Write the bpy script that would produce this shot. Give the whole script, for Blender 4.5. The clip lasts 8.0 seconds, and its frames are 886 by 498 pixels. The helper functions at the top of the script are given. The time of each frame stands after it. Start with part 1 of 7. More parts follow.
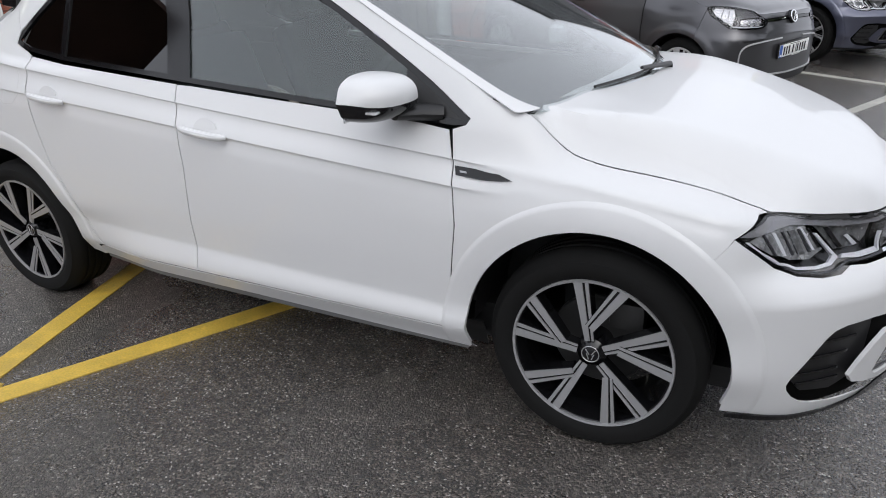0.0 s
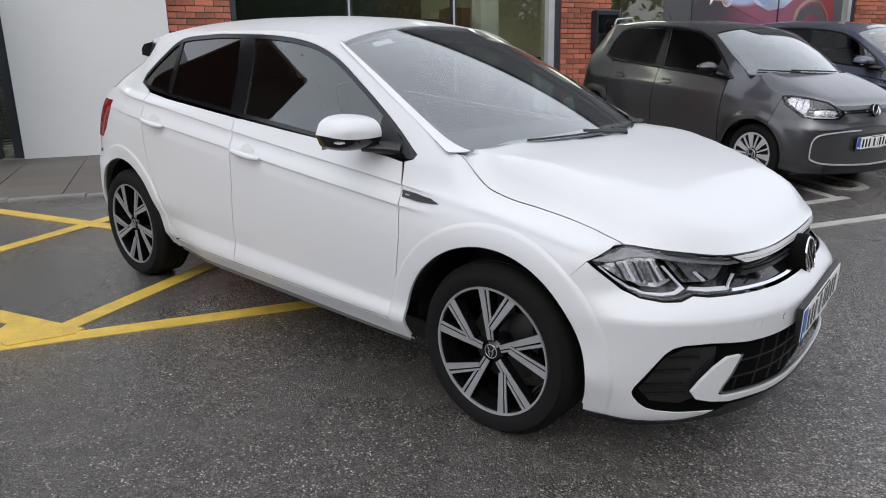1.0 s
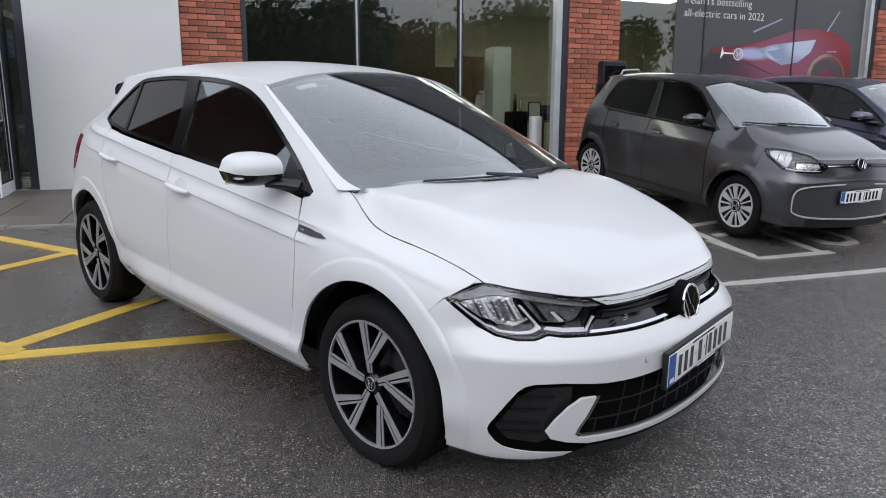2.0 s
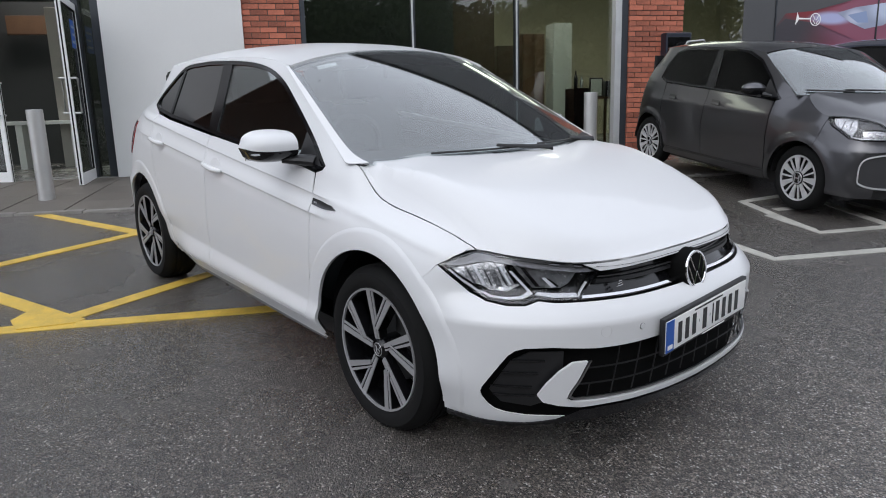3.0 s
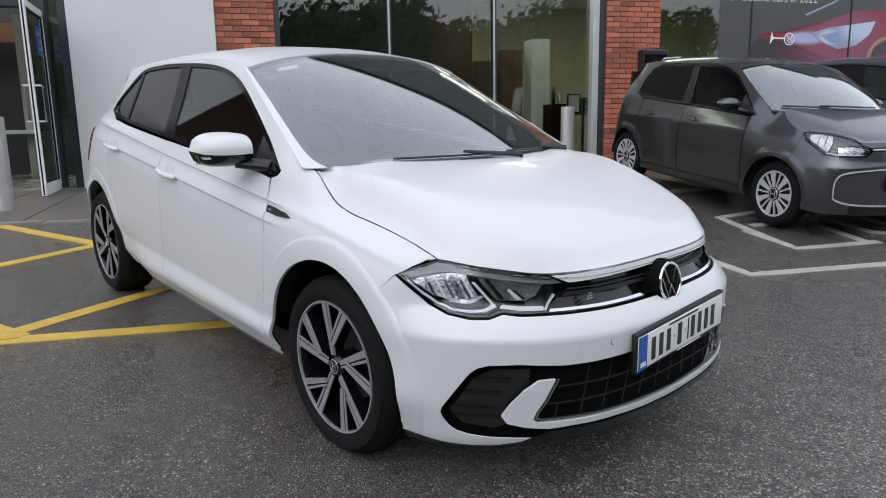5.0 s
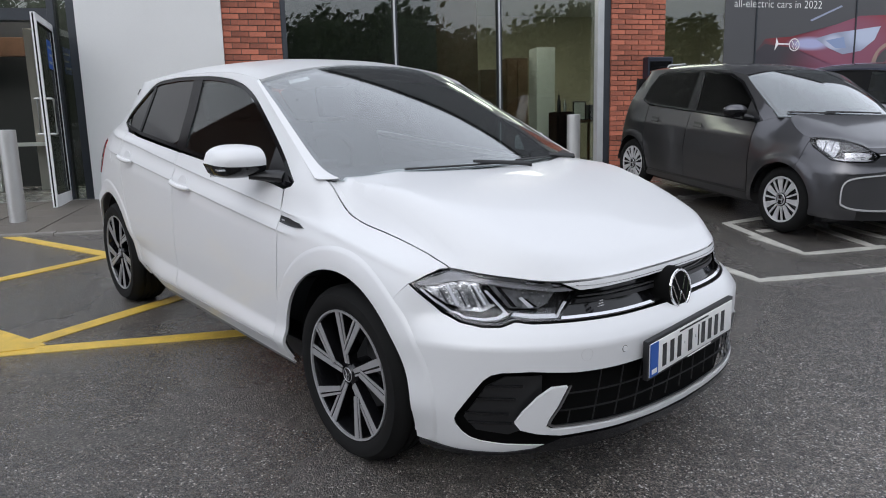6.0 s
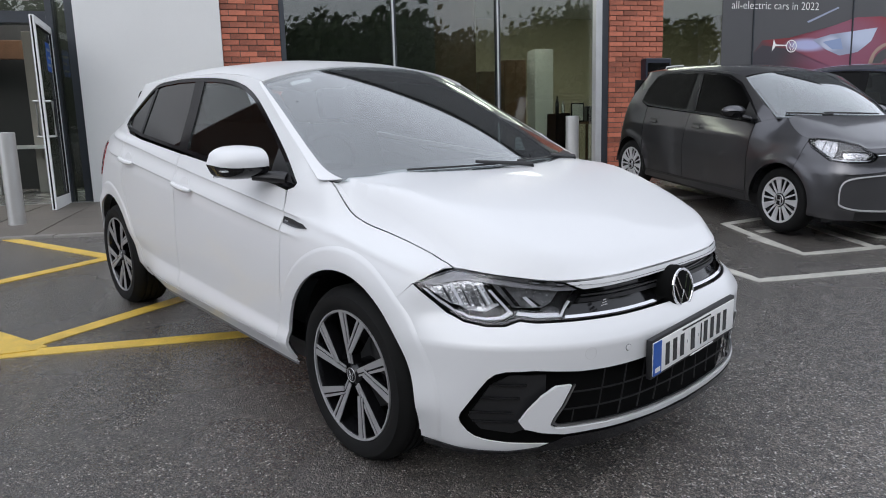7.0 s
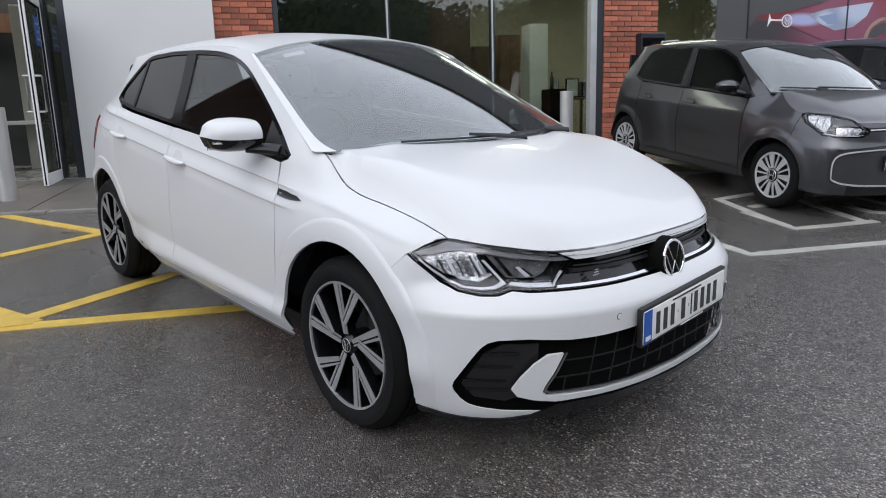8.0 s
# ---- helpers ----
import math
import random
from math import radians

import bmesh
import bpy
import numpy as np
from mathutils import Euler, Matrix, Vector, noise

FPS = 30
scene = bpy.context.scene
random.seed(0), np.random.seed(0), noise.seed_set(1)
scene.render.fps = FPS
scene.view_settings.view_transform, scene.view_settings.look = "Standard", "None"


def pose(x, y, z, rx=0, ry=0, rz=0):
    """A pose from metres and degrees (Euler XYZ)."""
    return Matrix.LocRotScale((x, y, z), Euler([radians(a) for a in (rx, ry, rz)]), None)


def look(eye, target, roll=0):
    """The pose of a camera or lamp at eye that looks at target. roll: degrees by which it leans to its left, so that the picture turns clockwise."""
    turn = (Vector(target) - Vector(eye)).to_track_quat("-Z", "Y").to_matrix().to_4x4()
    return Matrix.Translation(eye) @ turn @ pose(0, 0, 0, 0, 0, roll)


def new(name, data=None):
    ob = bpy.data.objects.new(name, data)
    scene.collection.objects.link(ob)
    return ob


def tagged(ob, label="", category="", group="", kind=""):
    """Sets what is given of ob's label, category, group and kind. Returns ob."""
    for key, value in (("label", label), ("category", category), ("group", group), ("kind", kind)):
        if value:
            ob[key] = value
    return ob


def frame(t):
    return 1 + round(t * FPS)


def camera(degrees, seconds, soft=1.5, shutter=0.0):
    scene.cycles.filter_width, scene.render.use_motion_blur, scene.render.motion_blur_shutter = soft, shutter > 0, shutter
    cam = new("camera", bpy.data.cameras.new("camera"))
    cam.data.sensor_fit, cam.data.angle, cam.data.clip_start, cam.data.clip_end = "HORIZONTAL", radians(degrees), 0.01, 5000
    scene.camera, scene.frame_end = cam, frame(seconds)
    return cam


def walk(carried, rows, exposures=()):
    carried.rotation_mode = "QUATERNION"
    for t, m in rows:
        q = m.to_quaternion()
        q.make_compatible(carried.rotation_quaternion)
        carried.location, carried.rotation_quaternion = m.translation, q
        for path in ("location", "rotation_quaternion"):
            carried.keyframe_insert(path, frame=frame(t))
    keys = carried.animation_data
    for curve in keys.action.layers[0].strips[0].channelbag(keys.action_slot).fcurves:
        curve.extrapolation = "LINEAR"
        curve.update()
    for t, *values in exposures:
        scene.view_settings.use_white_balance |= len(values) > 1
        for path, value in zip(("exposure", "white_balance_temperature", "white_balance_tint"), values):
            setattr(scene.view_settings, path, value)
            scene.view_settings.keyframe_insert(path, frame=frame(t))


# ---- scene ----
cam = camera(67.0, 8.0, 1.0)
PATH = [
    (0, (0.396, -2.384, 1.325), (-0.485, -0.764, 0.55), -2.27),
    (0.5, (0.798, -2.471, 1.313), (-0.205, -0.844, 0.722), 2.81),
    (1, (1.202, -2.493, 1.31), (-0.03, -1.027, 0.731), 0.7),
    (1.5, (1.464, -2.388, 1.306), (0.181, -0.946, 0.782), 0.81),
    (2, (1.651, -2.199, 1.314), (0.315, -0.782, 0.86), 1.87),
    (2.2, (1.748, -2.158, 1.308), (0.323, -0.827, 0.863), 0.4),
    (3.3, (1.882, -2.05, 1.273), (0.401, -0.806, 0.766), -0.26),
    (3.5, (1.842, -2.062, 1.264), (0.433, -0.727, 0.78), 2.37),
    (4, (1.813, -2.031, 1.268), (0.428, -0.67, 0.787), 1.59),
    (4.2, (1.815, -1.98, 1.222), (0.419, -0.622, 0.767), 0.8),
    (5.3, (1.821, -1.923, 1.23), (0.347, -0.652, 0.77), -0.12),
    (5.5, (1.821, -1.932, 1.232), (0.332, -0.677, 0.777), -0.75),
    (6, (1.827, -1.957, 1.237), (0.36, -0.669, 0.803), -0.05),
    (6.5, (1.821, -1.959, 1.243), (0.351, -0.669, 0.824), -0.69),
    (7, (1.822, -1.977, 1.232), (0.358, -0.683, 0.804), -0.17),
    (7.5, (1.833, -1.985, 1.221), (0.396, -0.673, 0.761), -0.27),
    (8, (1.839, -1.99, 1.215), (0.398, -0.694, 0.722), -0.14),
]
# the yard falls towards the road: everything on it leans with the slope
SLOPE = Matrix.Rotation(radians(3.2), 4, "Y") @ Matrix.Rotation(radians(0.9), 4, "X")
walk(cam, [(t, SLOPE @ look(eye, target, roll)) for t, eye, target, roll in PATH],
     exposures=[(0.0, 0.0, 6500, 10), (0.5, 0.0, 6500, 10), (1.0, 0.05, 6480, 10), (1.5, 0.09, 6420, 10), (2.0, 0.0, 6300, 10), (6.0, 0.0, 6290, 10), (8.0, 0.05, 6290, 10)])

# ---- light ----
world = bpy.data.worlds.new("overcast_sky")
scene.world = world
world.use_nodes = True
wn, wl = world.node_tree.nodes, world.node_tree.links
sky = wn.new("ShaderNodeTexSky")
sky.sky_type = "NISHITA"
sky.sun_disc = False
sky.sun_elevation = radians(34)
sky.sun_rotation = radians(150)
sky.air_density, sky.dust_density, sky.ozone_density = 1.0, 6.0, 1.0
hue = wn.new("ShaderNodeHueSaturation")
hue.inputs["Saturation"].default_value = 0.15
cloud = wn.new("ShaderNodeMixRGB")
cloud.inputs["Fac"].default_value = 0.75
cloud.inputs["Color2"].default_value = (10.0, 10.45, 11.6, 1)
wl.new(sky.outputs[0], hue.inputs["Color"])
wl.new(hue.outputs[0], cloud.inputs["Color1"])
wl.new(cloud.outputs[0], wn["Background"].inputs["Color"])
wn["Background"].inputs["Strength"].default_value = 0.133
sun = new("sun", bpy.data.lights.new("sun", "SUN"))
sun.data.energy, sun.data.angle, sun.data.color = 0.65, radians(70), (1.0, 0.985, 0.965)
sun.matrix_world = look((14, -19, 26), (0, 0, 0))


# ---- helpers of this scene ----
def part(name, bm, material, parent=None, label="", smooth=True, sharp=35):
    """Links a bmesh as one mesh object under a thing or a part."""
    me = bpy.data.meshes.new(name)
    bmesh.ops.recalc_face_normals(bm, faces=bm.faces)
    if smooth:
        for f in bm.faces:
            f.smooth = True
        for e in bm.edges:
            if len(e.link_faces) == 2 and e.calc_face_angle(0) > radians(sharp):
                e.smooth = False
    bm.to_mesh(me)
    bm.free()
    if material is not None:
        me.materials.append(material)
    ob = new(name, me)
    if parent is not None:
        ob.parent = parent
    if label:
        ob["label"] = label
    return ob


def empty(name, m, label, category, group="", kind=""):
    ob = new(name)
    ob.empty_display_size = 0.2
    ob.matrix_world = m
    return tagged(ob, label, category, group, kind)


def box(bm, x0, x1, y0, y1, z0, z1, bevel=0.0, m=None):
    """Adds a box, with bevelled edges if asked."""
    vs = [bm.verts.new((x, y, z)) for x in (x0, x1) for y in (y0, y1) for z in (z0, z1)]
    fs = [bm.faces.new([vs[i] for i in q]) for q in
          ((0, 1, 3, 2), (4, 6, 7, 5), (0, 4, 5, 1), (2, 3, 7, 6), (0, 2, 6, 4), (1, 5, 7, 3))]
    if bevel > 0:
        es = list({e for f in fs for e in f.edges})
        r = bmesh.ops.bevel(bm, geom=es, offset=bevel, segments=2, profile=0.6, affect="EDGES")
        vs = list({v for f in r["faces"] for v in f.verts} | {v for v in vs if v.is_valid})
    if m is not None:
        bmesh.ops.transform(bm, matrix=m, verts=[v for v in vs if v.is_valid])
    return bm


def boxes(*dims, bevel=0.0):
    bm = bmesh.new()
    for d in dims:
        box(bm, *d, bevel=bevel)
    return bm


def tube(bm, pts, r, sides=8, cap=True):
    """Adds a round tube along points; r is one radius or one per point."""
    pts = [Vector(p) for p in pts]
    rs = r if isinstance(r, (list, tuple)) else [r] * len(pts)
    rings = []
    up = Vector((0, 0, 1))
    for i, p in enumerate(pts):
        d = (pts[min(i + 1, len(pts) - 1)] - pts[max(i - 1, 0)]).normalized()
        a = d.cross(up)
        if a.length < 0.05:
            a = d.cross(Vector((0, 1, 0)))
        a.normalize()
        b = d.cross(a)
        rings.append([bm.verts.new(p + (a * math.cos(2 * math.pi * k / sides) + b * math.sin(2 * math.pi * k / sides)) * rs[i]) for k in range(sides)])
    for q, w in zip(rings, rings[1:]):
        for k in range(sides):
            bm.faces.new((q[k], q[(k + 1) % sides], w[(k + 1) % sides], w[k]))
    if cap:
        bm.faces.new(rings[0])
        bm.faces.new(rings[-1])
    return bm


def lathe(bm, prof, sides=48, axis="Y", closed=False):
    """Turns a profile of (radius, along) round an axis."""
    rings = []
    for r, h in prof:
        ring = []
        for k in range(sides):
            c, s = r * math.cos(2 * math.pi * k / sides), r * math.sin(2 * math.pi * k / sides)
            ring.append(bm.verts.new((c, h, s) if axis == "Y" else (c, s, h)))
        rings.append(ring)
    pairs = list(zip(rings, rings[1:])) + ([(rings[-1], rings[0])] if closed else [])
    for q, w in pairs:
        for k in range(sides):
            bm.faces.new((q[k], q[(k + 1) % sides], w[(k + 1) % sides], w[k]))
    return bm


def thicken(bm, thick, toward=None):
    """Gives an open sheet a back, thick behind its outer side (the side away from the car's middle, or toward a direction)."""
    bmesh.ops.recalc_face_normals(bm, faces=bm.faces)
    bm.normal_update()
    lean = 0.0
    for f in bm.faces:
        c = f.calc_center_median()
        d = toward if toward is not None else c - Vector((max(-2.3, min(0.25, c.x)), 0.3 * c.y, 0.55))
        lean += f.calc_area() * f.normal.dot(d)
    sg = 1 if lean > 0 else -1
    faces = bm.faces[:]
    rim = [e for e in bm.edges if len(e.link_faces) == 1]
    back = {v: bm.verts.new(v.co - v.normal * (sg * abs(thick))) for v in bm.verts[:]}
    for f in faces:
        bm.faces.new([back[v] for v in reversed(f.verts)])
    for e in rim:
        a, b = e.verts
        bm.faces.new((a, b, back[b], back[a]))
    return bm


def sheet(outline, su, sv, fn, thick=0.0, cuts=()):
    """A panel: the outline in a flat plane, cut into a grid (and along the given v), laid on the surface fn(u, v) and given thickness."""
    bm = bmesh.new()
    bm.faces.new([bm.verts.new((u, v, 0)) for u, v in outline])
    us, vs = [p[0] for p in outline], [p[1] for p in outline]
    for k, lo, hi, st in ((0, min(us), max(us), su), (1, min(vs), max(vs), sv)):
        n = int((hi - lo) / st) + 1
        rows = [lo + (hi - lo) * i / n for i in range(1, n)]
        if k == 1:
            rows = [c for c in rows if all(abs(c - q) > 0.003 for q in cuts)] + [q for q in cuts if lo + 0.001 < q < hi - 0.001]
        for c in rows:
            bmesh.ops.bisect_plane(bm, geom=bm.verts[:] + bm.edges[:] + bm.faces[:], dist=1e-5,
                                   plane_co=(c, c, 0), plane_no=(1, 0, 0) if k == 0 else (0, 1, 0))
    for v in bm.verts:
        v.co = Vector(fn(v.co.x, v.co.y))
    bmesh.ops.remove_doubles(bm, verts=bm.verts, dist=1e-5)
    if thick:
        thicken(bm, thick)
    return bm


def arc(cx, cz, r, a0, a1, n):
    return [(cx + r * math.cos(radians(a0 + (a1 - a0) * i / n)), cz + r * math.sin(radians(a0 + (a1 - a0) * i / n))) for i in range(n + 1)]


def smoother(lo, hi, x):
    t = max(0.0, min(1.0, (x - lo) / (hi - lo)))
    return t * t * (3 - 2 * t)

# ---- materials ----
def material(name, color, rough=0.5, metal=0.0, **more):
    m = bpy.data.materials.new(name)
    m.use_nodes = True
    b = m.node_tree.nodes["Principled BSDF"]
    b.inputs["Base Color"].default_value = (*color, 1)
    b.inputs["Roughness"].default_value = rough
    b.inputs["Metallic"].default_value = metal
    for k, v in more.items():
        b.inputs[k.replace("_", " ")].default_value = v
    return m


def pane(name, tint, face=0.082, rough=0.0, power=3.5):
    """Glass that one sees through; its gloss grows at grazing angles."""
    m = bpy.data.materials.new(name)
    m.use_nodes = True
    nt = m.node_tree
    nt.nodes.clear()
    out = nt.nodes.new("ShaderNodeOutputMaterial")
    mix, tr, gl, lw = (nt.nodes.new("ShaderNode" + k) for k in ("MixShader", "BsdfTransparent", "BsdfGlossy", "LayerWeight"))
    po, ma = nt.nodes.new("ShaderNodeMath"), nt.nodes.new("ShaderNodeMath")
    po.operation, ma.operation = "POWER", "MULTIPLY_ADD"
    lw.inputs["Blend"].default_value = 0.5
    po.inputs[1].default_value = power
    ma.inputs[1].default_value, ma.inputs[2].default_value = 1.0 - face, face
    tr.inputs["Color"].default_value = (*tint, 1)
    gl.inputs["Roughness"].default_value = rough
    gl.inputs["Color"].default_value = (1, 1, 1, 1)
    nt.links.new(lw.outputs["Facing"], po.inputs[0])
    nt.links.new(po.outputs[0], ma.inputs[0])
    nt.links.new(ma.outputs[0], mix.inputs[0])
    nt.links.new(tr.outputs[0], mix.inputs[1])
    nt.links.new(gl.outputs[0], mix.inputs[2])
    nt.links.new(mix.outputs[0], out.inputs[0])
    return m


white_car_paint = material("white_car_paint", (0.69, 0.693, 0.70), 0.35, Coat_Weight=0.4, Coat_Roughness=0.02)
blue_car_paint = material("blue_car_paint", (0.085, 0.090, 0.130), 0.36, 0.75, Coat_Weight=1.0, Coat_Roughness=0.05)
black_plastic = material("black_plastic", (0.012, 0.012, 0.013), 0.45)
grey_plastic = material("grey_plastic", (0.16, 0.16, 0.165), 0.5)
gloss_black = material("gloss_black", (0.006, 0.006, 0.007), 0.10)
dash_black = material("dash_black", (0.02, 0.02, 0.021), 0.6)
fabric = material("fabric", (0.05, 0.05, 0.053), 0.9)
lining = material("lining", (0.45, 0.45, 0.44), 0.9)
rubber = material("rubber", (0.008, 0.008, 0.008), 0.75, Specular_IOR_Level=0.2)
alloy = material("alloy", (0.44, 0.44, 0.45), 0.35, 0.55)
steel = material("steel", (0.35, 0.35, 0.36), 0.35, 1.0)
dull_metal = material("dull_metal", (0.05, 0.05, 0.05), 0.5, 0.6)
chrome = material("chrome", (0.75, 0.75, 0.76), 0.06, 1.0)
lamp_black = material("lamp_black", (0.01, 0.01, 0.011), 0.25)
lamp_grey = material("lamp_grey", (0.035, 0.035, 0.04), 0.3)
panel_grey = material("panel_grey", (0.045, 0.045, 0.048), 0.3)
deep_black = material("deep_black", (0.004, 0.004, 0.004), 0.9, Specular_IOR_Level=0.1)
drl_white = material("drl_white", (0.66, 0.67, 0.69), 0.25)
red_lens = material("red_lens", (0.25, 0.008, 0.01), 0.08)
plate_white = material("plate_white", (0.85, 0.85, 0.83), 0.35)
plate_blue = material("plate_blue", (0.01, 0.09, 0.42), 0.35)
seam_grey = material("seam_grey", (0.02, 0.02, 0.02), 0.8)
pale_seam = material("pale_seam", (0.6, 0.6, 0.6), 0.6)
paper = material("paper", (0.75, 0.75, 0.73), 0.7)
clear_glass = pane("clear_glass", (0.74, 0.80, 0.79), 0.075, power=3.6)
privacy_glass = pane("privacy_glass", (0.014, 0.014, 0.014), 0.06, power=3.2)
screen_glass = pane("screen_glass", (0.80, 0.83, 0.83), 0.13)
lens_glass = pane("lens_glass", (0.97, 0.97, 0.98), 0.02, power=6.0)
city_glass = pane("city_glass", (0.008, 0.008, 0.008), 0.018, rough=0.14, power=5.5)
wet_screen = pane("wet_screen", (0.78, 0.83, 0.83), 0.17)
grey_car_paint = material("grey_car_paint", (0.092, 0.091, 0.098), 0.34, 0.9, Coat_Weight=0.9, Coat_Roughness=0.09)


def textured(name, color, rough, spread=0.25, scale=6.0, fine=60.0, bump=0.1, metal=0.0, per_object=0.0, rough_spread=0.15, **more):
    """A surface with stains at one scale, grain at another, and fine relief."""
    m = material(name, color, rough, metal, **more)
    nt = m.node_tree
    b = nt.nodes["Principled BSDF"]
    co = nt.nodes.new("ShaderNodeTexCoord")
    n1, n2 = nt.nodes.new("ShaderNodeTexNoise"), nt.nodes.new("ShaderNodeTexNoise")
    n1.inputs["Scale"].default_value, n1.inputs["Detail"].default_value = scale, 5
    n2.inputs["Scale"].default_value, n2.inputs["Detail"].default_value = fine, 3
    for n in (n1, n2):
        nt.links.new(co.outputs["Object"], n.inputs["Vector"])
    add = nt.nodes.new("ShaderNodeMath")
    add.operation = "ADD"
    nt.links.new(n1.outputs["Fac"], add.inputs[0])
    nt.links.new(n2.outputs["Fac"], add.inputs[1])
    last = add
    if per_object:
        oi, mu, ad = nt.nodes.new("ShaderNodeObjectInfo"), nt.nodes.new("ShaderNodeMath"), nt.nodes.new("ShaderNodeMath")
        mu.operation, ad.operation = "MULTIPLY_ADD", "ADD"
        mu.inputs[1].default_value, mu.inputs[2].default_value = per_object, -per_object / 2
        nt.links.new(oi.outputs["Random"], mu.inputs[0])
        nt.links.new(mu.outputs[0], ad.inputs[0])
        nt.links.new(add.outputs[0], ad.inputs[1])
        last = ad
    rg = nt.nodes.new("ShaderNodeMapRange")
    rg.inputs["From Min"].default_value, rg.inputs["From Max"].default_value = 0.6, 1.4
    rg.inputs["To Min"].default_value, rg.inputs["To Max"].default_value = 1 - spread, 1 + spread
    nt.links.new(last.outputs[0], rg.inputs["Value"])
    mx = nt.nodes.new("ShaderNodeVectorMath")
    mx.operation = "SCALE"
    mx.inputs[0].default_value = color
    nt.links.new(rg.outputs[0], mx.inputs["Scale"])
    nt.links.new(mx.outputs[0], b.inputs["Base Color"])
    rr = nt.nodes.new("ShaderNodeMapRange")
    rr.inputs["To Min"].default_value, rr.inputs["To Max"].default_value = max(0.02, rough - rough_spread), min(1, rough + rough_spread)
    nt.links.new(n1.outputs["Fac"], rr.inputs["Value"])
    nt.links.new(rr.outputs[0], b.inputs["Roughness"])
    if bump:
        bp = nt.nodes.new("ShaderNodeBump")
        bp.inputs["Strength"].default_value, bp.inputs["Distance"].default_value = bump, 0.004
        nt.links.new(n2.outputs["Fac"], bp.inputs["Height"])
        nt.links.new(bp.outputs[0], b.inputs["Normal"])
    return m


def make_asphalt():
    """Wet asphalt: dark binder, stones of many greys, damp patches that shine."""
    m = material("asphalt", (0.05, 0.05, 0.05), 0.5)
    nt = m.node_tree
    b = nt.nodes["Principled BSDF"]
    co = nt.nodes.new("ShaderNodeTexCoord")
    vo, vo2 = nt.nodes.new("ShaderNodeTexVoronoi"), nt.nodes.new("ShaderNodeTexVoronoi")
    vo.inputs["Scale"].default_value, vo2.inputs["Scale"].default_value = 185, 85
    wet, mid = nt.nodes.new("ShaderNodeTexNoise"), nt.nodes.new("ShaderNodeTexNoise")
    wet.inputs["Scale"].default_value, wet.inputs["Detail"].default_value = 0.9, 6
    mid.inputs["Scale"].default_value, mid.inputs["Detail"].default_value = 14, 6
    for n in (vo, vo2, wet, mid):
        nt.links.new(co.outputs["Object"], n.inputs["Vector"])
    sep = nt.nodes.new("ShaderNodeSeparateColor")
    nt.links.new(vo.outputs["Color"], sep.inputs[0])
    ramp = nt.nodes.new("ShaderNodeValToRGB")
    el = ramp.color_ramp.elements
    el[0].position, el[0].color = 0.0, (0.016, 0.0145, 0.013, 1)
    el[1].position, el[1].color = 1.0, (0.50, 0.47, 0.43, 1)
    for p, c in ((0.40, 0.050), (0.74, 0.092), (0.95, 0.15)):
        e = el.new(p)
        e.color = (c * 1.27, c * 1.11, c * 0.97, 1)
    nt.links.new(sep.outputs[0], ramp.inputs[0])
    mr = nt.nodes.new("ShaderNodeMapRange")
    mr.inputs["From Min"].default_value, mr.inputs["From Max"].default_value = 0.3, 0.7
    mr.inputs["To Min"].default_value, mr.inputs["To Max"].default_value = 0.75, 1.35
    nt.links.new(mid.outputs["Fac"], mr.inputs["Value"])
    sc = nt.nodes.new("ShaderNodeVectorMath")
    sc.operation = "SCALE"
    nt.links.new(ramp.outputs[0], sc.inputs[0])
    # paler towards +x is painted-in sky sheen; that side, lying lower, stays wetter
    xyz, sheen, spread, sheen_tone, wet2 = (nt.nodes.new("ShaderNode" + k) for k in ("SeparateXYZ", "MapRange", "Math", "Math", "Math"))
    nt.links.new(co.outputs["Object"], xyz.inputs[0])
    spread.operation, sheen_tone.operation, wet2.operation = "MULTIPLY_ADD", "MULTIPLY", "MULTIPLY_ADD"
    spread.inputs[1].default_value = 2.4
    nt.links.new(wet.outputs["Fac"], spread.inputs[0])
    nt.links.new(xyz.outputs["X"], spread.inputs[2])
    sheen.interpolation_type = "SMOOTHSTEP"
    sheen.inputs["From Min"].default_value, sheen.inputs["From Max"].default_value = 0.9, 4.6
    sheen.inputs["To Min"].default_value, sheen.inputs["To Max"].default_value = 0.95, 2.7
    nt.links.new(spread.outputs[0], sheen.inputs["Value"])
    nt.links.new(mr.outputs[0], sheen_tone.inputs[0])
    nt.links.new(sheen.outputs[0], sheen_tone.inputs[1])
    wet2.inputs[1].default_value = -0.22
    wet2.inputs[2].default_value = 0.16
    nt.links.new(sheen.outputs[0], wet2.inputs[0])
    damp = nt.nodes.new("ShaderNodeMath")
    nt.links.new(wet2.outputs[0], damp.inputs[0])
    nt.links.new(wet.outputs["Fac"], damp.inputs[1])
    nt.links.new(sheen_tone.outputs[0], sc.inputs["Scale"])
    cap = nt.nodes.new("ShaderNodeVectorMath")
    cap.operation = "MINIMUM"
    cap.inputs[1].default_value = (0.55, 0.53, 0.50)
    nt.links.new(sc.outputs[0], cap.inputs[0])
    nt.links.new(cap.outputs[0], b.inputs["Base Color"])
    ro = nt.nodes.new("ShaderNodeMapRange")
    ro.inputs["From Min"].default_value, ro.inputs["From Max"].default_value = 0.35, 0.65
    ro.inputs["To Min"].default_value, ro.inputs["To Max"].default_value = 0.20, 0.42
    nt.links.new(damp.outputs[0], ro.inputs["Value"])
    nt.links.new(ro.outputs[0], b.inputs["Roughness"])
    film = nt.nodes.new("ShaderNodeMapRange")
    film.inputs["From Min"].default_value, film.inputs["From Max"].default_value = 0.38, 0.62
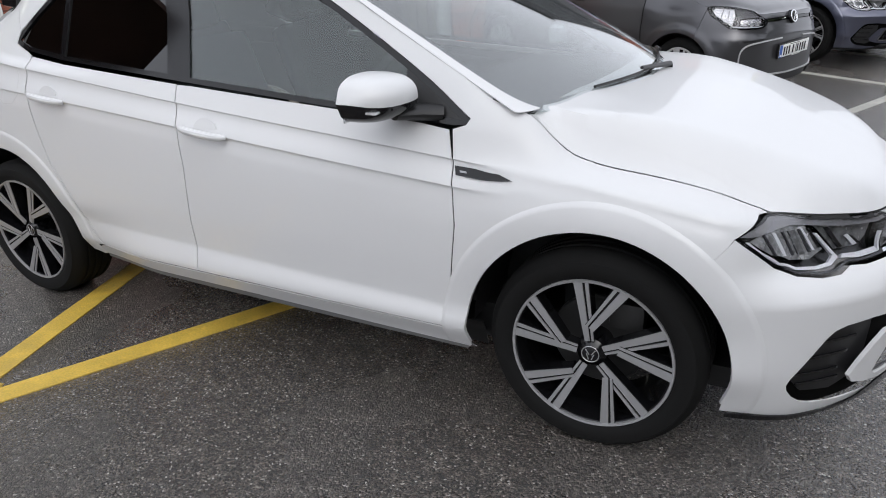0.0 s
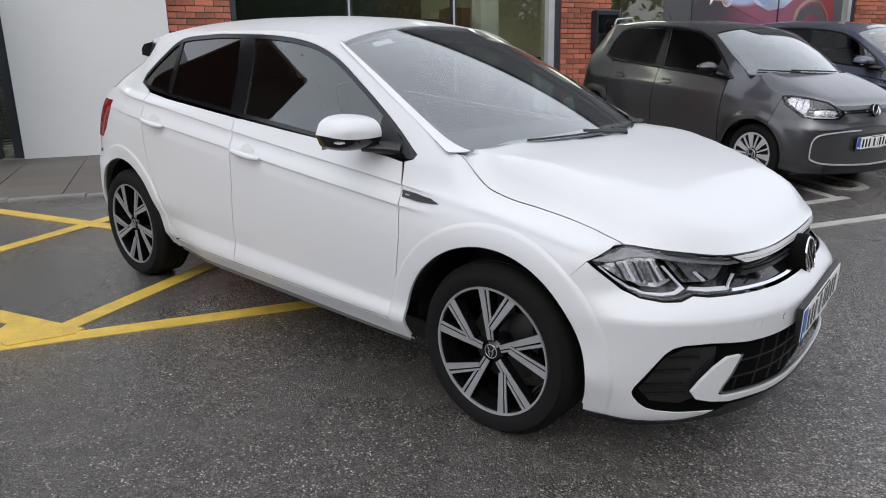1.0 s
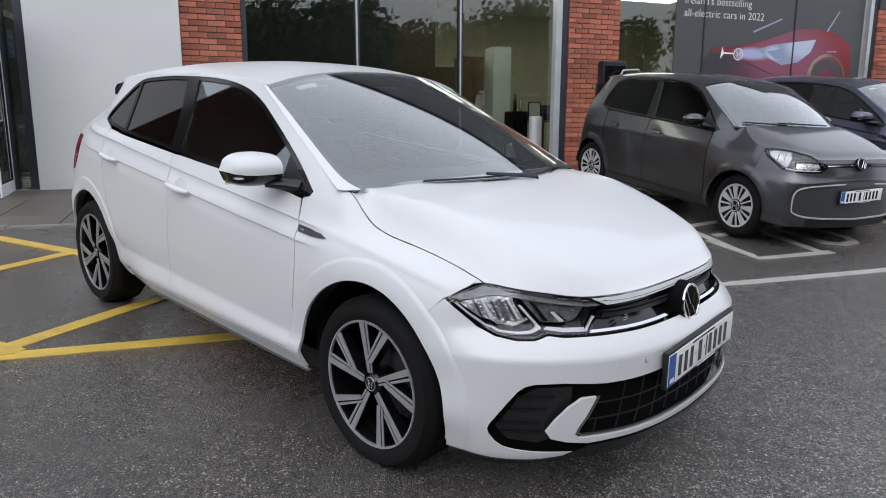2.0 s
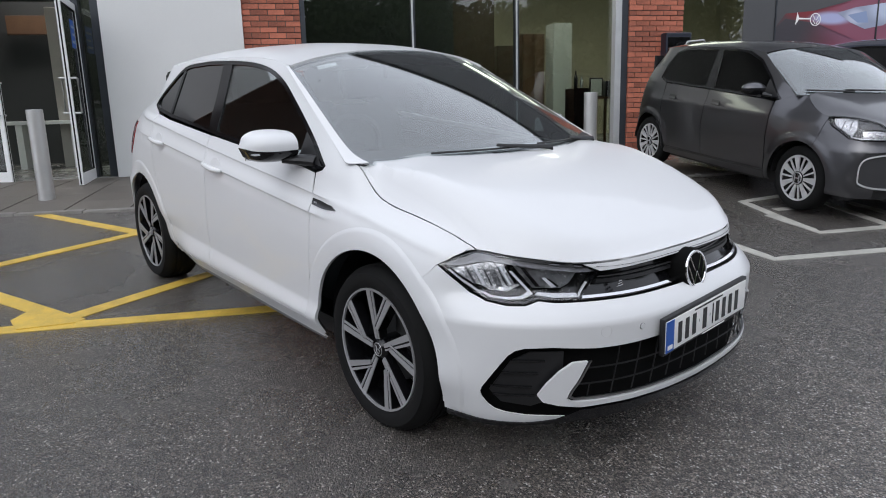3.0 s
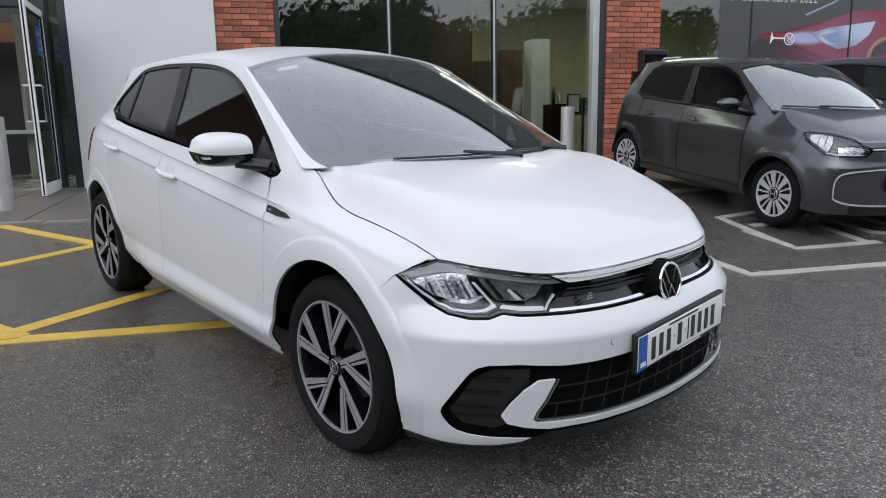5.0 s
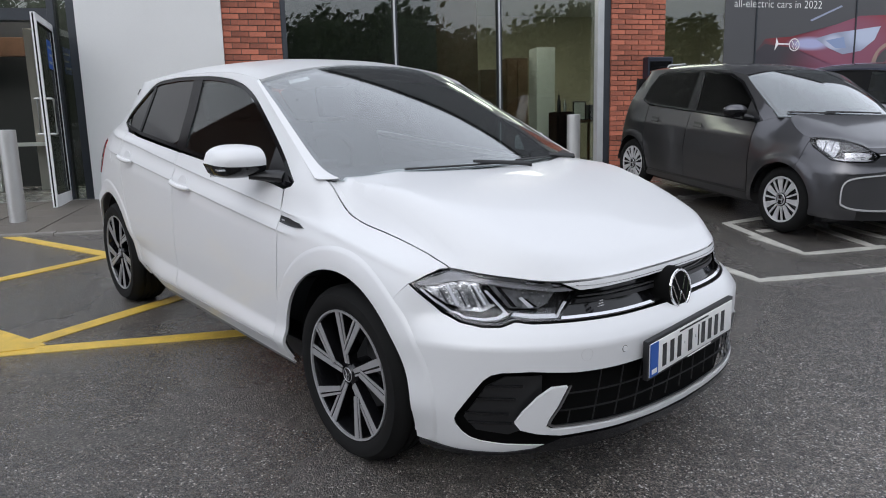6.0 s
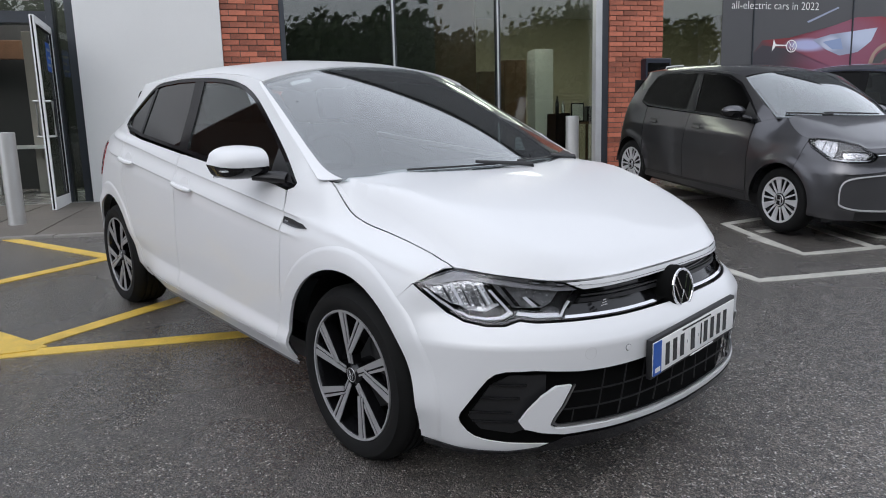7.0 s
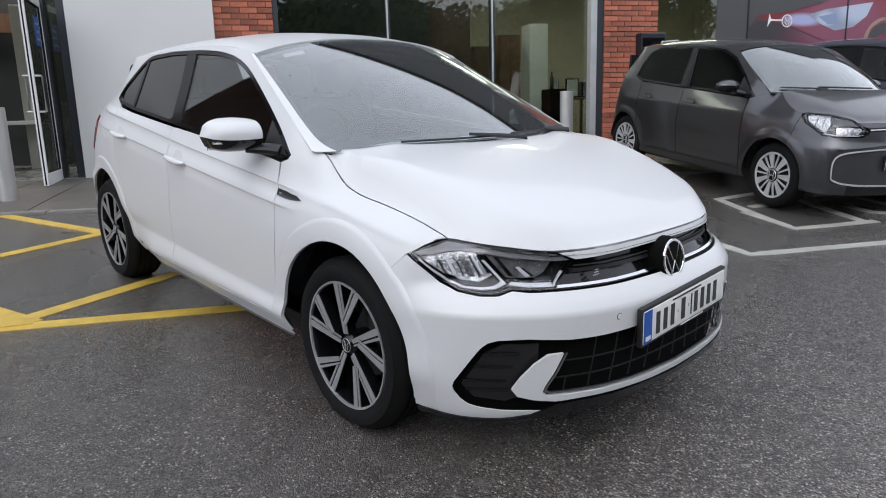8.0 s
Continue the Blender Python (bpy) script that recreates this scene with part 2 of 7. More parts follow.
    film.inputs["To Min"].default_value, film.inputs["To Max"].default_value = 1.0, 0.75
    nt.links.new(damp.outputs[0], film.inputs["Value"])
    nt.links.new(film.outputs[0], b.inputs["Coat Weight"])
    b.inputs["Coat Roughness"].default_value = 0.17
    b.inputs["Coat IOR"].default_value = 1.6
    ad = nt.nodes.new("ShaderNodeMath")
    ad.operation = "ADD"
    nt.links.new(vo.outputs["Distance"], ad.inputs[0])
    nt.links.new(vo2.outputs["Distance"], ad.inputs[1])
    bp = nt.nodes.new("ShaderNodeBump")
    bp.invert = True
    bp.inputs["Strength"].default_value, bp.inputs["Distance"].default_value = 1.0, 0.009
    nt.links.new(ad.outputs[0], bp.inputs["Height"])
    nt.links.new(bp.outputs[0], b.inputs["Normal"])
    # water lies over the stones in a softer relief of its own
    wb = nt.nodes.new("ShaderNodeBump")
    wb.invert = True
    wb.inputs["Strength"].default_value, wb.inputs["Distance"].default_value = 1.0, 0.0028
    nt.links.new(ad.outputs[0], wb.inputs["Height"])
    nt.links.new(wb.outputs[0], b.inputs["Coat Normal"])
    return m


asphalt = make_asphalt()
lamp_cover = textured("lamp_cover", (0.21, 0.21, 0.22), 0.4, 0.12, 30, 120, 0.05)
lamp_smoke = textured("lamp_smoke", (0.20, 0.205, 0.21), 0.25, 0.55, 26, 70, 0.5, 0.4)
wheel_silver = textured("wheel_silver", (0.60, 0.60, 0.61), 0.38, 0.06, 30, 160, 0.02, 0.35)
lamp_silver = textured("lamp_silver", (0.52, 0.52, 0.52), 0.25, 0.5, 22, 80, 0.6, 0.8)
reflector = textured("reflector", (0.62, 0.63, 0.64), 0.22, 0.7, 34, 120, 0.9, 0.7)
brick_red = textured("brick_red", (0.34, 0.108, 0.064), 0.75, 0.45, 8, 90, 0.4, per_object=0.7)
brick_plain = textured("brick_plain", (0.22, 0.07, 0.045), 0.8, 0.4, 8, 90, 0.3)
soffit_brown = textured("soffit_brown", (0.16, 0.10, 0.085), 0.8, 0.3, 3, 60, 0.1)
mortar = textured("mortar", (0.10, 0.075, 0.065), 0.9, 0.2, 8, 120, 0.4)
render_white = textured("render_white", (0.63, 0.635, 0.63), 0.75, 0.05, 1.5, 150, 0.08)
wing_grey = textured("wing_grey", (0.36, 0.36, 0.36), 0.8, 0.1, 1.5, 90, 0.05)
cladding = textured("cladding", (0.04, 0.042, 0.045), 0.5, 0.15, 2, 60, 0.03)
showroom_tile = textured("showroom_tile", (0.25, 0.25, 0.24), 0.25, 0.1, 2, 40, 0.0)
ceiling_white = material("ceiling_white", (0.6, 0.6, 0.58), 0.9)
inner_wall = textured("inner_wall", (0.42, 0.39, 0.29), 0.8, 0.2, 1, 30, 0.0)
inner_white = textured("inner_white", (0.80, 0.81, 0.80), 0.5, 0.06, 3, 60, 0.0)
dark_wood = textured("dark_wood", (0.075, 0.045, 0.03), 0.5, 0.3, 5, 50, 0.05)
pale_board = textured("pale_board", (0.40, 0.38, 0.35), 0.6, 0.1, 3, 60, 0.0)
white_alu = textured("white_alu", (0.80, 0.81, 0.81), 0.4, 0.08, 5, 90, 0.02)
wood_brown = textured("wood_brown", (0.13, 0.07, 0.04), 0.5, 0.3, 5, 50, 0.05)
frame_dark = textured("frame_dark", (0.035, 0.04, 0.048), 0.4, 0.15, 4, 80, 0.02, 0.3)
alu = textured("alu", (0.52, 0.53, 0.53), 0.4, 0.12, 5, 90, 0.03, 0.5)
brushed_steel = textured("brushed_steel", (0.50, 0.50, 0.49), 0.4, 0.12, 5, 120, 0.03, 0.6)
galvanised = material("galvanised", (0.17, 0.18, 0.185), 0.5, 0.5)
shop_glass = pane("shop_glass", (0.66, 0.70, 0.65))
door_glass = pane("door_glass", (0.45, 0.48, 0.47), 0.06)
paving = textured("paving", (0.115, 0.102, 0.088), 0.6, 0.3, 4, 80, 0.2, per_object=0.25)
kerb_stone = textured("kerb_stone", (0.20, 0.19, 0.175), 0.6, 0.25, 5, 90, 0.2)
yellow_road_paint = textured("yellow_road_paint", (0.62, 0.42, 0.07), 0.45, 0.35, 9, 150, 0.6)
white_road_paint = textured("white_road_paint", (0.42, 0.41, 0.37), 0.5, 0.4, 9, 150, 0.6)
poster_dark = material("poster_dark", (0.072, 0.072, 0.076), 0.4)


def print_of(name, color, spots, rough=0.4):
    """A printed colour that blends softly into round spots: (middle, radii, colour, share)."""
    m = material(name, color, rough)
    nt = m.node_tree
    co, last = nt.nodes.new("ShaderNodeTexCoord"), None
    for (cx, cz), (rx, rz), tone, share in spots:
        mp, gr, ra, mx = (nt.nodes.new("ShaderNode" + k) for k in ("Mapping", "TexGradient", "MapRange", "Mix"))
        mp.inputs["Location"].default_value, mp.inputs["Scale"].default_value = (-cx / rx, 0, -cz / rz), (1 / rx, 0, 1 / rz)
        gr.gradient_type, ra.interpolation_type, mx.data_type = "SPHERICAL", "SMOOTHSTEP", "RGBA"
        ra.inputs["From Max"].default_value, ra.inputs["To Max"].default_value = 0.6, share
        nt.links.new(co.outputs["Object"], mp.inputs["Vector"])
        nt.links.new(mp.outputs[0], gr.inputs[0])
        nt.links.new(gr.outputs["Fac"], ra.inputs["Value"])
        nt.links.new(ra.outputs[0], mx.inputs[0])
        mx.inputs[6].default_value, mx.inputs[7].default_value = (*color, 1), (*tone, 1)
        if last:
            nt.links.new(last.outputs[2], mx.inputs[6])
        last = mx
    nt.links.new(last.outputs[2], m.node_tree.nodes["Principled BSDF"].inputs["Base Color"])
    return m


LAMP_GLOW = [((8.45, 2.42), (1.25, 0.75), (0.25, 0.15, 0.24), 0.45), ((7.66, 2.45), (0.50, 0.13), (0.42, 0.46, 0.70), 0.9)]
poster_red = print_of("poster_red", (0.058, 0.045, 0.050), [((8.9, 2.6), (2.5, 1.5), (0.24, 0.022, 0.030), 1.0), ((7.1, 2.62), (0.5, 0.25), (0.22, 0.02, 0.028), 0.7)] + LAMP_GLOW)
poster_maroon = print_of("poster_maroon", (0.045, 0.040, 0.048), [((8.8, 1.9), (1.9, 1.2), (0.17, 0.025, 0.045), 1.0)] + LAMP_GLOW)
poster_pale = print_of("poster_pale", (0.30, 0.33, 0.44), [((8.75, 2.62), (0.55, 0.3), (0.50, 0.56, 0.70), 0.9), ((8.1, 2.47), (0.25, 0.16), (0.55, 0.58, 0.70), 0.8)])
poster_blue = material("poster_blue", (0.25, 0.32, 0.50), 0.4)
poster_tan = print_of("poster_tan", (0.14, 0.10, 0.09), [((9.0, 2.4), (0.5, 0.4), (0.36, 0.26, 0.21), 1.0)])
charger_black = textured("charger_black", (0.014, 0.018, 0.03), 0.35, 0.2, 6, 90, 0.02)
dark_van = textured("dark_van", (0.015, 0.015, 0.016), 0.3, 0.2, 3, 60, 0.0)
notice_blue = textured("notice_blue", (0.22, 0.32, 0.52), 0.5, 0.2, 6, 60, 0.0)
chev_yellow = material("chev_yellow", (0.6, 0.45, 0.03), 0.4)
white_panel = textured("white_panel", (0.80, 0.81, 0.81), 0.5, 0.08, 2, 50, 0.02)
bark = textured("bark", (0.07, 0.055, 0.04), 0.9, 0.4, 5, 40, 0.5)
leaves = textured("leaves", (0.05, 0.075, 0.025), 0.6, 0.5, 1.5, 8, 0.0)
# glow of the panels added as fill light for the showroom
fill_panel = material("fill_panel", (0.8, 0.8, 0.78), 0.5, Emission_Color=(1.0, 0.95, 0.86, 1), Emission_Strength=6.0)
small_fill_panel = material("small_fill_panel", (0.8, 0.8, 0.78), 0.5, Emission_Color=(1.0, 0.95, 0.86, 1), Emission_Strength=14.0)

# ---- the white hatchback's body surface (x ahead, y to its left, z up from the ground) ----
PLAN = [(0.815, 0.0), (0.812, 0.15), (0.80, 0.30), (0.765, 0.43), (0.70, 0.555), (0.62, 0.655), (0.52, 0.745), (0.42, 0.80),
        (0.30, 0.838), (0.10, 0.85), (-0.3, 0.848), (-1.3, 0.848), (-2.0, 0.845), (-2.45, 0.84), (-2.7, 0.828), (-2.9, 0.795),
        (-3.05, 0.725), (-3.15, 0.60), (-3.21, 0.40), (-3.235, 0.2), (-3.24, 0.0)]


def spline(pts, n=10):
    """A smooth curve through points."""
    p = [np.array(q, float) for q in pts]
    p = [2 * p[0] - p[1]] + p + [2 * p[-1] - p[-2]]
    out = []
    for a, b, c, d in zip(p, p[1:], p[2:], p[3:]):
        for k in range(n):
            t = k / n
            out.append(0.5 * (2 * b + (c - a) * t + (2 * a - 5 * b + 4 * c - d) * t * t + (3 * b - a - 3 * c + d) * t ** 3))
    return np.array(out + [p[-2]])


def curve(x, xs, ys):
    """A smooth curve through knots that never overshoots."""
    if x <= xs[0]:
        return float(ys[0])
    if x >= xs[-1]:
        return float(ys[-1])
    k = 0
    while x > xs[k + 1]:
        k += 1

    def slope(i):
        if i == 0 or i == len(xs) - 1:
            j = min(i, len(xs) - 2)
            return (ys[j + 1] - ys[j]) / (xs[j + 1] - xs[j])
        h0, h1 = xs[i] - xs[i - 1], xs[i + 1] - xs[i]
        d0, d1 = (ys[i] - ys[i - 1]) / h0, (ys[i + 1] - ys[i]) / h1
        if d0 * d1 <= 0:
            return 0.0
        w0, w1 = 2 * h1 + h0, h1 + 2 * h0
        return (w0 + w1) / (w0 / d0 + w1 / d1)
    h = xs[k + 1] - xs[k]
    t = (x - xs[k]) / h
    a, b = slope(k) * h, slope(k + 1) * h
    p, q = ys[k], ys[k + 1]
    return float(p + a * t + (3 * (q - p) - 2 * a - b) * t * t + (a + b - 2 * (q - p)) * t ** 3)


def smoothed(pts, step=0.012, width=0.05):
    """The plan outline as an even, softened polyline: places, arc lengths and tangents."""
    c = spline(pts)
    c[0, 1] = 0.0
    both = np.concatenate([c[:0:-1] * (1, -1), c])
    s = np.concatenate([[0], np.cumsum(np.linalg.norm(np.diff(both, axis=0), axis=1))])
    n = int(s[-1] / step) | 1
    even = np.linspace(0, s[-1], n + 1 - n % 2)
    p = np.stack([np.interp(even, s, both[:, 0]), np.interp(even, s, both[:, 1])], 1)
    k = int(3 * width / step)
    w = np.exp(-0.5 * (np.arange(-k, k + 1) * step / width) ** 2)
    w /= w.sum()
    q = np.stack([np.convolve(np.pad(p[:, i], k, mode="reflect", reflect_type="odd"), w, "valid") for i in (0, 1)], 1)
    m = len(q) // 2
    q = q[m:]
    q[0, 1] = 0.0
    a = np.concatenate([[0], np.cumsum(np.linalg.norm(np.diff(q, axis=0), axis=1))])
    t = np.gradient(q, a, axis=0)
    t[0] = (0, 1)
    return q, a, t


CUR, ARC, TAN = smoothed(PLAN)


def ux(x):
    """Arc length along the plan outline, from the middle of the nose, by x."""
    return float(np.interp(-x, -CUR[:, 0], ARC))


def belt(x):
    return 0.925 + (-0.4 - x) * 0.07


LOWER_LINE = np.polyfit([-2.9, -2.27, -2.05, -1.62, -1.45, -1.21, -0.86, -0.6, -0.38, -0.2, 0.3], [0.975, 0.935, 0.912, 0.880, 0.862, 0.832, 0.806, 0.785, 0.766, 0.757, 0.72], 3)
UPPER_LINE = np.polyfit([-2.9, -2.57, -1.88, -1.43, -1.24, -0.89, -0.63, -0.36, 0.0, 0.2, 0.4, 0.5], [1.07, 1.045, 0.985, 0.937, 0.917, 0.884, 0.856, 0.827, 0.797, 0.768, 0.724, 0.70], 4)


def crease(x):
    """The lower feature line, on which the handles sit."""
    return float(np.polyval(LOWER_LINE, max(-2.95, min(x, 0.3))))


def upper(x):
    """The upper feature line, below the windows."""
    return float(np.polyval(UPPER_LINE, max(-2.95, min(x, 0.52))))


def shut(x):
    """Height of the bonnet's edge."""
    return float(curve(x, [-0.40, -0.33, -0.223, -0.15, -0.1, 0.0, 0.1, 0.2, 0.3, 0.4, 0.46, 0.6],
                           [1.03, 1.0, 0.955, 0.890, 0.855, 0.830, 0.819, 0.805, 0.786, 0.760, 0.744, 0.70]))


def inset(x, z):
    """How far the body side lies inside the plan outline."""
    zc, zb = crease(x), belt(x)
    zu = upper(x)
    zk = 0.392 + (-0.4 - x) * 0.026
    side = curve(z, [0.14, 0.20, 0.26, 0.30, 0.338, zk - 0.005, zk, zk + 0.007, 0.56, 0.64, zc - 0.06, zc - 0.0055, zc, zc + 0.0055, zu - 0.0045, zu, zu + 0.0045, zb],
                     [0.075, 0.055, 0.036, 0.013, -0.004, 0.0112, 0.0124, 0.0121, 0.0055, 0.0060, 0.0125, 0.0195, 0.0165, 0.0185, 0.0462, 0.0434, 0.0455, 0.074])
    if z > zb:
        side = 0.074 + (z - zb) * 0.5
    if x > -0.5:
        zs = shut(x)
        fend = curve(z, [0.14, 0.20, 0.26, 0.30, 0.345, 0.44, 0.455, 0.54, zu - 0.14, zu - 0.05, zu - 0.008, zu, zu + 0.008, zs - 0.010, zs, zs + 0.05],
                         [0.075, 0.055, 0.036, 0.014, -0.003, 0.006, 0.0062, 0.002, 0.008, 0.026, 0.0435, 0.0455, 0.0545, 0.126, 0.143, 0.30])
        side += (fend - side) * smoother(-0.42, -0.2, x)
    if x > 0.2:
        nose = curve(z, [0.14, 0.19, 0.25, 0.30, 0.45, 0.542, 0.552, 0.575, 0.63, 0.70, 0.76, 0.80],
                         [0.06, 0.03, 0.012, 0.006, 0.0, 0.001, 0.007, 0.024, 0.078, 0.092, 0.125, 0.2])
        side += (nose - side) * smoother(0.28, 0.55, x)
    if x < -2.30:
        tail = curve(z, [0.14, 0.20, 0.30, 0.45, 0.62, 0.68, 0.80, 0.96, 1.03, 1.10, 1.20, 1.31, 1.42],
                         [0.10, 0.06, 0.02, 0.0, 0.0, 0.015, 0.028, 0.066, 0.108, 0.175, 0.31, 0.50, 0.70])
        side += (tail - side) * smoother(-2.30, -2.90, x)
    if x < -1.7 and z < 0.55:
        side += 0.045 * smoother(-1.7, -2.15, x) * smoother(-2.75, -2.5, x) * smoother(0.52, 0.30, z)
    return float(side)


def skin(u, z, off=0.0):
    """A point of the body side; u > 0 is the car's right, u < 0 its left."""
    s, a = (-1 if u >= 0 else 1), abs(u)
    x, y = np.interp(a, ARC, CUR[:, 0]), np.interp(a, ARC, CUR[:, 1])
    tx, ty = np.interp(a, ARC, TAN[:, 0]), np.interp(a, ARC, TAN[:, 1])
    n = math.hypot(tx, ty)
    d = inset(x, z) - off
    return (float(x - ty / n * d), float(s * (y + tx / n * d)), float(z))


def rim_of_bonnet():
    """The bonnet's edge on the right side: along the grille and the lamp, round the corner, back along the wing."""
    top = lambda u: curve(u, [0, 0.2, 0.36, 0.515, 0.715, 0.85, 0.91, 0.955], [0.712, 0.712, 0.712, 0.712, 0.728, 0.740, 0.743, 0.7435])
    pts = [skin(0.92 * i / 30, top(0.92 * i / 30) + 0.004) for i in range(31)]
    pts += [skin(ux(x), shut(x) + 0.001) for x in [0.42 - 0.02 * k for k in range(32)] + [-0.223]]
    return np.array([(x, -y - (0.0015 if i > 30 else 0.0), z) for i, (x, y, z) in enumerate(pts)])


RIM = rim_of_bonnet()


def hood(x, y, off=0.0):
    """A point of the bonnet: a crowned top whose flanks roll down to the shut lines."""
    a = abs(y)
    nose = float(curve(a, [0, 0.15, 0.30, 0.456, 0.60, 0.66, 0.70, 0.80], [0.722, 0.717, 0.702, 0.667, 0.585, 0.52, 0.46, 0.35]))
    e = max(nose - x, 0.0)
    yr = float(curve(x, [-0.25, 0.0, 0.2, 0.35, 0.5, 0.62], [0.655, 0.625, 0.588, 0.555, 0.505, 0.44]))
    ye = float(np.interp(-x, -RIM[31:, 0], RIM[31:, 1])) if x < 0.42 else 0.70
    f = float(curve(e, [0, 0.012, 0.03, 0.07, 0.12, 0.17, 0.24, 0.32, 0.42, 0.52, 0.684, 0.82, 0.92], [0, 0.014, 0.029, 0.055, 0.082, 0.106, 0.136, 0.166, 0.198, 0.222, 0.249, 0.267, 0.280]))
    z = 0.713 + 0.044 * min(a / 0.70, 1.0) ** 3.5 + f - 0.016 * (a / 0.7) ** 2 * smoother(0.0, 0.5, e)
    if a > yr:
        s = min((a - yr) / (ye - yr), 1.1)
        z += (shut(x) - z) * (0.42 * s + 0.58 * s * s) * smoother(0.03, 0.14, e)
    z -= 0.022 * smoother(0.42, 0.66, a) * smoother(0.10, -0.18, x)
    # close to the edge the sheet turns down onto it
    d = RIM[:, :2] - (x, a)
    p, q = d[:-1], np.diff(RIM[:, :2], axis=0)
    t = np.clip(-(p * q).sum(1) / (q * q).sum(1), 0, 1)
    dist = np.linalg.norm(p + q * t[:, None], axis=1)
    k = int(dist.argmin())
    ze = RIM[k, 2] + (RIM[k + 1, 2] - RIM[k, 2]) * t[k]
    w = min(dist[k] / 0.06, 1.0)
    return (x, y, float(ze + (z - ze) * w * (2 - w) + off))


def roof(x, y, off=0.0):
    zc = curve(x, [-2.75, -2.6, -2.3, -1.9, -1.5, -1.2, -0.9], [1.366, 1.396, 1.434, 1.451, 1.453, 1.440, 1.402])
    return (x, y, float(zc - 0.078 * abs(y / 0.59) ** 2.6 + off))


def rail(x):
    """Height at which roof and body side meet."""
    z = 1.36
    for _ in range(12):
        z = 0.5 * z + 0.5 * roof(x, skin(ux(x), z)[1])[2]
    return z


def screen(y, v, off=0.0):
    """A point of the windscreen: v runs from its foot (0) to the roof (1)."""
    k = abs(y / 0.735)
    foot = Vector((-0.03 - 0.215 * k * k, y, 0.972 - 0.006 * k * k))
    head = Vector((-0.895 - 0.05 * k * k, y * 0.594 / 0.735, 1.400 - 0.075 * k ** 2.4))
    p = foot * (1 - v) + head * v
    p += Vector((0.35, 0, 0.9)) * (0.028 * 4 * v * (1 - v) * (1 - k ** 4) + off)
    return tuple(p)


# ---- the white hatchback ----
def mirrored(pts):
    """Closes a half outline, given from the middle outwards and back to the middle, with its mirror image."""
    return pts + [(-u, v) for u, v in reversed(pts) if abs(u) > 1e-6]


def ring(outer, inner, fn, thick=0.006, n=4):
    """A band between two outlines of the same count, laid on a surface."""
    bm = bmesh.new()
    k = len(outer)
    rows = [[], []]
    for j, loop in enumerate((outer, inner)):
        for i in range(k):
            a, b = loop[i], loop[(i + 1) % k]
            for q in range(n):
                t = q / n
                rows[j].append(bm.verts.new(fn(a[0] + (b[0] - a[0]) * t, a[1] + (b[1] - a[1]) * t)))
    m = len(rows[0])
    for i in range(m):
        bm.faces.new((rows[0][i], rows[0][(i + 1) % m], rows[1][(i + 1) % m], rows[1][i]))
    thicken(bm, thick)
    return bm


def shrunk(pts, d):
    """The outline moved inwards by d."""
    n = len(pts)
    area = sum(pts[i][0] * pts[(i + 1) % n][1] - pts[(i + 1) % n][0] * pts[i][1] for i in range(n))
    sg = 1 if area > 0 else -1
    out = []
    for i in range(n):
        p, q, r = Vector(pts[i - 1]), Vector(pts[i]), Vector(pts[(i + 1) % n])
        e1, e2 = (q - p).normalized(), (r - q).normalized()
        n1, n2 = Vector((-e1.y, e1.x)) * sg, Vector((-e2.y, e2.x)) * sg
        b = (n1 + n2)
        b = b.normalized() / max(b.normalized().dot(n1), 0.5)
        out.append(tuple(q + b * d))
    return out


def bend(fn, off):
    return lambda a, b: fn(a, b, off)


def shear(u):
    """How far the panel grid follows the feature lines up and down."""
    x = float(np.interp(abs(u), ARC, CUR[:, 0]))
    a = crease(x) - 0.80
    b = shut(max(x, -0.05)) - 0.83
    return (a + (b - a) * smoother(-0.35, 0.0, x)) * (1 - smoother(0.3, 0.5, x))


def band(u):
    """Height of the band between the two feature lines, against 0.08 m."""
    x = float(np.interp(abs(u), ARC, CUR[:, 0]))
    return 1 + ((upper(x) - crease(x)) / 0.08 - 1) * (1 - smoother(-0.35, 0.0, x))


def fold(u, z):
    """Panel coordinate of a height: the lower feature line lies at 0.80, the upper one at 0.88."""
    v, k = z - shear(u), band(u)
    return v if v < 0.80 else 0.80 + (v - 0.80) / k if v < 0.80 + 0.08 * k else v + 0.08 * (1 - k)


def unfold(u, v):
    k = band(u)
    return shear(u) + (v if v < 0.80 else 0.80 + (v - 0.80) * k if v < 0.88 else v - 0.08 * (1 - k))


def panel(pts, su, sv, off, thick):
    """A panel of the body side whose grid runs along the feature lines."""
    return sheet([(u, fold(u, z)) for u, z in pts], su, sv, lambda u, v: skin(u, unfold(u, v), off), thick, (0.7945, 0.80, 0.8055, 0.8755, 0.88, 0.8845))


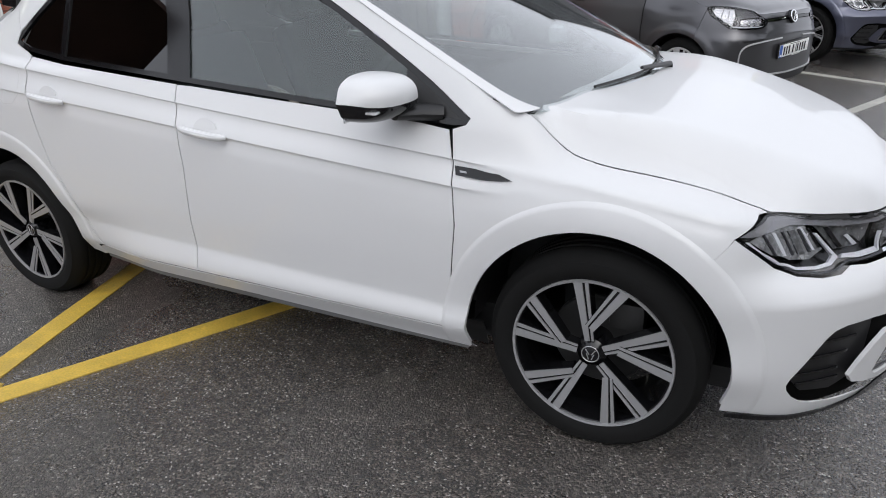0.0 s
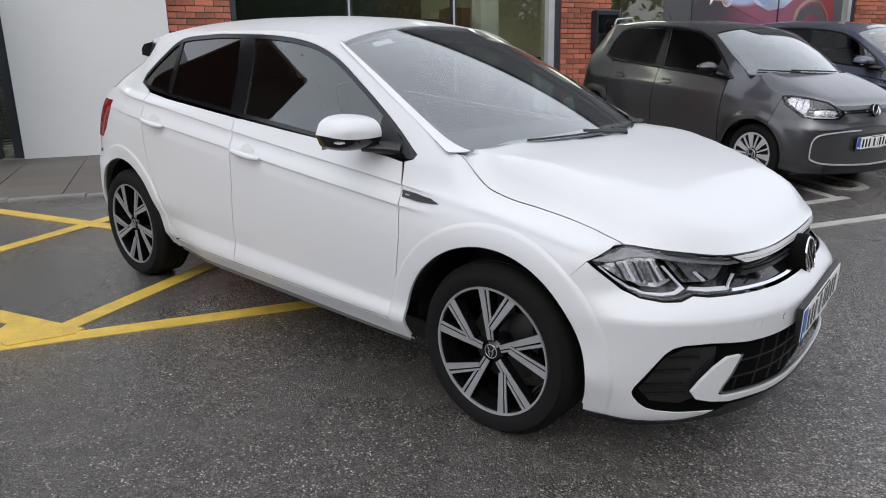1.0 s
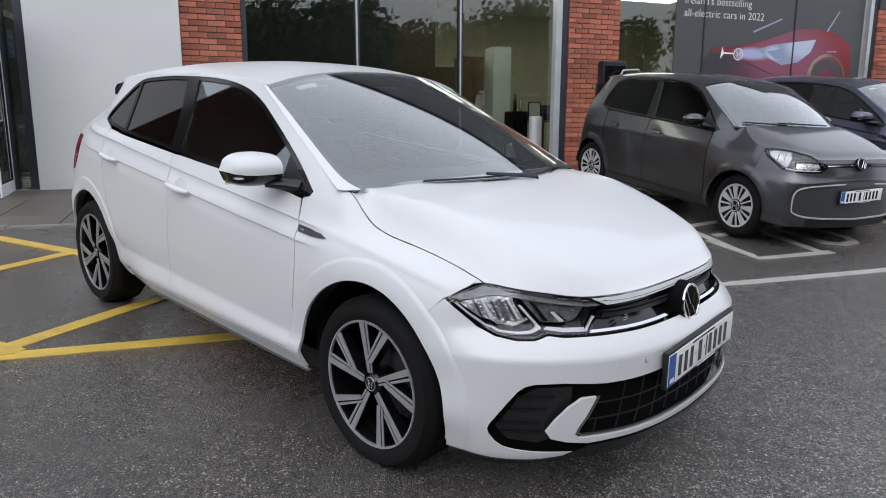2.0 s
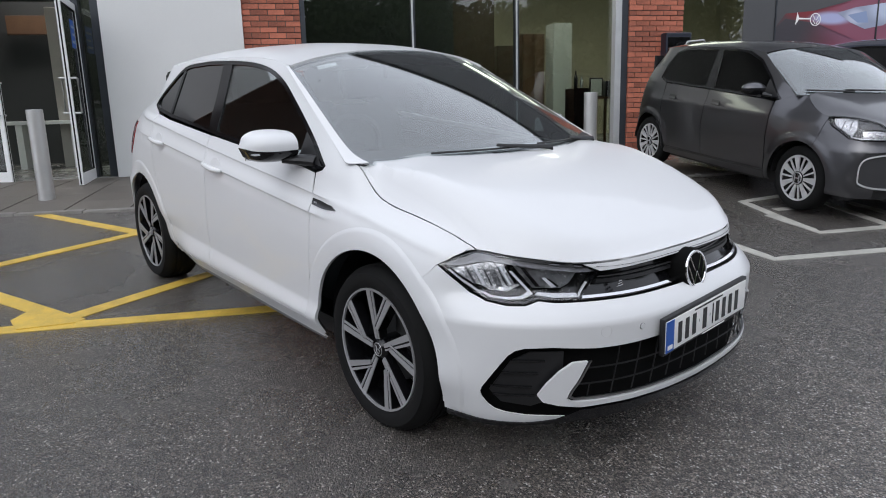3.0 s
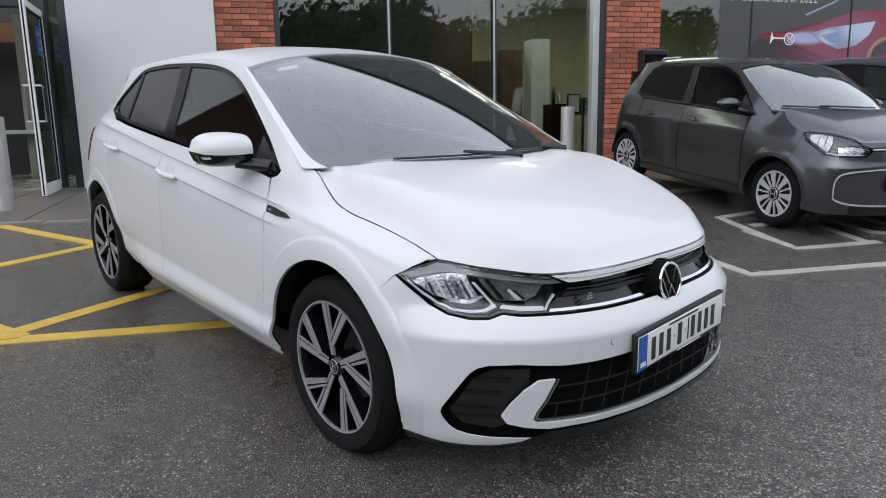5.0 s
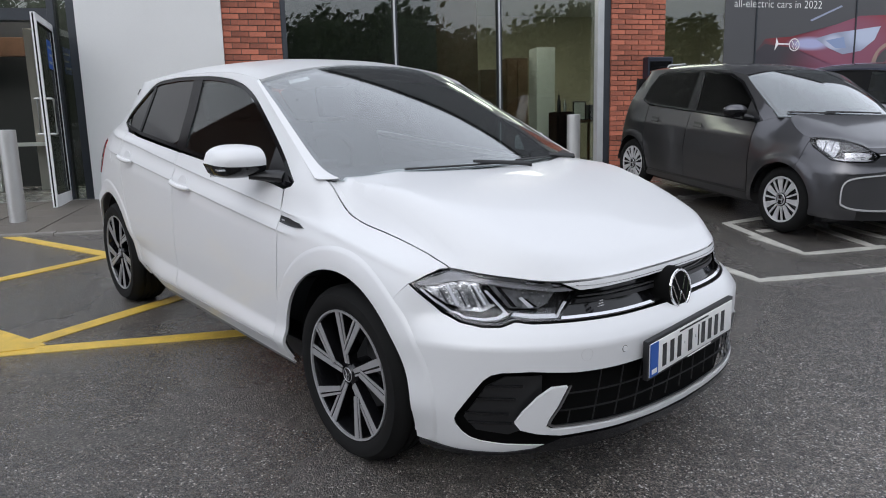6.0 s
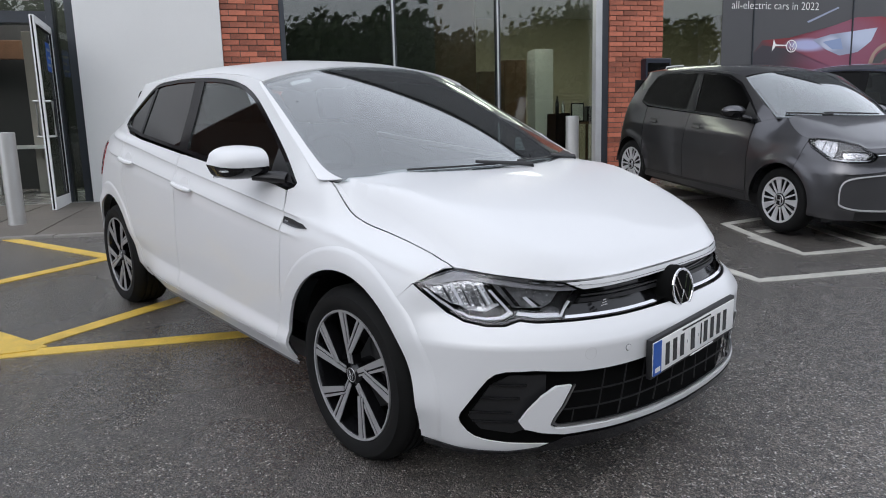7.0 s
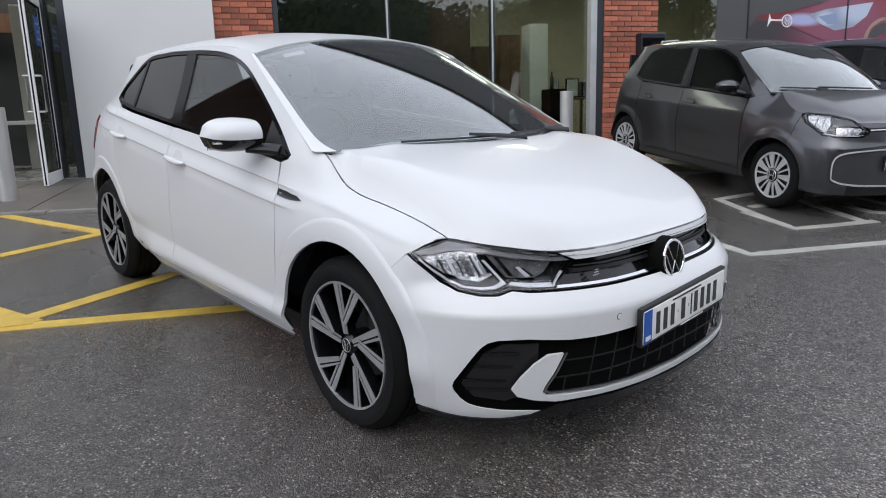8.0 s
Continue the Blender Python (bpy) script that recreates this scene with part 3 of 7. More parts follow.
def make_wheel(parent, x, side, turn, R=0.312, rim=0.230, width=0.205, spokes=5):
    """A wheel with a split-spoke alloy rim; side -1 is the car's right."""
    w = new("wheel")
    w.parent = parent
    w.location = (x, side * 0.814, R)
    w.rotation_euler = (0, 0, 0 if side < 0 else math.pi)
    h = width
    prof = [(rim - 0.004, 0.012), (rim + 0.006, 0.004), (rim + 0.03, -0.006), (rim + 0.055, -0.002), (R - 0.022, 0.008), (R - 0.008, 0.022), (R - 0.001, 0.038)]
    for g in (0.06, 0.095, 0.13, 0.165):
        prof += [(R, g - 0.007), (R - 0.007, g - 0.005), (R - 0.007, g + 0.005), (R, g + 0.007)]
    prof += [(R - 0.001, h - 0.02), (R - 0.02, h), (rim + 0.02, h + 0.004), (rim - 0.004, h - 0.01)]
    bm = lathe(bmesh.new(), prof, 72)
    tyre = part("tyre", bm, rubber, w, "black rubber tyre")
    bm = lathe(bmesh.new(), [(rim - 0.004, 0.008), (rim - 0.010, 0.012), (rim - 0.016, 0.035), (rim - 0.03, 0.08), (rim - 0.035, h - 0.01), (rim - 0.006, h)], 72)
    part("rim", bm, gloss_black, w, "gloss black rim barrel")
    bm = lathe(bmesh.new(), [(rim + 0.002, 0.008), (rim + 0.0005, 0.002), (rim - 0.006, 0.003), (rim - 0.007, 0.010)], 72)
    part("rim_lip", bm, alloy, w, "thin machined silver rim edge")
    bm = lathe(bmesh.new(), [(0.0, 0.10), (0.135, 0.10), (0.14, 0.105), (0.14, 0.118), (0.05, 0.118)], 48)
    part("brake_disc", bm, dull_metal, w, "grey steel brake disc")
    bm = boxes((0.03, 0.13, 0.07, 0.13, 0.06, 0.145), bevel=0.015)
    part("brake_calliper", bm, dull_metal, w)
    bm = lathe(bmesh.new(), [(0.0, 0.012), (0.025, 0.012), (0.028, 0.014), (0.030, 0.017), (0.042, 0.026), (0.046, 0.05), (0.046, 0.10), (0, 0.10)], 40)
    hub = part("hub", bm, gloss_black, w)
    bm = lathe(bmesh.new(), [(0.026, 0.0115), (0.0245, 0.010), (0.023, 0.0115)], 40)
    part("hub_ring", bm, alloy, hub, "thin silver ring")
    bm = bmesh.new()
    for a, b in (((-0.016, 0.016), (-0.004, -0.002)), ((0.016, 0.016), (0.004, -0.002)), ((-0.012, 0.0), (-0.005, -0.02)), ((0.012, 0.0), (0.005, -0.02))):
        tube(bm, [(0.86 * a[0], 0.0115, 0.86 * a[1]), (0.86 * b[0], 0.0115, 0.86 * b[1])], 0.0016, 6)
    part("hub_mark", bm, alloy, hub)

    def arm(r0, r1, a0, a1, w0, w1, name, flip=1):
        """A spoke from (r0, a0) to (r1, a1): a black bar with two machined strips on its face."""
        p, q = Vector((r0 * math.cos(a0), 0, r0 * math.sin(a0))), Vector((r1 * math.cos(a1), 0, r1 * math.sin(a1)))
        d = (q - p).normalized()
        n = Vector((-d.z, 0, d.x))
        bmb, bms = bmesh.new(), bmesh.new()

        def bar(bmx, s0, s1, y0a, y0b, y1):
            vs = []
            for c, wv, ya in ((p, w0, y0a), (q, w1, y0b)):
                for s in (s0, s1):
                    vs.append(bmx.verts.new(c + n * (s * wv) + Vector((0, ya, 0))))
                    vs.append(bmx.verts.new(c + n * (s * wv) + Vector((0, y1, 0))))
            for f in ((0, 2, 6, 4), (1, 5, 7, 3), (0, 4, 5, 1), (2, 3, 7, 6), (0, 1, 3, 2), (4, 6, 7, 5)):
                bmx.faces.new([vs[i] for i in f])
        ya = 0.007 + 0.016 * max(0.0, 1 - r0 / 0.1)
        bar(bmb, -0.56, 0.56, ya + 0.001, 0.008, 0.05)
        bar(bms, -0.5 * flip, 0.08 * flip, ya - 0.002, 0.005, ya + 0.003)
        bar(bms, 0.26 * flip, 0.5 * flip, ya - 0.002, 0.005, ya + 0.003)
        sp = part(name, bmb, gloss_black, w, smooth=False)
        part("spoke_face", bms, alloy, sp, "diamond-cut silver spoke face", smooth=False)

    for k in range(spokes):
        a = radians(turn - 360 / spokes * k)
        arm(0.040, rim - 0.004, a - 0.02, a, 0.026, 0.042, "spoke", -1)
        arm(0.084, rim - 0.004, a - 0.10, a - radians(29), 0.028, 0.042, "spoke_branch")
    return w


def make_polo(place, white_paint, label):
    """A five-door hatchback with its origin on the ground under the front axle."""
    car = empty("hatchback", place, label, "car")
    P = lambda name, outline, mat, fn, th=-0.004, su=0.04, sv=0.03, parent=car, label="": part(name, sheet(outline, su, sv, fn, th), mat, parent, label)

    archf = [(ux(x), z) for x, z in arc(0.0, 0.32, 0.370, 0, 180, 28)]
    # lower bumper edges of the front arch
    low_a = (ux(0.362), 0.212)
    bumper = [(0.0, 0.597), (0.19, 0.599), (0.418, 0.601), (0.533, 0.601), (0.629, 0.601), (0.682, 0.606), (0.726, 0.594), (0.786, 0.593),
              (0.86, 0.602), (0.922, 0.624), (0.977, 0.663), (1.037, 0.704)]
    bumper += [(ux(x), z) for x, z in arc(0.0, 0.32, 0.370, 50, 0, 10)]
    bumper += [low_a, (0.936, 0.214), (0.82, 0.209), (0.715, 0.211), (0.612, 0.221), (0.522, 0.228),
               (0.612, 0.236), (0.716, 0.240), (0.784, 0.249), (0.816, 0.258), (0.840, 0.274), (0.860, 0.298), (0.8655, 0.315), (0.859, 0.334), (0.80, 0.418), (0.778, 0.447), (0.756, 0.464), (0.725, 0.4725),
               (0.638, 0.476), (0.502, 0.466), (0.407, 0.466), (0.271, 0.468), (0.0, 0.470)]
    P("front_bumper", mirrored(bumper), white_paint, skin, su=0.022, sv=0.011)
    # dark mouth behind the bumper
    mouth = [(0.0, 0.49), (0.5, 0.49), (0.75, 0.49), (0.80, 0.44), (0.885, 0.32), (0.85, 0.25), (0.72, 0.21), (0.52, 0.20), (0.0, 0.19)]
    P("air_intake", mirrored(mouth), deep_black, bend(skin, -0.035), label="black plastic lower air intake")
    lip = [(0.0, 0.246), (0.297, 0.260), (0.452, 0.262), (0.545, 0.258), (0.62, 0.226), (0.72, 0.210), (0.936, 0.213), (1.0, 0.210),
           (1.0, 0.195), (0.82, 0.195), (0.6, 0.212), (0.3, 0.230), (0.0, 0.226)]
    P("chin_spoiler", mirrored(lip), gloss_black, bend(skin, 0.008), label="gloss black chin lip")
    blade = [(0.0, 0.257), (0.15, 0.261), (0.297, 0.270), (0.452, 0.272), (0.545, 0.269), (0.616, 0.279), (0.667, 0.293), (0.684, 0.316), (0.66, 0.352),
             (0.619, 0.396), (0.578, 0.425), (0.530, 0.427), (0.559, 0.364), (0.583, 0.326), (0.591, 0.303), (0.573, 0.290), (0.454, 0.290),
             (0.302, 0.287), (0.15, 0.278), (0.0, 0.275)]
    P("bumper_blade", mirrored(blade), white_paint, bend(skin, 0.008), -0.012, su=0.03, sv=0.02, label="white blade-shaped bumper insert")
    rim_in = [(0.0, 0.281), (0.302, 0.293), (0.454, 0.296), (0.568, 0.296), (0.586, 0.305), (0.576, 0.326), (0.552, 0.364), (0.522, 0.427),
              (0.516, 0.427), (0.546, 0.362), (0.570, 0.325), (0.577, 0.308), (0.564, 0.302), (0.454, 0.302), (0.302, 0.299), (0.0, 0.287)]
    P("intake_edge", mirrored(rim_in), steel, bend(skin, 0.004), -0.006, su=0.03, label="thin satin edge of the intake")
    # lattice of the middle intake: two thin bars, dark upright fins, bright tips along the foot
    for k, (z0, z1) in enumerate(((0.338, 0.342), (0.392, 0.396))):
        e = 0.555 - 0.028 * k
        P("intake_bar", [(-e, z0), (e, z0), (e - 0.004, z1), (-e + 0.004, z1)], black_plastic, bend(skin, -0.014), -0.004, su=0.05)
    for k in range(-6, 7):
        u0 = k * 0.086
        lean = 0.016 * max(-1, min(1, k))
        for lo, hi, mat in ((0.296, 0.338, dull_metal), (0.342, 0.392, black_plastic), (0.396, 0.462, black_plastic)):
            if abs(u0) > 0.50 and lo > 0.33:
                continue
            a, b = u0 - lean * (lo - 0.29) * 8, u0 - lean * (hi - 0.29) * 8
            P("intake_fin", [(a - 0.0016, lo), (a + 0.0016, lo), (b + 0.0012, hi), (b - 0.0012, hi)], mat, bend(skin, -0.013), -0.004)
    for s in (1, -1):
        P("vent_panel", [(s * u, z) for u, z in ((0.60, 0.30), (0.70, 0.262), (0.80, 0.275), (0.84, 0.315), (0.77, 0.42), (0.71, 0.452), (0.60, 0.452))], black_plastic, bend(skin, -0.024), -0.006, label="black plastic side vent")
        for z0, u0, u1 in ((0.300, 0.69, 0.825), (0.330, 0.70, 0.835), (0.378, 0.68, 0.80), (0.420, 0.66, 0.77)):
            P("vent_slat", [(s * u0, z0), (s * u1, z0), (s * u1, z0 + 0.006), (s * u0, z0 + 0.006)], gloss_black, bend(skin, -0.017), -0.004)

    # grille between the headlamps
    grille = [(0.0, 0.604), (0.19, 0.604), (0.418, 0.606), (0.533, 0.606), (0.50, 0.64), (0.455, 0.682), (0.227, 0.686), (0.053, 0.687), (0.0, 0.687)]
    P("grille", mirrored(grille), gloss_black, bend(skin, -0.03), label="narrow black grille")
    strip = [(0.06, 0.607), (0.19, 0.607), (0.418, 0.609), (0.53, 0.609), (0.526, 0.616), (0.418, 0.616), (0.19, 0.614), (0.06, 0.614)]
    for s in (1, -1):
        P("grille_strip", [(s * u, z) for u, z in strip], chrome, bend(skin, -0.002), -0.012, label="chrome strip under the grille")
        P("grille_slat", [(s * 0.07, 0.640), (s * 0.47, 0.644), (s * 0.46, 0.656), (s * 0.07, 0.652)], black_plastic, bend(skin, -0.012), -0.015)
        P("grille_slat", [(s * 0.075, 0.659), (s * 0.455, 0.663), (s * 0.45, 0.667), (s * 0.075, 0.663)], dull_metal, bend(skin, -0.010), -0.008)
    bm = bmesh.new()
    for k in range(3):
        box(bm, 0, 0.002, -0.012 + 0.004 * k, 0.020 - 0.003 * k, 0.008 * k, 0.008 * k + 0.003)
    mk = part("trim_mark", bm, chrome, car, smooth=False)
    mk.location = (0.712, -0.36, 0.634)
    # panel over the grille: front edge below the bonnet
    brow = [(0.0, 0.690), (0.053, 0.690), (0.227, 0.689), (0.45, 0.686), (0.515, 0.709), (0.36, 0.710), (0.2, 0.710), (0.0, 0.710)]
    P("grille_brow", mirrored(brow), white_paint, skin, su=0.03, sv=0.01)

    # bonnet
    rim = [(float(x), float(y)) for x, y, z in RIM]
    rear = [(-0.222, 0.692), (-0.216, 0.672), (-0.206, 0.635), (-0.194, 0.58), (-0.162, 0.4), (-0.148, 0.2), (-0.143, 0.0), (-0.148, -0.2), (-0.162, -0.4), (-0.194, -0.58), (-0.206, -0.635), (-0.216, -0.672), (-0.222, -0.692)]
    P("bonnet", [(x, -y) for x, y in reversed(rim[1:])] + rim + rear, white_paint, hood, -0.012, su=0.025, sv=0.02)

    for s in (1, -1):
        side = "right" if s > 0 else "left"
        Q = lambda name, pts, mat, off=0.0, th=-0.004, parent=car, label="", su=0.04, sv=0.0085: part(name, panel([(s * u, z) for u, z in pts], su, sv, off, th), mat, parent, label)
        # front wing
        wing = [(1.0395, 0.7055), (0.990, 0.731), (0.96, 0.7435), (0.93, 0.746)]
        wing += [(ux(x), shut(x) - 0.001) for x in [0.42 - 0.02 * k for k in range(32)] + [-0.223]]
        wing += [(ux(-0.25), 0.966), (ux(-0.333), 0.998), (ux(-0.375), 0.945), (ux(-0.385), 0.928), (ux(-0.423), 0.916)]
        wing += [(1.789, 0.833), (1.772, 0.657), (1.791, 0.472), (1.806, 0.322), (1.800, 0.262), (1.727, 0.255)]
        wing += [(ux(x), z) for x, z in arc(0.0, 0.32, 0.370, 190, 50.25, 30)]
        Q("front_wing", wing, white_paint, su=0.02, sv=0.010)
        # doors
        d1 = [(1.813, 0.914), (1.793, 0.833), (1.776, 0.657), (1.795, 0.472), (1.810, 0.328), (2.837, 0.328), (2.837, 0.508), (2.823, 0.721), (2.835, 0.874), (2.851, 0.992),
              (2.796, 0.991), (2.265, 0.953), (1.90, 0.926)]
        door = Q("front_door", d1, white_paint)
        d2 = [(2.855, 0.994), (2.839, 0.874), (2.827, 0.721), (2.841, 0.508), (2.841, 0.328), (3.42, 0.326), (3.46, 0.40), (3.50, 0.52), (3.585, 0.66), (3.62, 0.80), (3.645, 0.95), (3.64, 1.066), (3.45, 1.042)]
        door2 = Q("rear_door", d2, white_paint)
        for dr, x0, name in ((door, -1.43, "front"), (door2, -2.235, "rear")):
            zc = crease(x0 + 0.11) + 0.008
            run = [(0.0, 0.010, 0.006), (0.012, 0.017, 0.010), (0.04, 0.026, 0.0125), (0.10, 0.030, 0.0135), (0.16, 0.027, 0.0130), (0.192, 0.019, 0.0115), (0.206, 0.010, 0.007)]
            pts = [skin(s * ux(x0 + a), zc - 0.004 - 0.10 * (a - 0.10), off) for a, off, r in run]
            bm = tube(bmesh.new(), pts, [r for a, off, r in run], 10)
            part("door_handle", bm, white_paint, dr, "white pull handle")
            # proud sheet tilted to face down, so its shape shades like a hollow
            cup = [(0.050 * math.cos(k * math.pi / 10), 0.036 * math.sin(k * math.pi / 10)) for k in range(11)]
            bm = sheet([(s * ux(x0 + 0.105 + a), zc + 0.004 + b) for a, b in cup], 0.02, 0.008, lambda u, z: skin(u, z, 0.001 + 0.30 * max(0.0, z - zc - 0.004)), -0.002)
            part("handle_cup", bm, white_paint, dr, "raised tilted sheet shaded like the hollow above the handle")
        # sill
        Q("sill", [(1.748, 0.252), (1.802, 0.258), (1.808, 0.321), (3.42, 0.319), (3.475, 0.30), (3.49, 0.262), (2.6, 0.262)], white_paint)
        Q("sill_skirt", [(1.750, 0.248), (2.6, 0.256), (3.49, 0.256), (3.49, 0.236), (2.6, 0.232), (1.765, 0.232)], grey_plastic, -0.008, label="dark grey plastic underside of the sill")
        # window band
        foot = [(1.738, 0.931), (1.80, 0.926), (2.02, 0.941), (2.265, 0.957), (2.53, 0.979), (2.796, 1.000), (3.12, 1.028), (3.458, 1.057), (3.674, 1.087), (3.749, 1.113)]
        head = [tuple(q) for q in spline([(3.749, 1.113), (3.735, 1.150), (3.636, 1.242), (3.505, 1.329), (3.30, 1.350), (3.121, 1.356), (2.781, 1.350), (2.528, 1.324), (2.337, 1.270), (2.141, 1.173), (1.897, 1.037), (1.738, 0.931)], 4)]
        win = foot + head[1:-1]
        low = lambda u: float(np.interp(u, [q[0] for q in foot], [q[1] for q in foot]))
        high = lambda u: float(np.interp(u, [q[0] for q in reversed(head)], [q[1] for q in reversed(head)]))
        span = lambda fn, a, b, n, d: [(a + (b - a) * k / n, fn(a + (b - a) * k / n) + d) for k in range(n + 1)]
        ins = shrunk(win, 0.016)
        part("window_trim", ring([(s * u, z) for u, z in win], [(s * u, z) for u, z in ins], bend(skin, -0.001), 0.006), gloss_black, car, "black window surround")
        Q("pillar_trim", [(2.800, 1.012), (2.905, 1.021), (2.955, 1.20), (3.015, 1.343), (2.905, 1.342), (2.852, 1.20)], gloss_black, -0.002, label="gloss black middle pillar")
        Q("quarter_bar", [(3.452, 1.070), (3.478, 1.073), (3.512, 1.312), (3.485, 1.318)], gloss_black, -0.003)
        Q("mirror_triangle", [(1.748, 0.938), (1.80, 0.938), (1.965, 0.949), (1.975, 1.066), (1.90, 1.026)], black_plastic, -0.002, label="black plastic mirror base")
        g1 = span(low, 1.968, 2.80, 4, 0.008) + [(2.852, 1.20)] + span(high, 2.905, 1.968, 16, -0.008)
        Q("door_window", g1, clear_glass, -0.008, -0.003, label="clear side window", su=0.04, sv=0.03)
        g2 = span(low, 2.905, 3.455, 4, 0.008) + span(high, 3.487, 3.013, 10, -0.008) + [(2.955, 1.20)]
        Q("rear_door_window", g2, privacy_glass, -0.008, -0.003, label="dark tinted rear side window", su=0.04, sv=0.03)
        g3 = span(low, 3.475, 3.72, 4, 0.006) + span(high, 3.725, 3.512, 6, -0.008)
        Q("quarter_window", g3, privacy_glass, -0.008, -0.003, label="dark tinted quarter window", su=0.04, sv=0.03)
        # pillars, roof rail, rear quarter: one panel round the window band
        top = [(ux(x), rail(x)) for x in (-0.96, -1.1, -1.3, -1.5, -1.7, -1.9, -2.1, -2.3, -2.45, -2.56)]
        wb = span(high, 3.70, 1.80, 40, 0.003) + [(1.745, 0.940)]
        # the panel is cut in two so that no outline crosses itself
        fr = [(1.738, 0.935), (1.727, 0.948), (ux(-0.322), 1.004), (ux(-0.45), 1.070), (ux(-0.60), 1.147), (ux(-0.75), 1.224), (ux(-0.87), 1.286)] + top + [(3.742, 1.157)] + wb
        Q("roof_rail", fr, white_paint, su=0.03, sv=0.02, label="white pillars and roof rail")
        qp = [(3.645, 1.069), (3.674, 1.084), (3.753, 1.112), (3.745, 1.157), (ux(-2.56), rail(-2.56)), (ux(-2.71), 1.29), (ux(-2.79), 1.20), (ux(-2.86), 1.10),
              (ux(-2.88), 1.03), (ux(-2.87), 0.985), (ux(-2.87), 0.90), (ux(-2.88), 0.80), (ux(-2.84), 0.66)]
        qp += [(ux(x), z) for x, z in arc(-2.551, 0.32, 0.374, 130, 4, 20)]
        qp += [(ux(-2.178), 0.305), (3.425, 0.322), (3.465, 0.40), (3.505, 0.52), (3.59, 0.66), (3.625, 0.80), (3.65, 0.95)]
        quarter = Q("rear_quarter", qp, white_paint)
        flap = [(ux(-2.33), 1.028), (ux(-2.40), 1.038), (ux(-2.47), 1.035), (ux(-2.505), 1.01), (ux(-2.49), 0.93), (ux(-2.44), 0.885), (ux(-2.37), 0.89), (ux(-2.32), 0.93), (ux(-2.315), 0.99)]
        part("fuel_flap", ring([(s * a, b) for a, b in flap], [(s * a, b) for a, b in shrunk(flap, 0.002)], bend(skin, 0.0004), 0.001), pale_seam, quarter)
        # rear bumper corner, tail lamp
        rb = [(ux(-2.845), 0.655), (ux(-2.865), 0.70), (ux(-3.05), 0.66), (ARC[-1], 0.66), (ARC[-1], 0.22), (ux(-3.0), 0.20), (ux(-2.93), 0.22)]
        rb += [(ux(x), z) for x, z in arc(-2.551, 0.32, 0.376, 178, 131, 8)]
        Q("rear_bumper", rb, white_paint)
        Q("tail_lamp", [(ux(-2.73), 1.0), (ux(-2.735), 0.93), (ux(-2.77), 0.85), (ux(-2.83), 0.79), (ux(-3.02), 0.78), (ux(-3.06), 0.93), (ux(-2.95), 1.0)], red_lens, 0.004, -0.03, label="red tail lamp lens")
        Q("tailgate", [(ux(-2.865), 0.72), (ux(-2.875), 0.79), (ux(-3.03), 0.77), (ux(-3.07), 0.94), (ux(-2.96), 0.995), (ux(-2.88), 0.99), (ux(-2.885), 1.06), (ARC[-1], 1.06), (ARC[-1], 0.665), (ux(-3.05), 0.665)], white_paint)
        Q("rear_window", [(ux(-2.875), 1.07), (ux(-2.80), 1.19), (ux(-2.72), 1.295), (ARC[-1], 1.36), (ARC[-1], 1.07)], privacy_glass, -0.002)
        # flared lip round each wheel arch
        for ax, a0, a1, r0 in ((0.0, -13, 188, 0.369), (-2.551, -8, 190, 0.373)):
            bm = bmesh.new()
            rows = []
            for r, off in ((r0, -0.012), (r0, 0.0002), (r0 + 0.003, 0.0009), (r0 + 0.03, 0.0018), (r0 + 0.062, 0.0046), (r0 + 0.067, 0.0044), (r0 + 0.073, 0.0024), (r0 + 0.080, -0.0006)):
                rows.append([bm.verts.new(skin(s * ux(x), z, off)) for x, z in arc(ax, 0.32, r, a0, a1, 56)])
            for a, b in zip(rows, rows[1:]):
                for i in range(56):
                    bm.faces.new((a[i], a[i + 1], b[i + 1], b[i]))
            part("arch_flare", bm, white_paint, car)
        # wheel-house liner
        for ax in (0.0, -2.551):
            bm = bmesh.new()
            rows = []
            for yy in (0.50, 0.76):
                rows.append([bm.verts.new((x, -s * yy, z)) for x, z in arc(ax, 0.32, 0.378, 0, 180, 30)])
            rows.append([bm.verts.new((x, -s * 0.50, z)) for x, z in arc(ax, 0.32, 0.02, 0, 180, 30)])
            for a, b in ((rows[0], rows[1]), (rows[0], rows[2])):
                for i in range(30):
                    bm.faces.new((a[i], a[i + 1], b[i + 1], b[i]))
            part("arch_liner", bm, black_plastic, car, "black wheel-house liner")
        # lamp
        HL = [(1.035, 0.707), (0.968, 0.733), (0.926, 0.741), (0.881, 0.741), (0.715, 0.726), (0.520, 0.709), (0.456, 0.683), (0.533, 0.607), (0.629, 0.607), (0.682, 0.611),
              (0.726, 0.599), (0.786, 0.598), (0.86, 0.607), (0.922, 0.629), (0.977, 0.668)]
        lamp = Q("headlamp", HL, lamp_black, -0.045, label="black headlamp housing under a clear lens")
        part("lamp_rim", ring([(s * a, b) for a, b in HL], [(s * a, b) for a, b in shrunk(HL, 0.0045)], bend(skin, -0.006), 0.03), gloss_black, lamp)
        Q("lamp_hood", [(1.022, 0.706), (0.966, 0.729), (0.926, 0.737), (0.881, 0.737), (0.715, 0.722), (0.522, 0.706), (0.470, 0.684), (0.53, 0.684), (0.70, 0.700), (0.80, 0.712), (0.88, 0.716), (0.96, 0.704)], lamp_cover, -0.008, -0.004, lamp, "dark grey lamp hood")
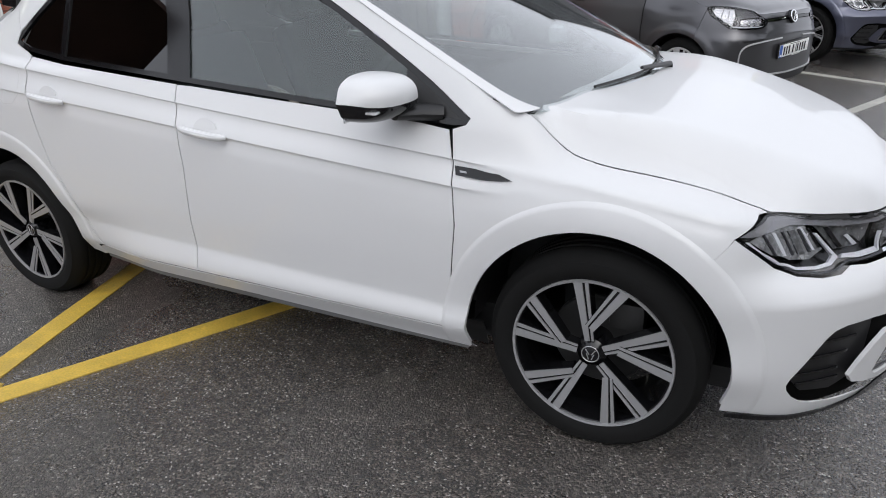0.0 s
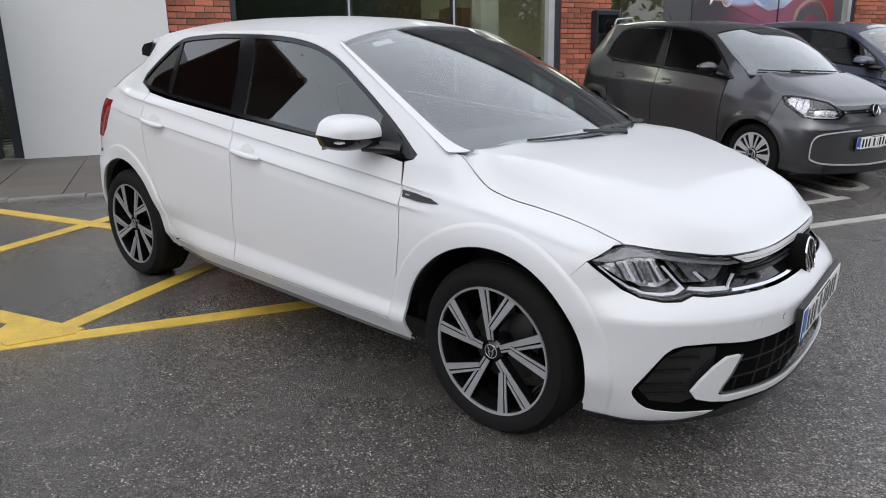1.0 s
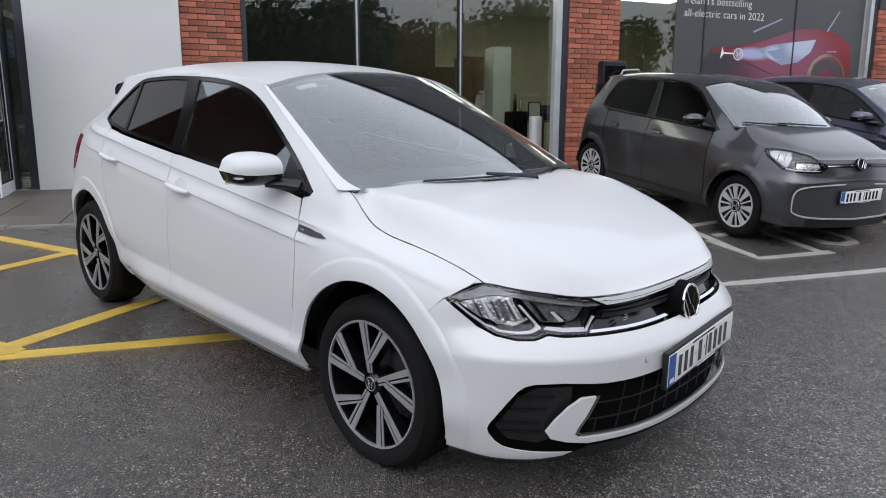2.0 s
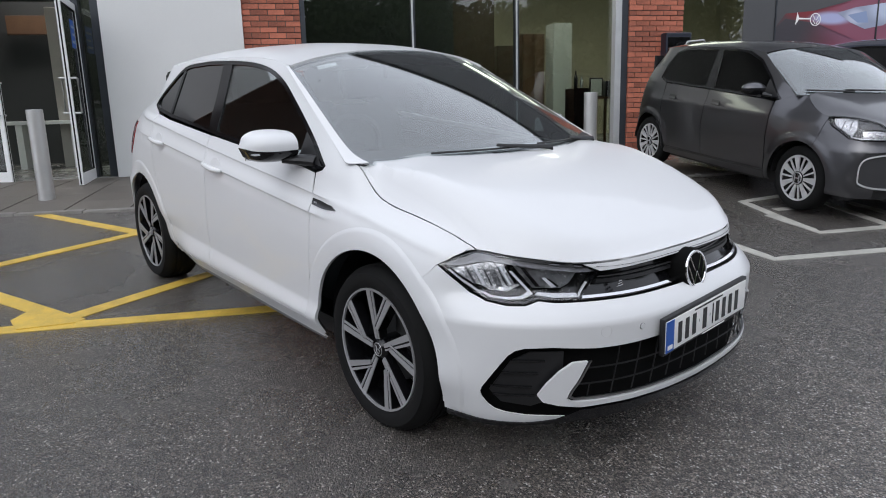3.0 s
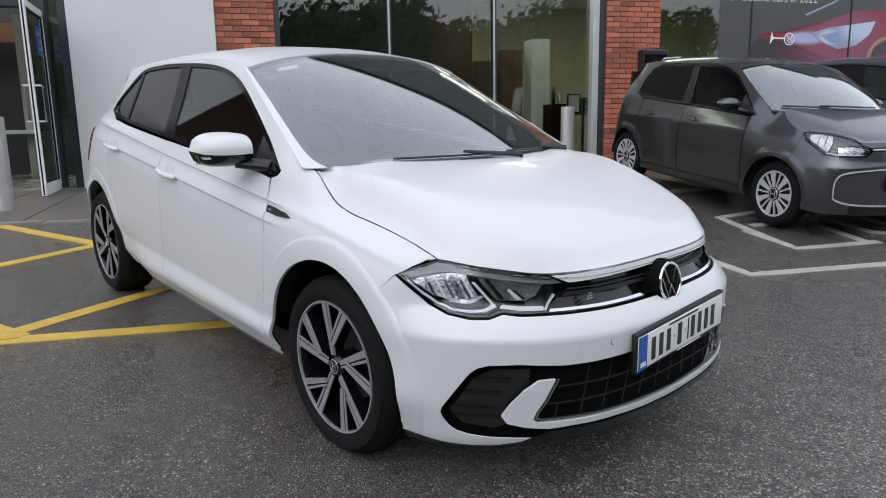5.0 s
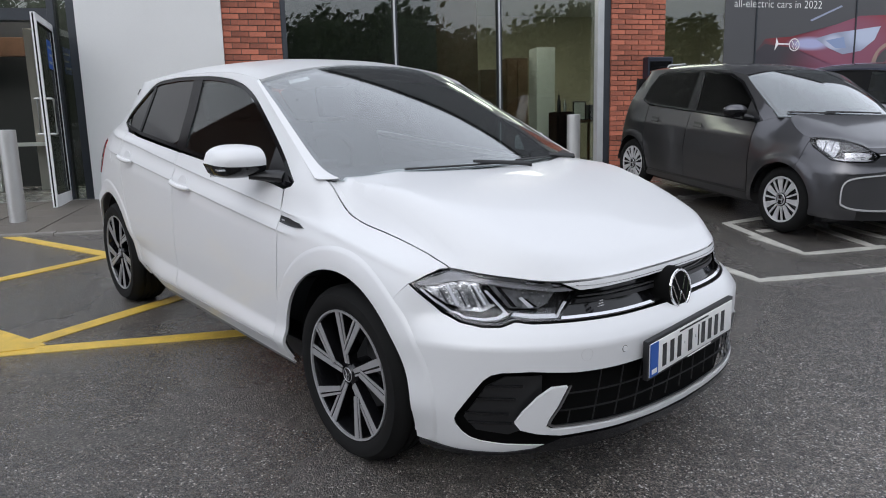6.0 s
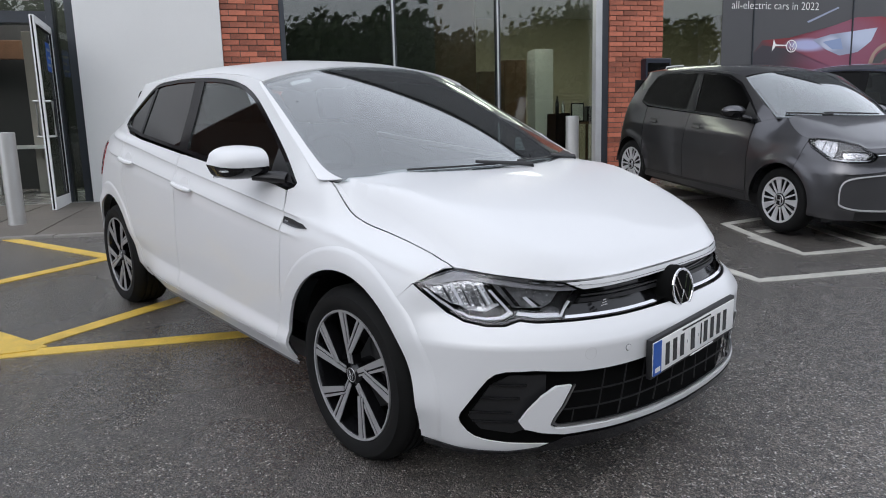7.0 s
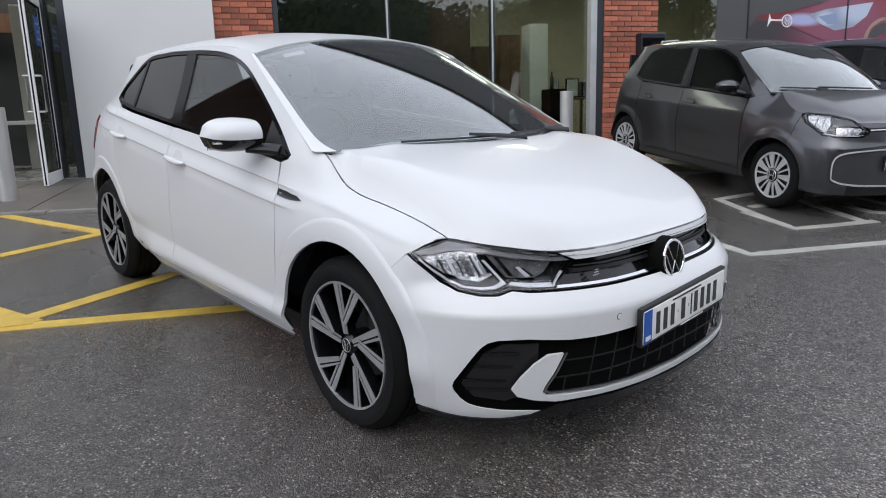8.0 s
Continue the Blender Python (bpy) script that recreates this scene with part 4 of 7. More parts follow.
        Q("lamp_reflector", [(0.992, 0.690), (0.955, 0.704), (0.88, 0.714), (0.81, 0.710), (0.745, 0.644), (0.79, 0.624), (0.86, 0.629), (0.92, 0.648)], reflector, -0.018, -0.004, lamp, "bright faceted reflector", su=0.016, sv=0.012)
        Q("lamp_reflector", [(0.775, 0.706), (0.70, 0.698), (0.535, 0.684), (0.566, 0.648), (0.60, 0.634), (0.70, 0.636)], lamp_smoke, -0.022, -0.004, lamp, "smoky faceted reflector", su=0.016, sv=0.012)
        for u0, wd, z1, mat in ((0.955, 0.006, 0.646, lamp_grey), (0.925, 0.010, 0.642, drl_white), (0.893, 0.005, 0.640, lamp_grey), (0.872, 0.024, 0.640, lamp_smoke), (0.836, 0.005, 0.642, lamp_grey), (0.826, 0.007, 0.646, drl_white), (0.806, 0.010, 0.650, lamp_black)):
            Q("reflector_rib", [(u0, 0.703), (u0 - wd, 0.704), (u0 - 0.8 * wd - 0.046, z1), (u0 - 0.042, z1)], mat, -0.014, -0.004, lamp)
        Q("reflector_rib", [(0.745, 0.699), (0.728, 0.697), (0.672, 0.640), (0.690, 0.640)], lamp_black, -0.017, -0.004, lamp)
        Q("reflector_rib", [(0.668, 0.668), (0.655, 0.670), (0.615, 0.640), (0.632, 0.638)], drl_white, -0.015, -0.003, lamp)
        Q("reflector_rib", [(0.648, 0.664), (0.642, 0.666), (0.603, 0.642), (0.611, 0.640)], lamp_black, -0.0145, -0.003, lamp)
        drl = [(1.005, 0.690), (0.955, 0.655), (0.90, 0.624), (0.85, 0.610), (0.785, 0.606), (0.735, 0.609), (0.70, 0.622), (0.775, 0.690), (0.786, 0.690), (0.718, 0.628),
               (0.740, 0.616), (0.785, 0.612), (0.848, 0.615), (0.898, 0.630), (0.952, 0.661), (0.996, 0.692)]
        Q("light_strip", drl, drl_white, -0.010, -0.01, lamp, "silver-white running light strip", su=0.02, sv=0.012)
        Q("light_strip", [(0.54, 0.611), (0.629, 0.612), (0.692, 0.619), (0.684, 0.627), (0.629, 0.623), (0.545, 0.622)], drl_white, -0.010, -0.01, lamp, "silver-white running light strip")
        Q("light_strip", [(0.537, 0.613), (0.545, 0.613), (0.508, 0.655), (0.500, 0.653)], drl_white, -0.006, -0.008, lamp)
        Q("lamp_lens", HL, lens_glass, 0.0, -0.003, lamp, "clear polycarbonate lens", su=0.05, sv=0.04)
        # black fin on the wing behind the wheel
        fin = Q("wing_fin", [(1.782, 0.823), (1.775, 0.800), (1.70, 0.794), (1.610, 0.798), (1.650, 0.811), (1.72, 0.819)], gloss_black, 0.006, -0.008, label="gloss black wing fin")
        Q("fin_mark", [(1.765, 0.812), (1.745, 0.811), (1.742, 0.806), (1.762, 0.807)], steel, 0.0075, -0.002, fin)
        # door mirror
        bmw, bmk = bmesh.new(), bmesh.new()
        for bmx, lo, hi in ((bmw, -0.18, 1.0), (bmk, -1.0, -0.18)):
            rows = []
            for i in range(13):
                t = i / 12
                yc = 0.798 + 0.190 * t
                e = max(0.0, 1 - (abs(t - 0.38) / 0.62) ** 3.0) ** 0.5 if t > 0.38 else 1 - 0.12 * (1 - t / 0.38) ** 2
                row = []
                for j in range(15):
                    q = lo + (hi - lo) * j / 14
                    zc = 1.010 + q * (0.066 if q > 0 else 0.062) * e
                    depth = max(0.0, 1 - abs(q) ** 2.4) ** 0.5
                    xf = -0.625 + 0.022 * (1 - t) + 0.098 * e * depth
                    row.append(bmx.verts.new((xf, -s * yc, zc)))
                rows.append(row)
            for a, b in zip(rows, rows[1:]):
                for j in range(14):
                    bmx.faces.new((a[j], a[j + 1], b[j + 1], b[j]))
            bnd = [e for e in bmx.edges if len(e.link_faces) == 1]
            ext = bmesh.ops.extrude_edge_only(bmx, edges=bnd)
            for v in ext["geom"]:
                if isinstance(v, bmesh.types.BMVert):
                    v.co.x = -0.655 + 0.02 * (0.978 - abs(v.co.y)) / 0.2
            bmesh.ops.remove_doubles(bmx, verts=bmx.verts, dist=0.0008)
            if s < 0:
                bmesh.ops.translate(bmx, verts=bmx.verts, vec=(-0.05, -0.02, -0.03))
        mir = part("door_mirror", bmw, white_paint, car, "white door mirror with black underside", sharp=50)
        part("mirror_underside", bmk, gloss_black, mir, "gloss black mirror underside", sharp=50)
        bm = bmesh.new()
        bmesh.ops.create_cube(bm, size=1, matrix=Matrix.Translation((-0.652, -s * 0.878, 1.005)) @ Matrix.Diagonal((0.006, 0.17, 0.10, 1)))
        part("mirror_glass", bm, chrome, mir, smooth=False)
        bm = tube(bmesh.new(), [(-0.475, -s * 0.738, 0.948), (-0.53, -s * 0.775, 0.955), (-0.57, -s * 0.845, 0.962)], [0.042, 0.038, 0.026], 14)
        for v in bm.verts:
            v.co.z = 0.958 + (v.co.z - 0.958) * 0.6
        part("mirror_arm", bm, black_plastic, mir)
        bm = boxes((-0.575, -0.545, -0.975, -0.935, 0.985, 0.992), bevel=0.002)
        if s < 0:
            for v in bm.verts:
                v.co.y = -v.co.y
        part("turn_signal", bm, reflector, mir)
        make_wheel(car, 0.0, -s, 99.0)
        make_wheel(car, -2.551, -s, 65.0)
        Q("under_body", [(1.74, 0.20), (3.5, 0.20), (3.5, 0.30), (1.74, 0.30)], black_plastic, -0.10)
        # dark skin behind the shut lines
        Q("inner_panel", [(1.76, 0.27), (3.40, 0.27), (3.60, 0.70), (3.62, 1.03), (1.80, 0.90), (1.75, 0.60)], seam_grey, -0.022)
        Q("inner_panel", [(0.90, 0.70), (1.04, 0.71), (1.30, 0.70), (1.70, 0.64), (1.75, 0.66), (1.77, 0.80), (ux(-0.2), 0.80), (ux(0.0), 0.75), (ux(0.3), 0.71), (ux(0.42), 0.69)], seam_grey, -0.03)
        part("bonnet_gutter", sheet([(x, -s * (y - 0.02)) for x, y in rim[33:]] + [(x, -s * (y + 0.005)) for x, y in reversed(rim[33:])], 0.05, 0.03, bend(hood, -0.022)), seam_grey, car)

    part("front_gutter", sheet([(x + 0.008, -y) for x, y in reversed(rim[1:29])] + [(x + 0.008, y) for x, y in rim[:29]] + [(x - 0.04, y) for x, y in reversed(rim[:29])] + [(x - 0.04, -y) for x, y in rim[1:29]], 0.05, 0.06, bend(hood, -0.02)), seam_grey, car)
    # badge on the nose
    bm = bmesh.new()
    lathe(bm, [(0.0, -0.026), (0.058, -0.026), (0.068, -0.022), (0.074, -0.010), (0.078, 0.03), (0.07, 0.05)], 48)
    tilt = Matrix.Translation((0.748, 0, 0.629)) @ Matrix.Rotation(radians(-10), 4, "Y") @ Matrix.Rotation(radians(90), 4, "Z")
    badge = part("nose_badge", bm, deep_black, car, "round black and chrome badge")
    badge.matrix_basis = tilt
    bm = lathe(bmesh.new(), [(0.066, -0.0245), (0.064, -0.0285), (0.058, -0.0285), (0.056, -0.026)], 48)
    part("badge_ring", bm, chrome, badge)
    bm = bmesh.new()
    for a, b in (((-0.034, 0.046), (-0.010, -0.004)), ((0.034, 0.046), (0.010, -0.004)), ((-0.050, 0.020), (-0.022, -0.048)), ((0.050, 0.020), (0.022, -0.048)), ((-0.022, -0.048), (0.0, -0.008)), ((0.022, -0.048), (0.0, -0.008))):
        tube(bm, [(a[0], -0.0265, a[1]), (b[0], -0.0265, b[1])], 0.0038, 6)
    part("badge_bar", bm, chrome, badge)
    make_plate(car, pose(0.822, 0, 0.482, 0, -4, 90))
    # sensors
    for u0 in (0.335, -0.335):
        p = skin(u0, 0.515, 0.002)
        bm = lathe(bmesh.new(), [(0.0, -0.002), (0.0085, -0.002), (0.0095, 0.004)], 16)
        o = part("parking_sensor", bm, white_paint, car)
        o.matrix_basis = Matrix.Translation(p) @ Matrix.Rotation(radians(90 - 20 * (1 if u0 > 0 else -1)), 4, "Z")
        part("sensor_gap", ring(arc(u0, 0.515, 0.0105, 0, 345, 23), arc(u0, 0.515, 0.0092, 0, 345, 23), bend(skin, 0.0006), 0.001, 1), seam_grey, car)
    # towing-eye cover
    cov = arc(0.47, 0.517, 0.019, 0, 340, 17)
    part("tow_cover", ring(cov, shrunk(cov, 0.0012), bend(skin, 0.0005), 0.001, 1), pale_seam, car)
    # roof, screen
    rx = [-0.93, -1.1, -1.3, -1.5, -1.7, -1.9, -2.1, -2.3, -2.45, -2.56]
    rl = [(x, skin(ux(x), rail(x))[1]) for x in rx]
    P("roof", rl + [(-2.60, -0.50), (-2.64, -0.30), (-2.66, 0.0), (-2.64, 0.30), (-2.60, 0.50)] + [(x, -y) for x, y in reversed(rl)] + [(-0.905, 0.30), (-0.895, 0.0), (-0.905, -0.30)], white_paint, roof, -0.02, su=0.06, sv=0.06)
    spoiler = P("roof_spoiler", [(-2.57, -0.550), (-2.64, -0.525), (-2.70, -0.46), (-2.755, -0.3), (-2.775, 0.0), (-2.755, 0.3), (-2.70, 0.46), (-2.64, 0.525), (-2.57, 0.550), (-2.61, 0.5), (-2.645, 0.3), (-2.665, 0), (-2.645, -0.3), (-2.61, -0.5)],
                white_paint, lambda x, y: (x, y, roof(max(x, -2.7), y)[2] - 0.004 - 0.22 * max(0.0, -2.70 - x)), -0.022, su=0.06, sv=0.08, label="white roof spoiler")
    for s in (1, -1):
        P("spoiler_fin", [(-2.62, 1.235), (-2.715, 1.245), (-2.735, 1.28), (-2.715, 1.305), (-2.62, 1.318)], gloss_black, lambda x, z: (x, s * (0.565 - 0.30 * (z - 1.2)), z), 0.02, parent=spoiler, label="gloss black fin beside the rear window")
    P("windscreen", [(-0.725, 0.02), (-0.70, -0.01), (-0.5, -0.06), (0.0, -0.02), (0.5, -0.06), (0.70, -0.01), (0.725, 0.02), (0.732, 0.97), (0.71, 0.995), (-0.71, 0.995), (-0.732, 0.97)], screen_glass, screen, -0.005, su=0.06, sv=0.07, label="windscreen reflecting the overcast sky")
    part("screen_frit", ring([(-0.715, 0.0), (0.0, -0.03), (0.715, 0.0), (0.735, 0.99), (0.0, 1.0), (-0.735, 0.99)], [(-0.69, 0.03), (0.0, 0.03), (0.69, 0.03), (0.712, 0.965), (0.0, 0.965), (-0.712, 0.965)], bend(screen, -0.006), 0.001, 10), black_plastic, car, "black border of the windscreen")
    for s in (1, -1):
        edge = spline([(0.672, -0.004), (0.688, 0.022), (0.701, 0.060), (0.709, 0.11), (0.714, 0.18), (0.718, 0.3)], 4)
        P("pillar_inner_edge", [(s * y, v) for y, v in [(0.747, 0.005), (0.738, -0.006), (0.715, -0.008), (0.690, -0.008)] + [tuple(q) for q in edge] + [(0.724, 0.7), (0.733, 1.0), (0.747, 1.0)]], white_paint, bend(screen, 0.0015), -0.003, su=0.02, sv=0.03)
    P("screen_sticker", [(-0.60, 0.885), (-0.49, 0.885), (-0.49, 0.925), (-0.60, 0.925)], paper, bend(screen, -0.007), -0.001, label="small white paper sticker inside the glass")
    P("scuttle", [(-0.14, 0.66), (-0.23, 0.68), (-0.33, 0.66), (-0.25, 0.4), (-0.16, 0.0), (-0.25, -0.4), (-0.33, -0.66), (-0.23, -0.68), (-0.14, -0.66), (-0.10, -0.3), (-0.10, 0), (-0.10, 0.3)], black_plastic, lambda x, y: (x, y, 0.955 - 0.05 * (y / 0.7) ** 2), su=0.1, sv=0.1)
    P("scuttle_panel", [(0.26, -0.012), (0.45, -0.012), (0.60, -0.012), (0.69, 0.0), (0.705, 0.045), (0.66, 0.070), (0.56, 0.055), (0.40, 0.022)], black_plastic, bend(screen, 0.003), -0.004, su=0.05, sv=0.02, label="black plastic panel under the wiper arms")
    # wipers
    for y0, y1, v1 in ((0.14, -0.44, 0.025), (0.60, 0.10, 0.03)):
        a = Vector(screen(y0, -0.02, 0.02))
        b = Vector(screen(y0 + (y1 - y0) * 0.5, 0.025, 0.022))
        w = part("wiper", tube(bmesh.new(), [a - Vector((0, 0, 0.02)), a, b], [0.012, 0.010, 0.006], 8), black_plastic, car, "black wiper arm")
        bm = tube(bmesh.new(), [screen(y0 + (y1 - y0) * k / 8, 0.02 + (v1 - 0.02) * k / 8, 0.007) for k in range(9)], 0.0045, 6)
        part("wiper_blade", bm, black_plastic, w)
    # cabin
    cabin = part("cabin_floor", boxes((-2.6, -0.1, -0.68, 0.68, 0.24, 0.34)), black_plastic, car, smooth=False)
    part("dashboard", boxes((-0.75, -0.18, -0.70, 0.70, 0.62, 0.945), bevel=0.06), dash_black, car, "black dashboard")
    for yy in (-0.36, 0.36):
        seat = part("front_seat", boxes((-1.62, -1.10, yy - 0.25, yy + 0.25, 0.34, 0.56), bevel=0.05), fabric, car, "dark grey fabric seat")
        bm = boxes((-0.06, 0.06, -0.24, 0.24, 0.0, 0.62), bevel=0.05)
        bmesh.ops.transform(bm, matrix=Matrix.Translation((-1.58, yy, 0.52)) @ Matrix.Rotation(radians(-20), 4, "Y"), verts=bm.verts)
        part("seat_back", bm, fabric, seat)
        bm = boxes((-0.045, 0.045, -0.13, 0.13, 0.0, 0.19), bevel=0.04)
        bmesh.ops.transform(bm, matrix=Matrix.Translation((-1.80, yy, 1.13)) @ Matrix.Rotation(radians(-12), 4, "Y"), verts=bm.verts)
        part("headrest", bm, fabric, seat)
    bench = part("rear_bench", boxes((-2.45, -1.95, -0.62, 0.62, 0.40, 0.60), bevel=0.05), fabric, car, "dark grey fabric rear bench")
    bm = boxes((-0.07, 0.07, -0.62, 0.62, 0.0, 0.56), bevel=0.05)
    bmesh.ops.transform(bm, matrix=Matrix.Translation((-2.42, 0, 0.56)) @ Matrix.Rotation(radians(-22), 4, "Y"), verts=bm.verts)
    part("bench_back", bm, fabric, bench)
    wheel_m = Matrix.Translation((-0.86, -0.36, 0.93)) @ Matrix.Rotation(radians(-66), 4, "Y")
    bm = tube(bmesh.new(), [(0.185 * math.cos(k * math.pi / 16), 0.185 * math.sin(k * math.pi / 16), 0) for k in range(33)], 0.015, 8)
    bmesh.ops.transform(bm, matrix=wheel_m, verts=bm.verts)
    st = part("steering_wheel", bm, black_plastic, car, "black steering wheel")
    bm = boxes((-0.06, 0.05, -0.08, 0.08, -0.03, 0.0), (-0.015, 0.015, -0.18, 0.18, -0.012, 0.0), (-0.18, 0.0, -0.015, 0.015, -0.012, 0.0), bevel=0.01)
    bmesh.ops.transform(bm, matrix=wheel_m, verts=bm.verts)
    part("steering_hub", bm, black_plastic, st)
    bm = boxes((-0.02, 0.02, -0.11, 0.11, -0.035, 0.035), bevel=0.012)
    bmesh.ops.transform(bm, matrix=Matrix.Translation((-0.87, 0, 1.30)) @ Matrix.Rotation(radians(15), 4, "Y"), verts=bm.verts)
    part("rear_view_mirror", bm, black_plastic, car)
    P("headlining", [(-0.98, -0.54), (-2.5, -0.54), (-2.5, 0.54), (-0.98, 0.54)], lining, bend(roof, -0.045), su=0.2, sv=0.2)
    # underside
    part("floor_pan", boxes((-2.95, 0.40, -0.60, 0.60, 0.17, 0.24)), black_plastic, car, smooth=False)
    for d in ((-0.14, -0.08, -0.60, 0.60, 0.24, 0.84), (0.40, 0.44, -0.55, 0.55, 0.24, 0.66), (-2.72, -2.66, -0.6, 0.6, 0.24, 0.95)):
        part("bulkhead", boxes(d), black_plastic, car, smooth=False)
    return car


def make_plate(parent, m):
    """A number plate in a black holder; its characters are plain bars. It faces -y in its own frame."""
    holder = part("plate_holder", boxes((-0.268, 0.268, -0.008, 0.010, -0.064, 0.066), bevel=0.004), black_plastic, parent)
    holder.matrix_basis = m
    part("number_plate", boxes((-0.26, 0.26, -0.0105, -0.006, -0.055, 0.055), bevel=0.002), plate_white, holder, "white number plate with a blue band")
    part("plate_band", boxes((-0.259, -0.215, -0.0125, -0.010, -0.054, 0.054)), plate_blue, holder, smooth=False)
    part("band_mark", boxes((-0.251, -0.223, -0.0135, -0.012, -0.045, -0.030)), plate_white, holder, smooth=False)
    x = -0.195
    for w in (0.048, 0.048, 0.048, 0.026, 0.05, 0.026, 0.02, 0.048, 0.048, 0.048, 0.048):
        thin = w == 0.026
        part("plate_bar", boxes((x + 0.006, x + w - 0.020, -0.0122, -0.0100, -0.006 if thin else -0.040, 0.004 if thin else 0.034)), gloss_black, holder, smooth=False)
        x += w - 0.004
    part("plate_line", boxes((-0.09, 0.09, -0.0122, -0.0100, 0.044, 0.049)), seam_grey, holder, smooth=False)
    part("plate_line", boxes((-0.03, 0.12, -0.0095, -0.0075, -0.0635, -0.059)), plate_white, holder, smooth=False)
    return holder


# ---- the grey city car ----
UP = dict(plan=[(0.668, 0.0), (0.662, 0.2), (0.642, 0.42), (0.598, 0.575), (0.51, 0.695), (0.39, 0.765), (0.2, 0.802), (0.0, 0.81), (-0.5, 0.81), (-1.5, 0.81),
                (-2.2, 0.81), (-2.5, 0.79), (-2.75, 0.73), (-2.87, 0.60), (-2.92, 0.4), (-2.935, 0.2), (-2.935, 0.0)])
UCUR, UARC, UTAN = smoothed(UP["plan"])


def vx(x):
    return float(np.interp(-x, -UCUR[:, 0], UARC))


def vbelt(x):
    return 0.955 + (-0.3 - x) * 0.03


def vinset(x, z):
    zb = vbelt(x)
    d = curve(z, [0.14, 0.20, 0.28, 0.34, 0.45, 0.62, 0.80, 0.86, zb], [0.07, 0.05, 0.02, 0.012, 0.008, 0.0, 0.006, 0.02, 0.05])
    if z > zb:
        d = 0.05 + (z - zb) * 0.36
    if x > -0.45:
        f = curve(z, [0.14, 0.20, 0.28, 0.40, 0.62, 0.78, 0.88, 0.95, 1.02], [0.07, 0.05, 0.02, 0.008, 0.0, 0.025, 0.07, 0.125, 0.18])
        d += (f - d) * smoother(-0.45, -0.15, x)
    if x > 0.1:
        n = curve(z, [0.14, 0.20, 0.30, 0.45, 0.60, 0.66, 0.75, 0.83, 0.90, 0.97], [0.06, 0.03, 0.008, 0.0, 0.012, 0.035, 0.06, 0.10, 0.18, 0.30])
        d += (n - d) * smoother(0.12, 0.42, x)
    if x < -2.35:
        t = curve(z, [0.14, 0.22, 0.35, 0.60, 0.85, 1.0, 1.25, 1.42], [0.08, 0.03, 0.0, 0.0, 0.03, 0.07, 0.20, 0.34])
        d += (t - d) * smoother(-2.35, -2.75, x)
    for ax in (0.0, -2.417):
        d -= 0.014 * smoother(0.41, 0.375, math.hypot(x - ax, z - 0.30)) * (1 if z > 0.22 else 0)
    return float(d)


def vskin(u, z, off=0.0):
    s, a = (-1 if u >= 0 else 1), abs(u)
    x, y = np.interp(a, UARC, UCUR[:, 0]), np.interp(a, UARC, UCUR[:, 1])
    tx, ty = np.interp(a, UARC, UTAN[:, 0]), np.interp(a, UARC, UTAN[:, 1])
    n = math.hypot(tx, ty)
    d = vinset(x, z) - off
    return (float(x - ty / n * d), float(s * (y + tx / n * d)), float(z))


def vnose(y):
    return curve(abs(y), [0, 0.2, 0.4, 0.55, 0.64, 0.70], [0.575, 0.565, 0.53, 0.455, 0.35, 0.24])


def vrim():
    """The bonnet's edge on the right side: along the nose, over the lamp, up the wing."""
    pts = spline([(0.0, 0.815), (0.30, 0.815), (0.49, 0.815), (0.555, 0.842), (0.68, 0.860), (0.81, 0.872), (1.01, 0.878), (1.062, 0.869), (1.18, 0.899), (1.305, 0.948), (1.402, 1.004)], 4)
    out = [vskin(u, z) for u, z in pts]
    return np.array([(x, -y - 0.002, z) for x, y, z in out])


VRIM = vrim()
VRIM[0, 1] = 0.0


def vhood(x, y, off=0.0):
    a = abs(y)
    e = max(vnose(y) - x, 0.0)
    f = curve(e, [0, 0.02, 0.06, 0.15, 0.3, 0.45, 0.62], [0, 0.018, 0.042, 0.085, 0.145, 0.195, 0.24])
    z = 0.812 + 0.05 * (a / 0.66) ** 3 + f * (1 - 0.22 * (a / 0.68) ** 4)
    d = VRIM[:, :2] - (x, a)
    p, q = d[:-1], np.diff(VRIM[:, :2], axis=0)
    t = np.clip(-(p * q).sum(1) / (q * q).sum(1), 0, 1)
    dist = np.linalg.norm(p + q * t[:, None], axis=1)
    k = int(dist.argmin())
    ze = VRIM[k, 2] + (VRIM[k + 1, 2] - VRIM[k, 2]) * t[k]
    w = min(dist[k] / 0.09, 1.0)
    return (x, y, float(ze + (z - ze) * w * (2 - w) + off))


def vroof(x, y, off=0.0):
    zc = curve(x, [-2.75, -2.5, -2.0, -1.5, -1.1, -0.75], [1.40, 1.445, 1.485, 1.492, 1.475, 1.432])
    return (x, y, float(zc - 0.065 * abs(y / 0.62) ** 2.8 + off))


def vrail(x):
    z = 1.42
    for _ in range(12):
        z = 0.5 * z + 0.5 * vroof(x, vskin(vx(x), z)[1])[2]
    return z


def vscreen(y, v, off=0.0):
    k = abs(y / 0.70)
    foot = Vector((0.02 - 0.25 * k * k, y, 1.015 - 0.005 * k))
    head = Vector((-0.735 - 0.06 * k * k, y * 0.622 / 0.70, 1.430 - 0.065 * k ** 2.8))
    p = foot * (1 - v) + head * v + Vector((0.45, 0, 0.88)) * (0.035 * 4 * v * (1 - v) * (1 - k ** 4) + off)
    return tuple(p)


